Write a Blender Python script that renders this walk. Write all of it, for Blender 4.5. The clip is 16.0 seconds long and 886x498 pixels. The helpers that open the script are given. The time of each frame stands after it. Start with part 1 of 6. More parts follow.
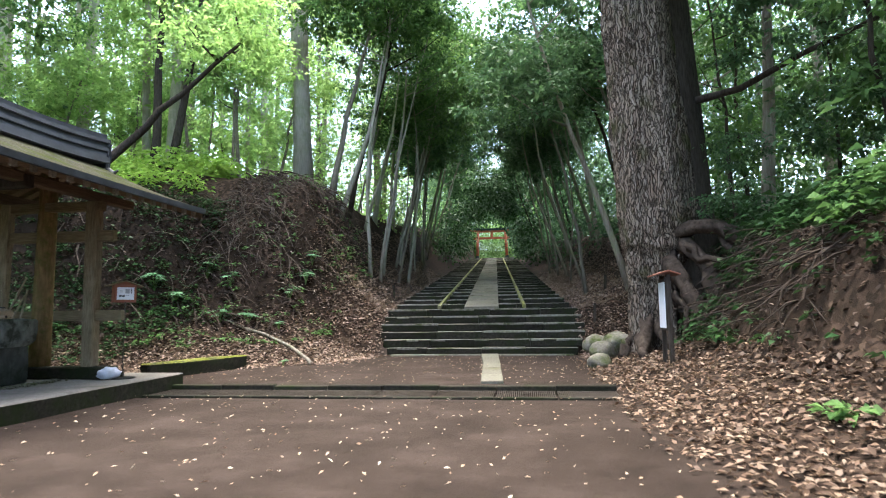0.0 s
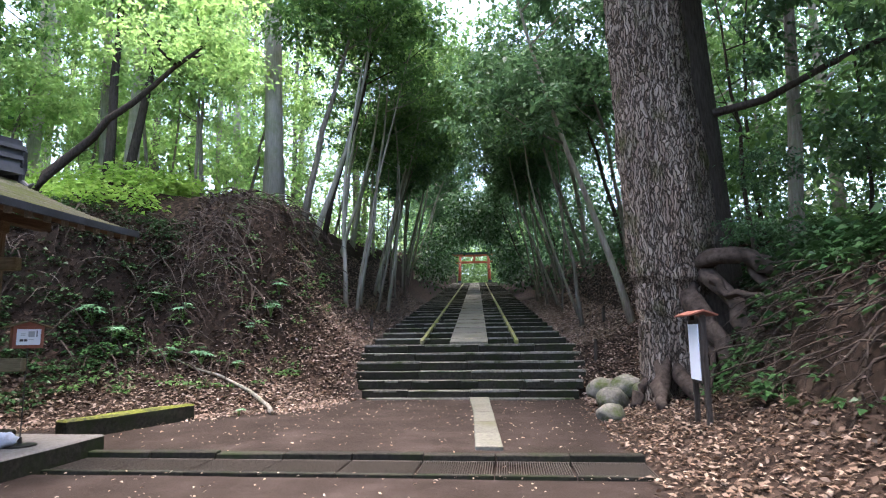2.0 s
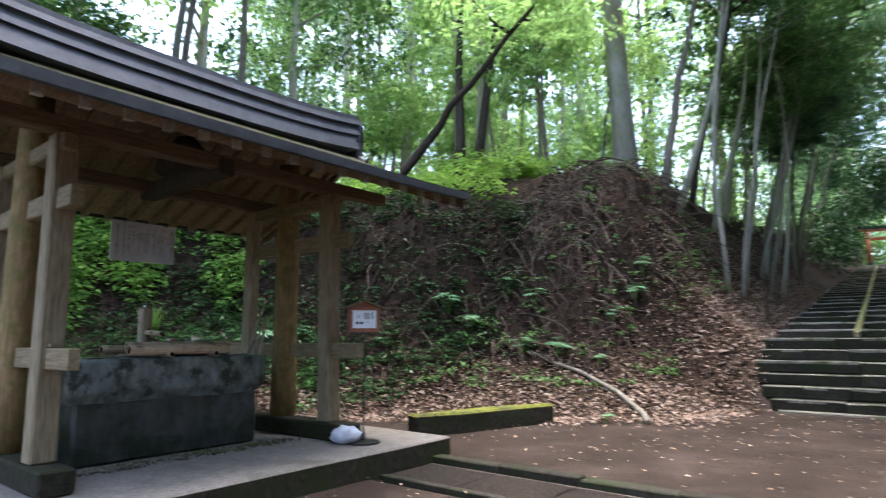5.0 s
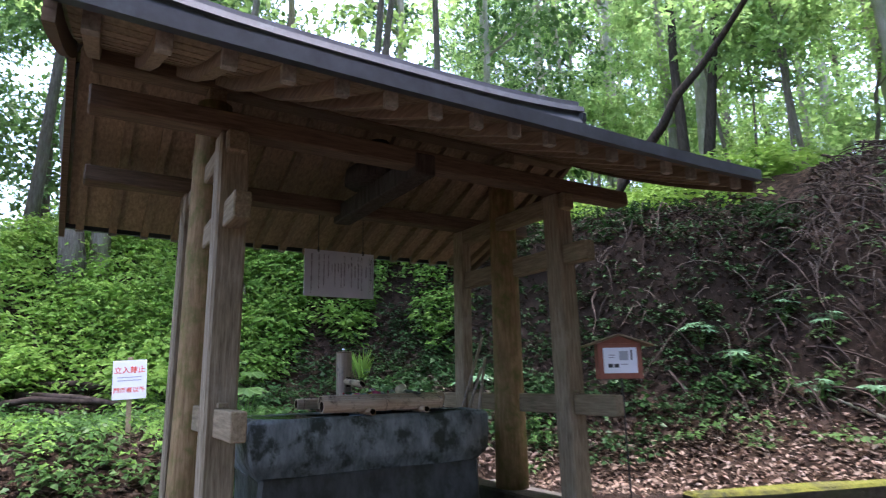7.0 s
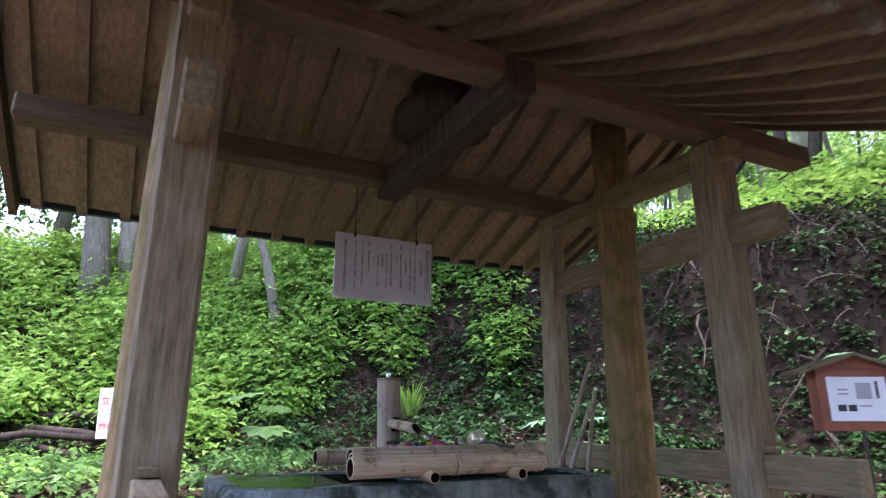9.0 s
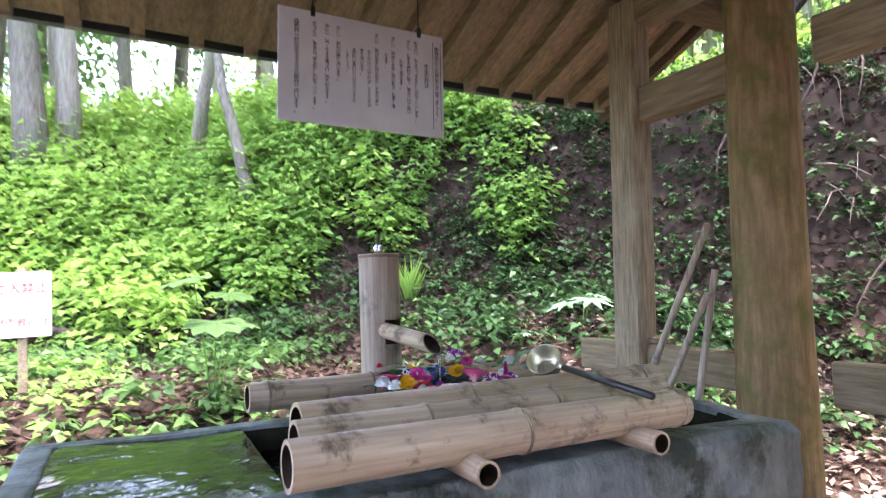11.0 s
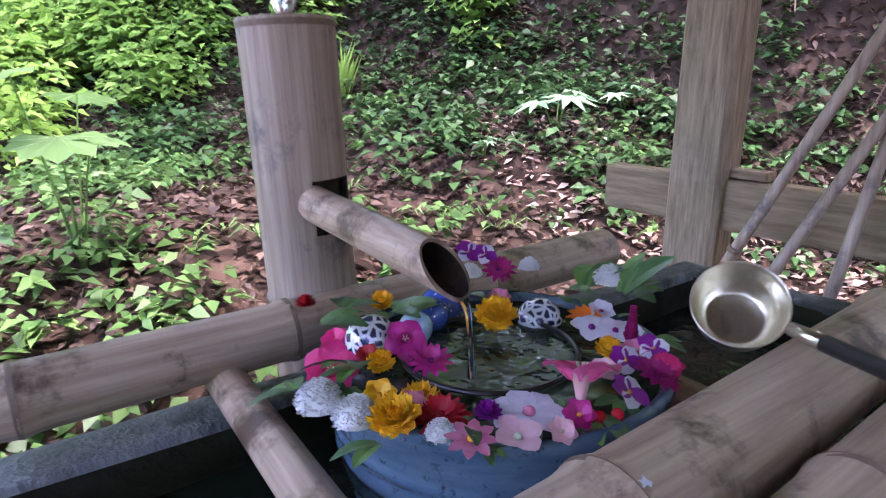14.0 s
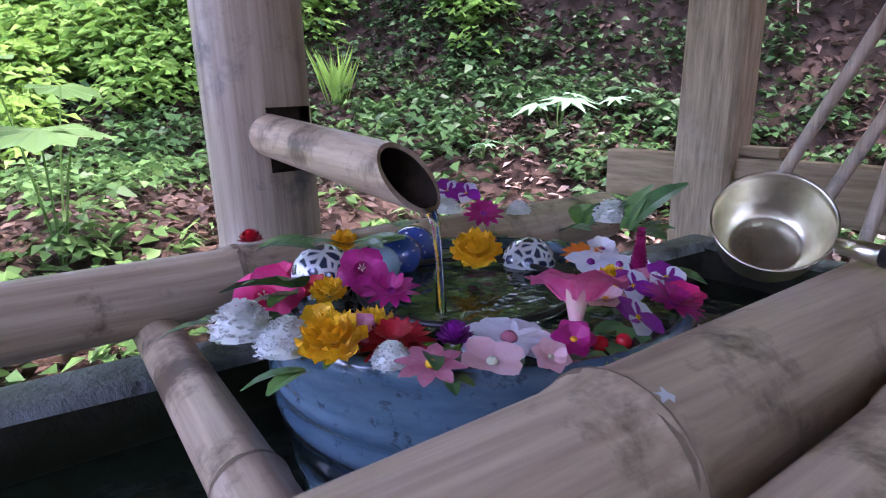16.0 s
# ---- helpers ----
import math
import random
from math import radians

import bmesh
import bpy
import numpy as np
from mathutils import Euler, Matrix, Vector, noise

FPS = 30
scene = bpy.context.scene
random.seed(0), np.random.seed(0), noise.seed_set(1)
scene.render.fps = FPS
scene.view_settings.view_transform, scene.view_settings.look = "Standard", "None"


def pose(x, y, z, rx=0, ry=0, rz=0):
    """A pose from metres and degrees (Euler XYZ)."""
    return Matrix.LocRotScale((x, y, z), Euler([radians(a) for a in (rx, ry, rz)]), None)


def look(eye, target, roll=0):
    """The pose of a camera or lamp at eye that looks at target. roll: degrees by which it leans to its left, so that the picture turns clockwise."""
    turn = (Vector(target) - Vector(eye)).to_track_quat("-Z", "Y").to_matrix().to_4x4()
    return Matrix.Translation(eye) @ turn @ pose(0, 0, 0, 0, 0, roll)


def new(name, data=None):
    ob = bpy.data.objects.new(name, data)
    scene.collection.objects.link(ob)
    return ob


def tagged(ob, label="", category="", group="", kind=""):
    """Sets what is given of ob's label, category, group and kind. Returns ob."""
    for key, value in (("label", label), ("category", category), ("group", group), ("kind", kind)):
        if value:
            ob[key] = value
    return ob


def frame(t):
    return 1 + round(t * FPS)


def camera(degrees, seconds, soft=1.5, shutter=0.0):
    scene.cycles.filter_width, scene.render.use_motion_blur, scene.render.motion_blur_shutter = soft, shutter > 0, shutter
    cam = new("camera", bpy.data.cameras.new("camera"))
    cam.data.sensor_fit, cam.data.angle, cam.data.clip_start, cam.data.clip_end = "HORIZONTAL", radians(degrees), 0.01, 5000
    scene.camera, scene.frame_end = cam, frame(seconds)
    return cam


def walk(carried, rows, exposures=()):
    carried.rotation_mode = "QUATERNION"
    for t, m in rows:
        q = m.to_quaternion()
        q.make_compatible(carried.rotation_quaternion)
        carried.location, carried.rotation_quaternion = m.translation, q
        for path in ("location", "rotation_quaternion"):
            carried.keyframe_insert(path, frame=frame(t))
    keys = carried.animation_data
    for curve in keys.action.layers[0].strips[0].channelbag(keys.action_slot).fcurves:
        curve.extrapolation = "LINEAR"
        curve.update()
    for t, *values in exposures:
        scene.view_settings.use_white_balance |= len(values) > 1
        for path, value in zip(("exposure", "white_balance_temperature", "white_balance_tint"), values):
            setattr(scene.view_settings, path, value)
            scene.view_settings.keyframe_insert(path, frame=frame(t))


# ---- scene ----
cam = camera(73.1, 16.0, soft=1.1, shutter=0.5)
PATH = [
    (0, (0.4, 0.922, 1.258), (0.13, 2.892, 1.467), -0.8),
    (0.5, (0.33, 1.485, 1.386), (0.08, 3.458, 1.595), -0.8),
    (1, (0.223, 1.975, 1.563), (-0.008, 3.948, 1.795), -0.9),
    (1.5, (0.143, 2.293, 1.63), (-0.079, 4.263, 1.891), -0.8),
    (2, (0.081, 2.704, 1.593), (-0.123, 4.673, 1.878), -0.7),
    (2.5, (0.002, 3.207, 1.529), (-0.242, 5.165, 1.853), -0.6),
    (3, (-0.107, 3.687, 1.445), (-0.47, 5.625, 1.786), -0.7),
    (3.5, (-0.263, 4.135, 1.408), (-0.807, 6.031, 1.738), -0.6),
    (4, (-0.456, 4.561, 1.426), (-1.243, 6.374, 1.737), -0.6),
    (4.5, (-0.718, 4.877, 1.435), (-1.753, 6.563, 1.727), -0.6),
    (5, (-1.03, 5.206, 1.423), (-2.284, 6.737, 1.714), -0.5),
    (5.2, (-1.184, 5.334, 1.435), (-2.515, 6.796, 1.737), -0.5),
    (7.3, (-2.909, 6.301, 1.516), (-4.598, 7.27, 1.974), -0.7),
    (7.5, (-3.075, 6.37, 1.515), (-4.772, 7.31, 2.004), -0.3),
    (8, (-3.529, 6.54, 1.542), (-5.221, 7.45, 2.098), -0.6),
    (8.2, (-3.738, 6.612, 1.567), (-5.427, 7.513, 2.149), -0.5),
    (10.3, (-5.569, 7.429, 1.502), (-7.343, 8.288, 1.841), -0.1),
    (10.5, (-5.785, 7.495, 1.51), (-7.555, 8.377, 1.804), -0.5),
    (11, (-6.049, 7.592, 1.648), (-7.818, 8.515, 1.785), -0.8),
    (11.5, (-6.353, 7.641, 1.728), (-8.077, 8.655, 1.703), -0.3),
    (12, (-6.564, 7.731, 1.683), (-8.297, 8.72, 1.551), -0.5),
    (12.5, (-6.759, 7.81, 1.657), (-8.465, 8.812, 1.362), -0.3),
    (13, (-7.009, 7.942, 1.672), (-8.682, 8.951, 1.244), -0.8),
    (13.5, (-7.105, 8.006, 1.718), (-8.742, 9.038, 1.21), -1.1),
    (14, (-7.193, 8.062, 1.691), (-8.792, 9.132, 1.146), -0.9),
    (14.5, (-7.276, 8.108, 1.605), (-8.86, 9.2, 1.059), -0.6),
    (15, (-7.307, 8.141, 1.572), (-8.894, 9.227, 1.024), -1.0),
    (15.5, (-7.293, 8.148, 1.555), (-8.89, 9.232, 1.029), -0.8),
    (16, (-7.256, 8.146, 1.55), (-8.871, 9.221, 1.063), -0.9),
]
EXPOSURES = [(0, 3.2, 6450, 7), (2.5, 3.15, 6150, 18), (5.2, 3.12, 6180, 12), (8.2, 3.35, 5900, 27), (10.3, 4.9, 6450, 25), (12.5, 4.78, 6250, 37), (16, 4.6, 6100, 43)]
walk(cam, [(t, look(eye, target, roll)) for t, eye, target, roll in PATH], EXPOSURES)

# ---- world, sun ----
world = bpy.data.worlds.new("sky")
scene.world = world
world.use_nodes = True
wn = world.node_tree.nodes
sky = wn.new("ShaderNodeTexSky")
sky.sky_type, sky.sun_disc = "NISHITA", False
sky.sun_elevation, sky.sun_rotation = radians(82), radians(-30)
sky.air_density, sky.dust_density, sky.ozone_density = 1.0, 4.0, 1.0
world.node_tree.links.new(sky.outputs[0], wn["Background"].inputs[0])
wn["Background"].inputs[1].default_value = 0.15
sun = new("sun", bpy.data.lights.new("sun", "SUN"))
sun.data.energy, sun.data.angle, sun.data.color = 1.0, radians(40), (1.0, 0.96, 0.9)
sun.matrix_world = look((-2.8, 5.3, 40), (0, 0.5, 0))


# ---- materials ----
def links(m):
    m.use_nodes = True
    t = m.node_tree
    return t, t.nodes, t.links, t.nodes["Principled BSDF"]


def ramp(n, l, fac, stops):
    r = n.new("ShaderNodeValToRGB")
    e = r.color_ramp.elements
    while len(e) < len(stops):
        e.new(0.5)
    for k, (p, c) in zip(e, stops):
        k.position, k.color = p, (*c, 1)
    l.new(fac, r.inputs[0])
    return r.outputs[0]


def surf(name, c1, c2, scale=8.0, stretch=(1, 1, 1), rough=0.75, bump=0.3, stain=None, stain_scale=1.2, stain_at=(0.5, 0.7),
         metal=0.0, vary=0.0, coat=0.0, dist=0.01):
    """Two-tone grain at one scale, stains of a third colour at a larger one, with relief."""
    m = bpy.data.materials.new(name)
    t, n, l, p = links(m)
    tc, mp = n.new("ShaderNodeTexCoord"), n.new("ShaderNodeMapping")
    mp.inputs["Scale"].default_value = stretch
    l.new(tc.outputs["Object"], mp.inputs[0])
    f = n.new("ShaderNodeTexNoise")
    f.inputs["Scale"].default_value, f.inputs["Detail"].default_value, f.inputs["Roughness"].default_value = scale, 7, 0.65
    l.new(mp.outputs[0], f.inputs["Vector"])
    col = ramp(n, l, f.outputs[0], [(0.3, c1), (0.7, c2)])
    if stain:
        g = n.new("ShaderNodeTexNoise")
        g.inputs["Scale"].default_value, g.inputs["Detail"].default_value, g.inputs["Roughness"].default_value = stain_scale, 6, 0.7
        l.new(tc.outputs["Object"], g.inputs["Vector"])
        mk = ramp(n, l, g.outputs[0], [(stain_at[0], (0, 0, 0)), (stain_at[1], (1, 1, 1))])
        mx = n.new("ShaderNodeMix")
        mx.data_type = "RGBA"
        l.new(mk, mx.inputs[0])
        l.new(col, mx.inputs[6])
        mx.inputs[7].default_value = (*stain, 1)
        col = mx.outputs[2]
    if vary:
        oi, hs = n.new("ShaderNodeObjectInfo"), n.new("ShaderNodeHueSaturation")
        mr = n.new("ShaderNodeMapRange")
        mr.inputs[3].default_value, mr.inputs[4].default_value = 1 - vary, 1 + vary
        l.new(oi.outputs["Random"], mr.inputs[0])
        l.new(mr.outputs[0], hs.inputs["Value"])
        l.new(col, hs.inputs["Color"])
        col = hs.outputs[0]
    l.new(col, p.inputs["Base Color"])
    p.inputs["Roughness"].default_value, p.inputs["Metallic"].default_value = rough, metal
    p.inputs["Coat Weight"].default_value = coat
    p.inputs["Specular IOR Level"].default_value = 0.5 if rough < 0.7 else 0.12
    if bump:
        b = n.new("ShaderNodeBump")
        b.inputs["Strength"].default_value, b.inputs["Distance"].default_value = bump, dist
        l.new(f.outputs[0], b.inputs["Height"])
        l.new(b.outputs[0], p.inputs["Normal"])
    return m


def foliage(name, colours, glow=0.4, rough=0.45):
    """Leaves: each leaf takes its own shade; light passes through."""
    m = bpy.data.materials.new(name)
    t, n, l, p = links(m)
    g = n.new("ShaderNodeNewGeometry")
    k = len(colours)
    col = ramp(n, l, g.outputs["Random Per Island"], [(i / max(1, k - 1), c) for i, c in enumerate(colours)])
    l.new(col, p.inputs["Base Color"])
    p.inputs["Roughness"].default_value = rough
    p.inputs["Specular IOR Level"].default_value = 0.14
    if glow:
        tr, mx = n.new("ShaderNodeBsdfTranslucent"), n.new("ShaderNodeMixShader")
        l.new(col, tr.inputs[0])
        mx.inputs[0].default_value = glow
        l.new(p.outputs[0], mx.inputs[1])
        l.new(tr.outputs[0], mx.inputs[2])
        l.new(mx.outputs[0], n["Material Output"].inputs[0])
    return m


def plain(name, c, rough=0.5, metal=0.0, trans=0.0):
    m = bpy.data.materials.new(name)
    t, n, l, p = links(m)
    p.inputs["Base Color"].default_value = (*c, 1)
    p.inputs["Roughness"].default_value, p.inputs["Metallic"].default_value = rough, metal
    p.inputs["Transmission Weight"].default_value = trans
    return m


WOOD = surf("weathered_wood", (0.12, 0.09, 0.055), (0.33, 0.268, 0.18), 6, (9, 9, 0.8), 0.8, 0.5, (0.33, 0.29, 0.22), 2.0, (0.55, 0.8), vary=0.08)
WOOD_X = surf("weathered_beam", (0.12, 0.09, 0.052), (0.28, 0.22, 0.14), 6, (0.8, 9, 9), 0.8, 0.5, (0.10, 0.12, 0.06), 1.5, (0.55, 0.8), vary=0.1)
# Purlin timber is darker than the posts to carry the shadow under the roof.
WOOD_Y = surf("weathered_shaded_purlin", (0.075, 0.052, 0.034), (0.17, 0.12, 0.08), 6, (9, 0.8, 9), 0.8, 0.5, vary=0.1)
ROUND = surf("mossy_round_post", (0.14, 0.085, 0.04), (0.32, 0.22, 0.11), 5, (7, 7, 0.9), 0.8, 0.6, (0.12, 0.12, 0.035), 8, (0.45, 0.68))
BOARD = surf("soffit_boards", (0.155, 0.108, 0.068), (0.33, 0.24, 0.155), 5, (1, 8, 8), 0.8, 0.25, vary=0.15)
RAFTER = surf("rafters", (0.13, 0.093, 0.06), (0.27, 0.198, 0.13), 5, (1, 8, 8), 0.8, 0.3, vary=0.12)
END_GRAIN = surf("weathered_end_grain", (0.17, 0.15, 0.12), (0.33, 0.30, 0.25), 40, (1, 1, 1), 0.85, 0.4, vary=0.2)
SHINGLE = surf("mossy_shingles", (0.13, 0.12, 0.09), (0.30, 0.28, 0.21), 14, (1, 3, 1), 0.85, 0.6, (0.17, 0.19, 0.07), 2.5, (0.45, 0.65), vary=0.12)
COPPER = surf("dark_ridge_metal", (0.018, 0.02, 0.025), (0.045, 0.05, 0.06), 5, (1, 1, 1), 0.45, 0.15, (0.09, 0.11, 0.12), 1.6, (0.6, 0.8), metal=0.3)
CONCRETE = surf("worn_concrete", (0.11, 0.098, 0.086), (0.21, 0.195, 0.172), 30, (1, 1, 1), 0.85, 0.35, (0.09, 0.085, 0.07), 1.6, (0.5, 0.72))
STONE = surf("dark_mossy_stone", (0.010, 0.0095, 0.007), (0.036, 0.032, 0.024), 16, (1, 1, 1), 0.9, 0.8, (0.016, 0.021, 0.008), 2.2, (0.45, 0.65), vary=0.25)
TREAD = surf("worn_lit_tread_stone", (0.09, 0.083, 0.068), (0.25, 0.23, 0.19), 18, (1, 1, 1), 0.9, 0.7, (0.05, 0.06, 0.025), 2.4, (0.48, 0.66), vary=0.2)
PAVER = surf("pale_paver", (0.08, 0.076, 0.06), (0.155, 0.147, 0.118), 22, (1, 1, 1), 0.9, 0.5, (0.09, 0.09, 0.05), 1.2, (0.5, 0.75), vary=0.1)
KERB = surf("half_mossy_kerb", (0.085, 0.085, 0.055), (0.20, 0.19, 0.12), 18, (1, 1, 1), 0.9, 0.7, (0.19, 0.20, 0.045), 1.6, (0.42, 0.6), vary=0.25)
MOSS = surf("moss", (0.07, 0.085, 0.015), (0.20, 0.20, 0.04), 25, (1, 1, 1), 0.95, 1.0, (0.05, 0.05, 0.03), 3.0, (0.5, 0.7), dist=0.03)
BASIN = surf("basin_stone", (0.06, 0.075, 0.075), (0.28, 0.315, 0.31), 11, (1, 1, 0.45), 0.5, 1.0, (0.02, 0.032, 0.022), 4.5, (0.48, 0.6), dist=0.035)
WET = surf("wet_shaded_stone", (0.018, 0.021, 0.02), (0.085, 0.095, 0.09), 7, (1, 1, 0.4), 0.45, 0.7, (0.012, 0.018, 0.010), 3.0, (0.45, 0.6), dist=0.02)
IRON = surf("rusty_grate", (0.035, 0.028, 0.022), (0.10, 0.085, 0.07), 30, (1, 1, 1), 0.75, 0.3, metal=0.4)
ROCK = surf("field_stone", (0.10, 0.09, 0.075), (0.23, 0.21, 0.17), 10, (1, 1, 1), 0.9, 0.8, (0.06, 0.075, 0.02), 3.0, (0.45, 0.65), vary=0.2, dist=0.03)
BAMBOO = surf("weathered_bamboo", (0.33, 0.225, 0.145), (0.60, 0.465, 0.32), 5, (16, 0.6, 16), 0.42, 0.15, (0.12, 0.078, 0.048), 11, (0.54, 0.68), vary=0.1, dist=0.002)
BAMBOO_X = surf("weathered_bamboo_pole", (0.30, 0.205, 0.13), (0.60, 0.465, 0.32), 6, (0.6, 16, 16), 0.42, 0.15, (0.10, 0.06, 0.035), 8, (0.52, 0.64), dist=0.002)
BAMBOO_Z = surf("weathered_bamboo_post", (0.20, 0.145, 0.10), (0.46, 0.37, 0.275), 5, (14, 14, 0.5), 0.5, 0.2, (0.085, 0.082, 0.085), 9, (0.52, 0.68), dist=0.002)
BAMBOO_IN = surf("bamboo_bore", (0.012, 0.008, 0.006), (0.045, 0.03, 0.02), 30, (1, 1, 1), 0.8, 0.3)
NODE = surf("bamboo_joint", (0.11, 0.075, 0.045), (0.24, 0.17, 0.11), 40, (1, 1, 1), 0.6, 0.3)
GLAZE = surf("blue_glaze", (0.045, 0.10, 0.145), (0.12, 0.20, 0.26), 10, (1, 1, 4), 0.16, 0.08, (0.03, 0.055, 0.075), 60, (0.56, 0.66), coat=0.6, dist=0.003)
TIN = surf("ladle_metal", (0.62, 0.57, 0.44), (0.80, 0.76, 0.62), 60, (1, 1, 1), 0.28, 0.05, (0.45, 0.40, 0.28), 25, (0.55, 0.75), metal=1.0, dist=0.001)
BLACK = surf("black_handle", (0.01, 0.01, 0.01), (0.025, 0.024, 0.022), 40, (1, 1, 1), 0.4, 0.1)
WHITE = surf("white_sheet", (0.72, 0.74, 0.80), (0.80, 0.82, 0.86), 4, (1, 1, 1), 0.35, 0.05)
NOTICE = surf("pale_notice_board", (0.56, 0.57, 0.63), (0.66, 0.67, 0.72), 6, (1, 1, 1), 0.5, 0.05)
INK = plain("ink", (0.03, 0.03, 0.035), 0.6)
RED_INK = plain("red_ink", (0.75, 0.10, 0.06), 0.5)
GREY_INK = plain("grey_print", (0.35, 0.36, 0.40), 0.5)
BROWN_BOX = surf("red_brown_box", (0.18, 0.055, 0.03), (0.29, 0.10, 0.06), 8, (1, 1, 8), 0.6, 0.2)


def plated_bark():
    """Old bark: long cracked plates, flaking edges, moss and grey lichen in patches."""
    m = bpy.data.materials.new("old_cedar_bark")
    t, n, l, p = links(m)
    tc, mp = n.new("ShaderNodeTexCoord"), n.new("ShaderNodeMapping")
    mp.inputs["Scale"].default_value = (1.9, 1.9, 0.19)
    wob, add = n.new("ShaderNodeTexNoise"), n.new("ShaderNodeVectorMath")
    wob.inputs["Scale"].default_value, wob.inputs["Detail"].default_value = 3.5, 5
    add.operation = "MULTIPLY_ADD"
    l.new(tc.outputs["Object"], wob.inputs["Vector"])
    l.new(wob.outputs["Color"], add.inputs[0])
    add.inputs[1].default_value = (0.28, 0.28, 0.9)
    l.new(tc.outputs["Object"], add.inputs[2])
    l.new(add.outputs[0], mp.inputs[0])
    v, c = n.new("ShaderNodeTexVoronoi"), n.new("ShaderNodeTexVoronoi")
    v.feature = "DISTANCE_TO_EDGE"
    for k in (v, c):
        k.inputs["Scale"].default_value = 10
        l.new(mp.outputs[0], k.inputs["Vector"])
    plate = ramp(n, l, c.outputs["Color"], [(0.1, (0.17, 0.128, 0.098)), (0.45, (0.225, 0.178, 0.138)), (0.7, (0.28, 0.232, 0.185)), (0.95, (0.195, 0.162, 0.126))])
    crack = ramp(n, l, v.outputs["Distance"], [(0.0, (0.22, 0.22, 0.22)), (0.15, (1, 1, 1))])
    mul = n.new("ShaderNodeMix")
    mul.data_type, mul.blend_type = "RGBA", "MULTIPLY"
    mul.inputs[0].default_value = 1.0
    l.new(plate, mul.inputs[6])
    l.new(crack, mul.inputs[7])
    g = n.new("ShaderNodeTexNoise")
    g.inputs["Scale"].default_value, g.inputs["Detail"].default_value = 1.3, 8
    l.new(tc.outputs["Object"], g.inputs["Vector"])
    moss = n.new("ShaderNodeMix")
    moss.data_type = "RGBA"
    l.new(ramp(n, l, g.outputs[0], [(0.55, (0, 0, 0)), (0.7, (0.8, 0.8, 0.8))]), moss.inputs[0])
    l.new(mul.outputs[2], moss.inputs[6])
    moss.inputs[7].default_value = (0.085, 0.09, 0.035, 1)
    l.new(moss.outputs[2], p.inputs["Base Color"])
    p.inputs["Roughness"].default_value, p.inputs["Specular IOR Level"].default_value = 0.95, 0.1
    b = n.new("ShaderNodeBump")
    b.inputs["Strength"].default_value, b.inputs["Distance"].default_value = 1.0, 0.08
    l.new(crack, b.inputs["Height"])
    l.new(b.outputs[0], p.inputs["Normal"])
    return m


CEDAR = plated_bark()
BARK = surf("grey_bark", (0.10, 0.085, 0.065), (0.26, 0.235, 0.19), 6, (4, 4, 0.6), 0.95, 0.7, (0.17, 0.19, 0.11), 1.3, (0.48, 0.7), vary=0.3, dist=0.03)
PALE_BARK = surf("pale_bark", (0.24, 0.22, 0.18), (0.42, 0.39, 0.33), 5, (5, 5, 0.5), 0.95, 0.6, (0.20, 0.23, 0.13), 1.0, (0.45, 0.7), vary=0.2, dist=0.03)
DARK_BARK = surf("dark_bark", (0.025, 0.02, 0.016), (0.075, 0.062, 0.05), 6, (4, 4, 0.6), 0.95, 0.6, vary=0.2, dist=0.03)
TORII = surf("vermilion_paint", (0.40, 0.08, 0.03), (0.55, 0.12, 0.05), 5, (1, 1, 1), 0.6, 0.2)
TWIG = surf("dry_twigs", (0.045, 0.036, 0.028), (0.17, 0.14, 0.11), 4, (1, 1, 1), 0.95, 0.4)
ROOT = surf("root_bark", (0.018, 0.013, 0.01), (0.085, 0.064, 0.05), 9, (1, 1, 1), 0.95, 0.6, vary=0.2, dist=0.02)
LITTER = foliage("dry_leaves", [(0.055, 0.034, 0.022), (0.14, 0.088, 0.058), (0.22, 0.15, 0.105), (0.09, 0.055, 0.036), (0.33, 0.25, 0.185), (0.17, 0.108, 0.072)], 0.12, 0.5)
PALE_LITTER = foliage("pale_dry_leaves", [(0.13, 0.085, 0.06), (0.26, 0.18, 0.135), (0.36, 0.275, 0.215), (0.19, 0.125, 0.09), (0.42, 0.33, 0.27)], 0.12, 0.5)
# Same litter in a darker palette that carries the banks' shade.
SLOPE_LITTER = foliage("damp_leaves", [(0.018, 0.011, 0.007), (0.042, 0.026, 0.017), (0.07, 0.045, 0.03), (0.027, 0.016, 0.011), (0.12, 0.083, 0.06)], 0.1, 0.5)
FALLEN = foliage("pale_fallen_leaves", [(0.30, 0.21, 0.135), (0.42, 0.34, 0.25), (0.20, 0.12, 0.075), (0.50, 0.43, 0.34), (0.26, 0.16, 0.10)], 0.1, 0.5)
FRESH = foliage("fresh_green_leaves", [(0.15, 0.28, 0.045), (0.24, 0.41, 0.08), (0.31, 0.48, 0.11), (0.18, 0.33, 0.06)], 0.5, 0.4)
MID = foliage("green_leaves", [(0.07, 0.14, 0.04), (0.105, 0.205, 0.06), (0.14, 0.255, 0.08), (0.05, 0.11, 0.038)], 0.45, 0.35)
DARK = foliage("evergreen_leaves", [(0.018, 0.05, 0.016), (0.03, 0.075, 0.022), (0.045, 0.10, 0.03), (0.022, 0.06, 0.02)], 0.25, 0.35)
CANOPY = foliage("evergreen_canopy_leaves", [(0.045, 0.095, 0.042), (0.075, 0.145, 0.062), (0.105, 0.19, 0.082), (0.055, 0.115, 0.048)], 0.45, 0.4)
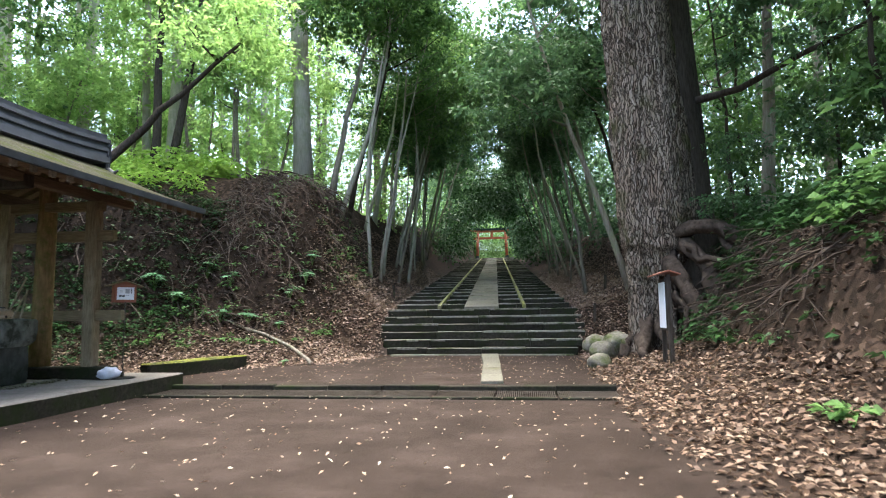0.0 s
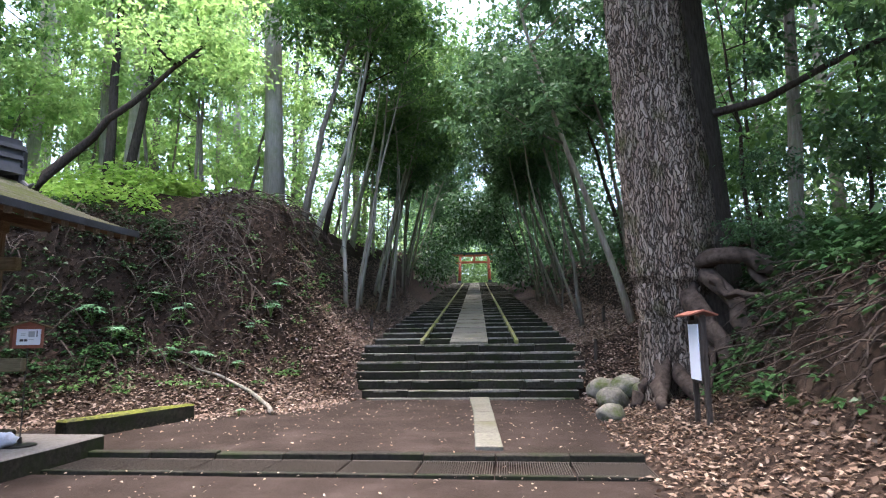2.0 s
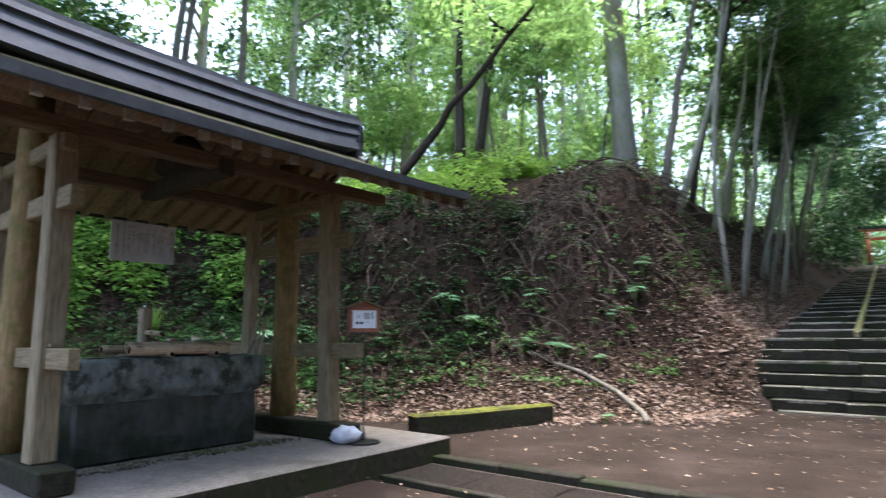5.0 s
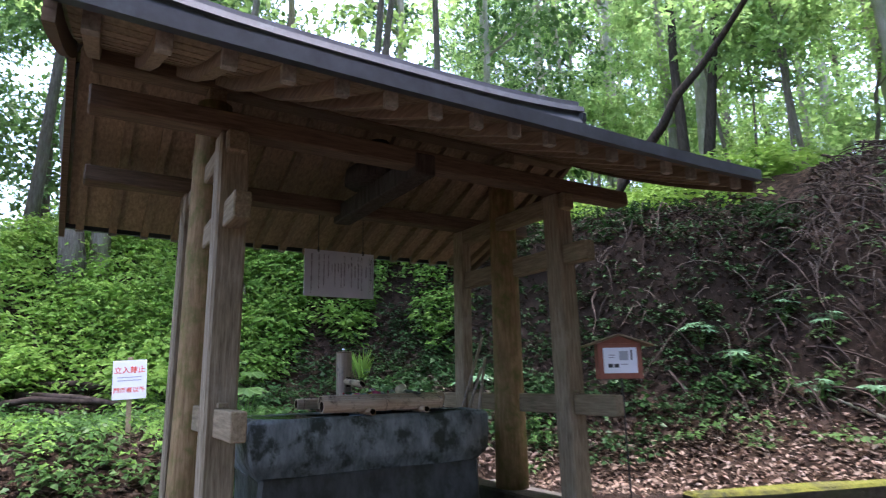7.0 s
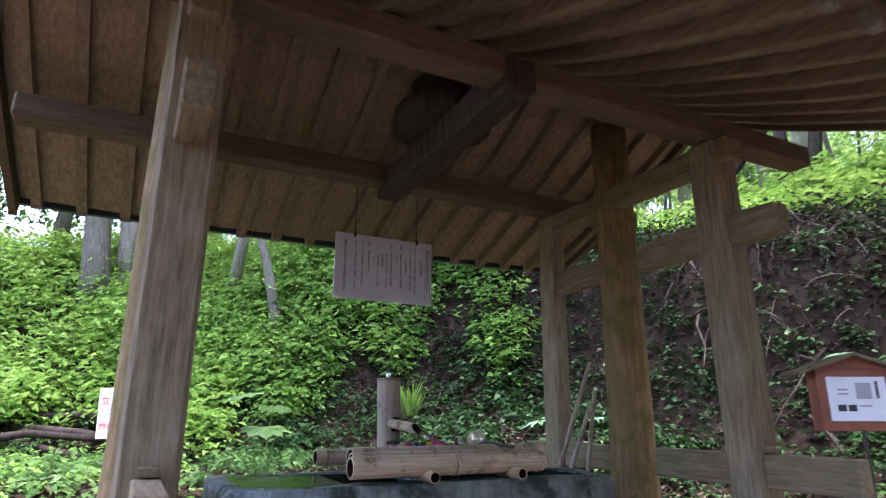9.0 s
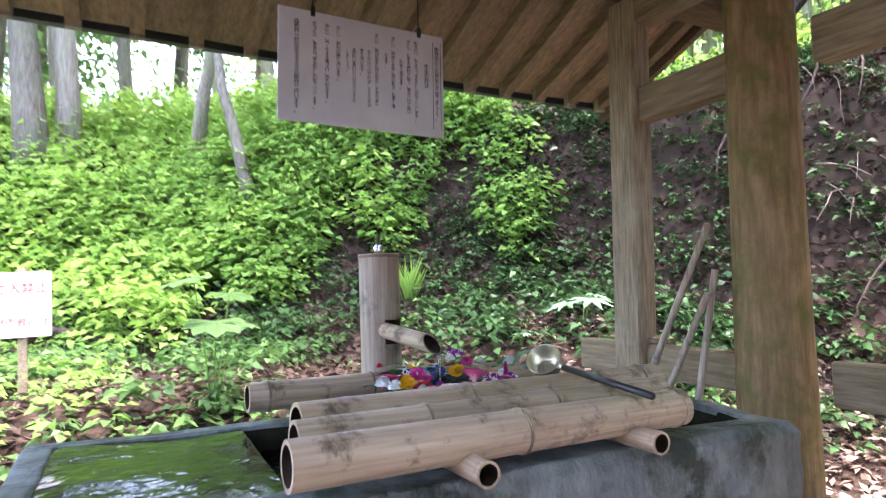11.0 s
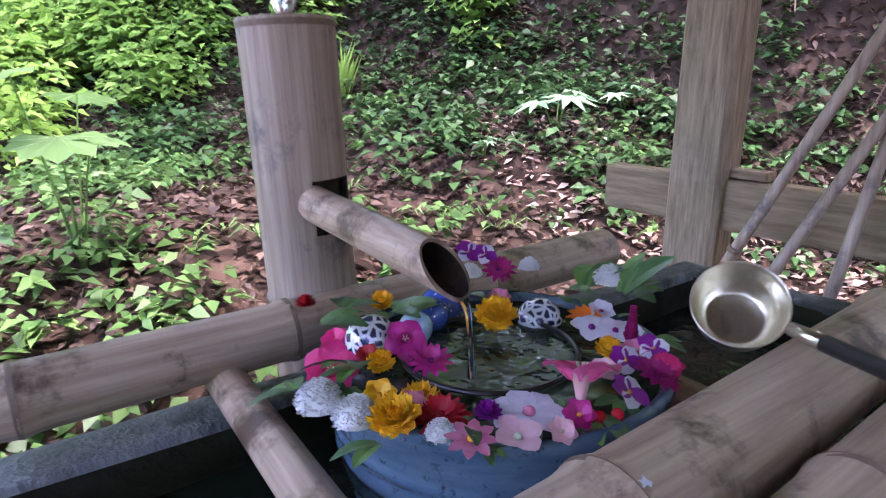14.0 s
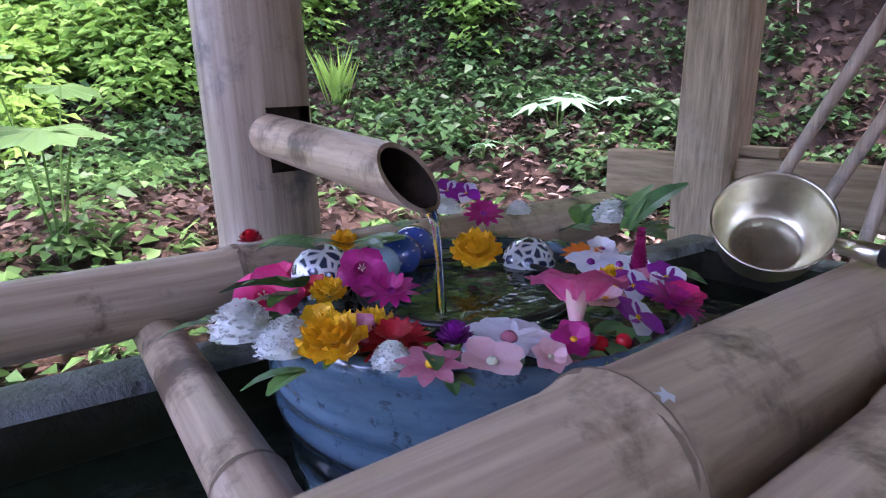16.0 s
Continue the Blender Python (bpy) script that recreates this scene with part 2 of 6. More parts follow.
# Canopy leaves lightened in colour to carry their backlit look.
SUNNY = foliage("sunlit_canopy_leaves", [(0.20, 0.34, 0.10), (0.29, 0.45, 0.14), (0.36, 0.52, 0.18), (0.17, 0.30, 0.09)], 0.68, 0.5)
LUSH = foliage("lush_slope_leaves", [(0.10, 0.20, 0.04), (0.16, 0.30, 0.06), (0.23, 0.40, 0.09), (0.12, 0.24, 0.05)], 0.5, 0.4)
HERB = foliage("shade_herb_leaves", [(0.035, 0.085, 0.022), (0.06, 0.135, 0.035), (0.11, 0.21, 0.06), (0.045, 0.10, 0.028)], 0.35, 0.3)
BROAD = foliage("broad_leaves", [(0.12, 0.23, 0.12), (0.19, 0.33, 0.18), (0.15, 0.28, 0.14)], 0.25, 0.25)


def soil():
    """Trodden earth where the mask is low, leaf mould darkened for bank shade where it is high."""
    m = bpy.data.materials.new("earth_and_shaded_leaf_mould")
    t, n, l, p = links(m)
    tc = n.new("ShaderNodeTexCoord")

    def tone(scale, stops, detail=8):
        f = n.new("ShaderNodeTexNoise")
        f.inputs["Scale"].default_value, f.inputs["Detail"].default_value, f.inputs["Roughness"].default_value = scale, detail, 0.7
        l.new(tc.outputs["Object"], f.inputs["Vector"])
        return f.outputs[0], ramp(n, l, f.outputs[0], stops)

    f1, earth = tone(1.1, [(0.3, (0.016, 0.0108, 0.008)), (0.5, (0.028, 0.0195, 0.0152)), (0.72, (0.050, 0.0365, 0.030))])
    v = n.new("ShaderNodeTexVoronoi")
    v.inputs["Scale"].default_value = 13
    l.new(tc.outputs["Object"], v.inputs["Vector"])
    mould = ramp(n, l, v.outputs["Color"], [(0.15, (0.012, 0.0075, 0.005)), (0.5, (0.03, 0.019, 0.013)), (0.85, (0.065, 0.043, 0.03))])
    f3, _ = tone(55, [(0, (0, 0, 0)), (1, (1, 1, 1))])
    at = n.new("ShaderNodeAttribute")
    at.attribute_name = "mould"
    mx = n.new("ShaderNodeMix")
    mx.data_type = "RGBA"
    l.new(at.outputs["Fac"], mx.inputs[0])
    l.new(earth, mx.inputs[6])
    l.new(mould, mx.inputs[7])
    # Steep faces are coloured darker still, standing in for shade under the bank edge.
    geo, sep, mr, steep = n.new("ShaderNodeNewGeometry"), n.new("ShaderNodeSeparateXYZ"), n.new("ShaderNodeMapRange"), n.new("ShaderNodeMix")
    l.new(geo.outputs["True Normal"], sep.inputs[0])
    l.new(sep.outputs[2], mr.inputs[0])
    mr.inputs[1].default_value, mr.inputs[2].default_value, mr.inputs[3].default_value, mr.inputs[4].default_value = 0.3, 0.58, 0.85, 0.0
    steep.data_type = "RGBA"
    l.new(mr.outputs[0], steep.inputs[0])
    l.new(mx.outputs[2], steep.inputs[6])
    steep.inputs[7].default_value = (0.018, 0.0125, 0.008, 1)
    l.new(steep.outputs[2], p.inputs["Base Color"])
    p.inputs["Roughness"].default_value, p.inputs["Specular IOR Level"].default_value = 0.9, 0.1
    b = n.new("ShaderNodeBump")
    b.inputs["Strength"].default_value, b.inputs["Distance"].default_value = 0.6, 0.02
    l.new(f3, b.inputs["Height"])
    l.new(b.outputs[0], p.inputs["Normal"])
    return m


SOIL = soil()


def water(name, c, rough=0.03):
    m = bpy.data.materials.new(name)
    t, n, l, p = links(m)
    p.inputs["Base Color"].default_value = (*c, 1)
    p.inputs["Roughness"].default_value, p.inputs["IOR"].default_value = rough, 1.33
    tc, f, b = n.new("ShaderNodeTexCoord"), n.new("ShaderNodeTexNoise"), n.new("ShaderNodeBump")
    f.inputs["Scale"].default_value, f.inputs["Detail"].default_value = 14, 3
    b.inputs["Strength"].default_value, b.inputs["Distance"].default_value = 0.35, 0.02
    l.new(tc.outputs["Object"], f.inputs["Vector"])
    l.new(f.outputs[0], b.inputs["Height"])
    l.new(b.outputs[0], p.inputs["Normal"])
    return m


LEDGE = water("water_film_on_algae", (0.022, 0.034, 0.010), 0.05)
DARK_WATER = water("dark_water", (0.008, 0.012, 0.007))
BOWL_WATER = water("bowl_water", (0.03, 0.045, 0.025))
STREAM = plain("running_water", (0.9, 0.95, 1.0), 0.02, 0, 1.0)
STREAM.node_tree.nodes["Principled BSDF"].inputs["IOR"].default_value = 1.33


# ---- mesh tools ----
def part(name, bm, material, parent=None, label="", smooth=False):
    """Links a bmesh as one mesh object, under a thing or a part if given."""
    me = bpy.data.meshes.new(name)
    bm.to_mesh(me)
    bm.free()
    for mt in material if isinstance(material, (list, tuple)) else [material]:
        me.materials.append(mt)
    if smooth:
        me.polygons.foreach_set("use_smooth", [True] * len(me.polygons))
    ob = new(name, me)
    if parent:
        ob.parent = parent
    if label:
        ob["label"] = label
    return ob


def thing(name, label, category, at=(0, 0, 0), group="", kind=""):
    ob = new(name)
    ob.location = at
    ob.empty_display_size = 0.1
    return tagged(ob, label, category, group, kind)


def box(x0, x1, y0, y1, z0, z1, bevel=0.0, bm=None):
    own = bmesh.new()
    bmesh.ops.create_cube(own, size=1)
    for v in own.verts:
        v.co = ((x0 + x1) / 2 + v.co.x * (x1 - x0), (y0 + y1) / 2 + v.co.y * (y1 - y0), (z0 + z1) / 2 + v.co.z * (z1 - z0))
    if bevel:
        bmesh.ops.bevel(own, geom=own.edges[:], offset=bevel, segments=2, affect="EDGES", profile=0.6)
    if bm is None:
        return own
    tmp = bpy.data.meshes.new("tmp")
    own.to_mesh(tmp)
    own.free()
    bm.from_mesh(tmp)
    bpy.data.meshes.remove(tmp)
    return bm


def roughen(bm, amount, scale=3.0, seed=0.0):
    for v in bm.verts:
        v.co += noise.noise_vector(v.co * scale + Vector((seed, seed * 1.7, 0))) * amount
    return bm


def block(x0, x1, y0, y1, z0, z1, bevel=0.015, cuts=3, amount=0.012, seed=0.0):
    """A hewn block: bevelled, cut up and made uneven."""
    bm = box(x0, x1, y0, y1, z0, z1)
    bmesh.ops.subdivide_edges(bm, edges=bm.edges[:], cuts=cuts, use_grid_fill=True)
    roughen(bm, amount, 4.0, seed)
    sharp = [e for e in bm.edges if len(e.link_faces) == 2 and e.calc_face_angle(0) > 0.9]
    bmesh.ops.bevel(bm, geom=sharp, offset=bevel, segments=1, affect="EDGES")
    return bm


def tube(pts, radii, sides=8, bm=None, cap=True, wob=0.0, seed=0.0):
    """A tapered tube along points."""
    bm = bm or bmesh.new()
    pts = [Vector(p) for p in pts]
    rings = []
    up = Vector((0.31, 0.17, 0.93))
    for i, p in enumerate(pts):
        d = (pts[min(i + 1, len(pts) - 1)] - pts[max(i - 1, 0)]).normalized()
        a = d.cross(up if abs(d.dot(up)) < 0.95 else Vector((1, 0, 0))).normalized()
        b = d.cross(a)
        r = radii[i] if isinstance(radii, (list, tuple)) else radii
        ring = []
        for k in range(sides):
            t = 2 * math.pi * k / sides
            s = r * (1 + (wob * noise.noise(Vector((math.cos(t) * 1.3, math.sin(t) * 1.3, i * 0.6 + seed))) if wob else 0))
            ring.append(bm.verts.new(p + (a * math.cos(t) + b * math.sin(t)) * s))
        rings.append(ring)
    for r0, r1 in zip(rings, rings[1:]):
        for k in range(sides):
            bm.faces.new((r0[k], r0[(k + 1) % sides], r1[(k + 1) % sides], r1[k]))
    if cap:
        bm.faces.new(rings[0][::-1])
        bm.faces.new(rings[-1])
    return bm


def lathe(profile, sides=32, bm=None, at=(0, 0, 0)):
    """Turns (radius, z) pairs round the z axis."""
    bm = bm or bmesh.new()
    at = Vector(at)
    rings = []
    for r, z in profile:
        rings.append([bm.verts.new(at + Vector((max(r, 1e-4) * math.cos(2 * math.pi * k / sides), max(r, 1e-4) * math.sin(2 * math.pi * k / sides), z))) for k in range(sides)])
    for r0, r1 in zip(rings, rings[1:]):
        for k in range(sides):
            bm.faces.new((r0[k], r0[(k + 1) % sides], r1[(k + 1) % sides], r1[k]))
    return bm


def raw(name, verts, faces, material, parent=None, smooth=False):
    me = bpy.data.meshes.new(name)
    me.from_pydata(verts, [], faces)
    me.materials.append(material)
    if smooth:
        me.polygons.foreach_set("use_smooth", [True] * len(me.polygons))
    ob = new(name, me)
    if parent:
        ob.parent = parent
    return ob


rng = np.random.default_rng(7)


def unit(v):
    return v / np.maximum(np.linalg.norm(v, axis=-1, keepdims=True), 1e-9)


def leaf_data(P, D, L, W, fold=0.25, droop=0.2, fine=False):
    """Arrays of folded, pointed leaves: base P, direction D, length L, half width W."""
    N = len(P)
    L, W = np.broadcast_to(L, N)[:, None], np.broadcast_to(W, N)[:, None]
    D = unit(D)
    S = np.cross(D, np.array([0, 0, 1.0]) + 0.35 * rng.normal(size=(N, 3)))
    S = unit(S)
    U = np.cross(S, D)
    U *= np.where(U[:, 2:3] < 0, -1, 1)
    down = np.array([0, 0, -1.0])
    tip = P + D * L + down * L * droop
    if not fine:
        a, b = P + D * L * 0.45 + S * W + U * W * fold, P + D * L * 0.45 - S * W + U * W * fold
        V = np.stack([P, a, tip, b], 1).reshape(-1, 3)
        F = np.arange(4 * N).reshape(-1, 4)
        return V, F
    l1, r1 = P + D * L * 0.28 + S * W * 0.9 + U * W * fold, P + D * L * 0.28 - S * W * 0.9 + U * W * fold
    l2, r2 = P + D * L * 0.65 + S * W * 0.75 + U * W * fold + down * L * droop * 0.4, P + D * L * 0.65 - S * W * 0.75 + U * W * fold + down * L * droop * 0.4
    mid = P + D * L * 0.5 + down * L * droop * 0.2
    V = np.stack([P, l1, l2, tip, r2, r1, mid], 1).reshape(-1, 3)
    o = (7 * np.arange(N))[:, None]
    F = np.concatenate([o + np.array([[0, 1, 2, 6]]), o + np.array([[6, 2, 3, 3]]), o + np.array([[0, 6, 4, 5]]), o + np.array([[6, 3, 4, 4]])])
    return V, F


def leaf_mesh(name, V, F, material):
    me = bpy.data.meshes.new(name)
    tri = F[:, 2] == F[:, 3]
    me.vertices.add(len(V))
    me.vertices.foreach_set("co", np.asarray(V, dtype=np.float32).ravel())
    cnt = np.where(tri, 3, 4)
    keep = np.ones_like(F, dtype=bool)
    keep[tri, 3] = False
    loops = F[keep]
    me.loops.add(len(loops))
    me.loops.foreach_set("vertex_index", loops.astype(np.int32))
    me.polygons.add(len(F))
    me.polygons.foreach_set("loop_start", np.concatenate([[0], np.cumsum(cnt)[:-1]]).astype(np.int32))
    me.polygons.foreach_set("loop_total", cnt.astype(np.int32))
    me.update(calc_edges=True)
    me.materials.append(material)
    return me


def around(N, tilt=0.5):
    """Directions round the compass, with some rise."""
    t = rng.uniform(0, 2 * math.pi, N)
    return np.stack([np.cos(t), np.sin(t), rng.normal(0, tilt, N)], 1)


# ---- the lie of the land ----
FOOT = 17.4      # foot of the stairs
TOE = np.array([(-6.6, 78.0), (-5.0, 40.0), (-4.05, 19.5), (-4.0, 17.6), (-4.5, 15.2), (-6.6, 13.9), (-9.5, 11.9), (-12.4, 10.0), (-14.6, 6.4), (-16.4, 0.0), (-17.0, -30.0)])


def smooth(a, b, v):
    t = np.clip((v - a) / (b - a), 0, 1)
    return t * t * (3 - 2 * t)


def axis_x(y):
    return -0.865 - np.maximum(y - FOOT, 0) * 0.0475


def climb(y):
    """Height of the stairs' line."""
    return 0.06 * smooth(10.7, 11.0, y) + np.interp(y, [FOOT, 19.0, 75, 90], [0.0, 1.22, 7.62, 7.7])


def bank_side(x, y):
    """Distance past the foot of the western bank; negative in front of it."""
    best, sign = np.full(x.shape, 1e9), np.ones(x.shape)
    for (ax, ay), (bx, by) in zip(TOE, TOE[1:]):
        dx, dy = bx - ax, by - ay
        u = np.clip(((x - ax) * dx + (y - ay) * dy) / (dx * dx + dy * dy), 0, 1)
        d = np.hypot(x - ax - u * dx, y - ay - u * dy)
        s = np.where((x - ax) * dy - (y - ay) * dx > 0, 1.0, -1.0)
        near = d < best
        best, sign = np.where(near, d, best), np.where(near, s, sign)
    return best * sign


def toe_east(y):
    return np.interp(y, [-5, 5.3, 6.6, 9.5, 14, 18], [2.3, 2.1, 1.95, 1.7, 1.85, 2.0]) - np.maximum(y - 18, 0) * 0.0475


def height(x, y, bumps=True):
    x, y = np.asarray(x, float), np.asarray(y, float)
    west, east = bank_side(x, y), x - toe_east(y)
    base = climb(y)
    w = np.interp(west, [0, 1.2, 2.1, 2.7, 3.4, 4.3, 6, 12, 40, 200], [0, 0.5, 1.15, 2.2, 3.95, 4.85, 5.0, 5.2, 8, 14])
    wn = np.interp(west, [0, 0.6, 1.2, 1.8, 2.4, 3.5, 6, 12, 40, 200], [0, 0.5, 1.2, 2.6, 4.2, 4.6, 4.7, 5.0, 8, 14])
    t = smooth(15.5, 19.0, y)
    w = w * (1 - t) + wn * t
    ws = np.interp(west, [0, 1.5, 3, 5, 7, 12, 40, 200], [0, 0.6, 1.9, 3.7, 4.7, 5.8, 9, 14])
    w = np.where(west > 0, w * smooth(8.5, 12.5, y) + ws * (1 - smooth(8.5, 12.5, y)), 0) * np.interp(y, [20, 28, 45, 75], [1, 0.86, 0.8, 0.86])
    w = w * (1 - 0.06 * smooth(5.6, 7.6, -x) * smooth(-10.5, -9.0, x) * smooth(12.5, 14.5, y))
    e = np.where(east > 0, np.interp(east, [0, 0.6, 1.3, 1.9, 2.3, 2.7, 4, 10, 40, 200], [0, 0.13, 0.42, 0.8, 1.75, 2.35, 2.65, 3.1, 5, 12]), 0)
    e = e * np.interp(y, [17, 24, 75], [1, 0.9, 0.8])
    e = e - np.minimum(0.95 * np.exp(-((x - 4.15) ** 2 + (y - 13.9) ** 2) / 0.45), 0.8 * np.maximum(e, 0))      # hollow under the cedar
    back = 0.85 * smooth(9.0, 11.6, -x) * smooth(-14.0, -11.5, -y)
    z = base + w + e + back
    if bumps:
        f = np.array([noise.fractal(Vector((a * 0.55, b * 0.55, 1.0)), 1.0, 2.0, 4) for a, b in zip(x.ravel(), y.ravel())]).reshape(x.shape)
        z = z + f * (0.17 * smooth(0.2, 2.5, west) + 0.12 * smooth(0.2, 2.0, east)) + 0.012 * f
        g = np.array([noise.noise(Vector((a * 2.1, b * 2.1, 4.0))) for a, b in zip(x.ravel(), y.ravel())]).reshape(x.shape)
        z = z + 0.16 * g * smooth(0.9, 2.2, west) * (1 - smooth(5, 7, west))
    under = (np.abs(x - axis_x(y)) < 2.75) & (y > FOOT + 0.02)
    z = np.where(under, z - 0.22, z)
    grate = (np.abs(y - 10.25) < 0.42) & (x > -5.7) & (x < 1.75)
    return np.where(grate, z - 0.10, z)


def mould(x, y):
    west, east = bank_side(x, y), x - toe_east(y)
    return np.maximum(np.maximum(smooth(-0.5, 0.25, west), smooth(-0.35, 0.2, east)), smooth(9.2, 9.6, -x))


gx = np.concatenate([[-400, -200, -120, -80, -60, -45, -36, -30, -26], np.arange(-23, 8, 0.22), [8.5, 9.5, 11, 13, 16, 20, 26, 34, 45, 60, 90, 150, 250, 400]])
gy = np.concatenate([[-300, -150, -80, -45, -28, -18, -12, -8, -5.5], np.arange(-4, 26, 0.22), np.arange(26.2, 78, 0.8), [80, 84, 90, 100, 120, 160, 250, 400]])
X, Y = np.meshgrid(gx, gy)
Z = height(X, Y)
nx, ny = len(gx), len(gy)
I = np.arange(nx * ny).reshape(ny, nx)
quads = np.stack([I[:-1, :-1], I[:-1, 1:], I[1:, 1:], I[1:, :-1]], -1).reshape(-1, 4)
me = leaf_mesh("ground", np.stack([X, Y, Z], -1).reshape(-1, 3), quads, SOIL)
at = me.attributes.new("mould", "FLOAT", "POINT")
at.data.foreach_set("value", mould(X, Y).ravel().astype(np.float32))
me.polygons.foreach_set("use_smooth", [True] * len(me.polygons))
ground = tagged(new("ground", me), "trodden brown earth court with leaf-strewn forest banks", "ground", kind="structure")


def on_ground(x, y):
    return float(height(np.array([x]), np.array([y]))[0])


# ---- drain across the court ----
drain = thing("drain", "rusty steel grate drain with dark mossy kerb stones", "drain", kind="structure")
for i in range(8):
    x0 = -5.68 + i * 0.93
    part("kerb_stone", block(x0 + 0.006, x0 + 0.924, 10.62, 10.80, -0.1, 0.075 + 0.008 * math.sin(i * 2.1), 0.012, 2, 0.010, i), STONE, drain)
    part("kerb_stone", block(x0 + 0.006, x0 + 0.924, 9.78, 9.86, -0.1, 0.012, 0.008, 2, 0.006, i + 30), STONE, drain)
    bm = box(x0 + 0.01, x0 + 0.92, 9.87, 9.90, -0.04, 0.0)
    box(x0 + 0.01, x0 + 0.92, 10.58, 10.61, -0.04, 0.0, 0, bm)
    for k in range(31):
        xx = x0 + 0.02 + k * 0.029
        box(xx, xx + 0.009, 9.90, 10.58, -0.035, 0.0, 0, bm)
    part("grate_panel", bm, IRON, drain)

# ---- stepping pavers to the stairs ----
paving = thing("paving_strip", "worn pale stone pavers leading to the stairs", "paving", kind="structure")
for i, (y0, y1) in enumerate([(11.0, 12.15), (12.17, 13.3), (13.32, 14.6), (14.62, 15.9), (15.92, 17.36)]):
    bm = block(-0.19, 0.19, y0, y1, -0.04, 0.115, 0.012, 2, 0.006, i * 3)
    for v in bm.verts:
        v.co.x += -0.19 - 0.06 * (v.co.y - 11) - (0.03 * (v.co.y - 14.6) if v.co.y > 14.6 else 0) * (1 if v.co.x < 0 else 0)
    part("paver", bm, PAVER, paving)

# ---- stairs ----
stairs = thing("stairs", "old mossy dark stone stairs climbing through the wood", "stairs", kind="structure")
rnd = random.Random(3)


def course(y, z, rise, run, half, pieces, offset):
    """One step: a row of long hewn stones, the worn front edges paled as if lit."""
    c = float(axis_x(np.array(y)))
    cut = [-half] + sorted(-half + 2 * half * (k + rnd.uniform(-0.25, 0.25)) / pieces for k in range(1, pieces)) + [half]
    for a, b in zip(cut, cut[1:]):
        dz, dy = rnd.uniform(-0.012, 0.012), rnd.uniform(-0.02, 0.02)
        bm = block(c + a + 0.004, c + b - 0.004, y + dy, y + run, z - rise * 0.98, z + dz, 0.014, 3, 0.014, y * 3 + a)
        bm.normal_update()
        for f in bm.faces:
            # The pale strip along the top front edge paints in the lit nosing.
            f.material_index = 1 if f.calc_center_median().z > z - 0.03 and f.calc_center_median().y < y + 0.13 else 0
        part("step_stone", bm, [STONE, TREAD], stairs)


z = 0.06
part("base_kerb", block(-3.35, 1.62, FOOT - 0.16, FOOT + 0.03, -0.06, 0.10, 0.012, 4, 0.012, 5), TREAD, stairs)
for k in range(6):
    z += 0.212
    course(FOOT + k * 0.31, z, 0.212, 0.42 if k < 5 else 0.9, [2.62, 2.78, 2.9, 2.95, 2.9, 2.85][k], 4, k)
y, k = FOOT + 5 * 0.31 + 0.75, 0
while y < 74.5:
    z += 0.17
    course(y, z, 0.17, 1.55, 2.7, 4 if y < 32 else 2, k)
    y += 1.48
    k += 1
top_y, top_z = y, z
for i in range(30):
    y0 = 19.1 + i * 1.85
    y1 = y0 + 1.83
    zz = [1.345 + (v - 18.95) * 0.1149 + 0.05 for v in (y0, y1)]
    for name, lo, hi, mt, lift in (("ramp_slab", -0.52, 0.52, PAVER, 0.0), ("moss_kerb", -1.34, -1.24, KERB, 0.04), ("moss_kerb", 1.24, 1.34, KERB, 0.04)):
        bm = block(lo, hi, 0, 1, -0.12, 0.0, 0.012, 2, 0.008, i + lo)
        for v in bm.verts:
            f = v.co.y
            v.co = (v.co.x + float(axis_x(np.array(y0 + f * (y1 - y0)))), y0 + f * (y1 - y0), v.co.z + zz[0] + f * (zz[1] - zz[0]) + lift)
        part(name, bm, mt, stairs)

# ---- water pavilion ----
CX, Y0, Y1 = -7.53, 7.0, 9.97        # ridge line, the two rows of posts
slab = thing("pavilion_slab", "worn concrete slab with mossy edge under the pavilion", "slab", kind="structure")
bm = block(-9.25, -5.65, 5.0, 10.97, -0.1, 0.25, 0.02, 5, 0.008, 2)
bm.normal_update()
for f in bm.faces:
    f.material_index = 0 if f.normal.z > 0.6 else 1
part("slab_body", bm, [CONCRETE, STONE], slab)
pebble_rng = random.Random(5)
bm = bmesh.new()
for i in range(420):
    px = pebble_rng.choice([pebble_rng.uniform(-7.12, -6.86), pebble_rng.uniform(-7.1, -6.95)])
    py, r = pebble_rng.uniform(7.25, 9.7), pebble_rng.uniform(0.012, 0.03)
    m = Matrix.LocRotScale((px, py, 0.25 + r * 0.45), Euler((pebble_rng.random() * 6, pebble_rng.random() * 6, 0)), (r, r * 0.8, r * 0.6))
    bmesh.ops.create_icosphere(bm, subdivisions=1, radius=1, matrix=m)
tagged(part("pebbles", bm, ROCK, None, "", True), "grey pebbles strewn along the basin foot", "pebbles", kind="stuff")

pavilion = thing("pavilion", "weathered open timber water pavilion with mossy shingle roof", "pavilion", (CX, 8.48, 0.25))


def pv(name, bm, mt, label="", smooth=False):
    """A part of the pavilion, given in world coordinates."""
    bmesh.ops.translate(bm, verts=bm.verts[:], vec=-Vector(pavilion.location))
    return part(name, bm, mt, pavilion, label, smooth)


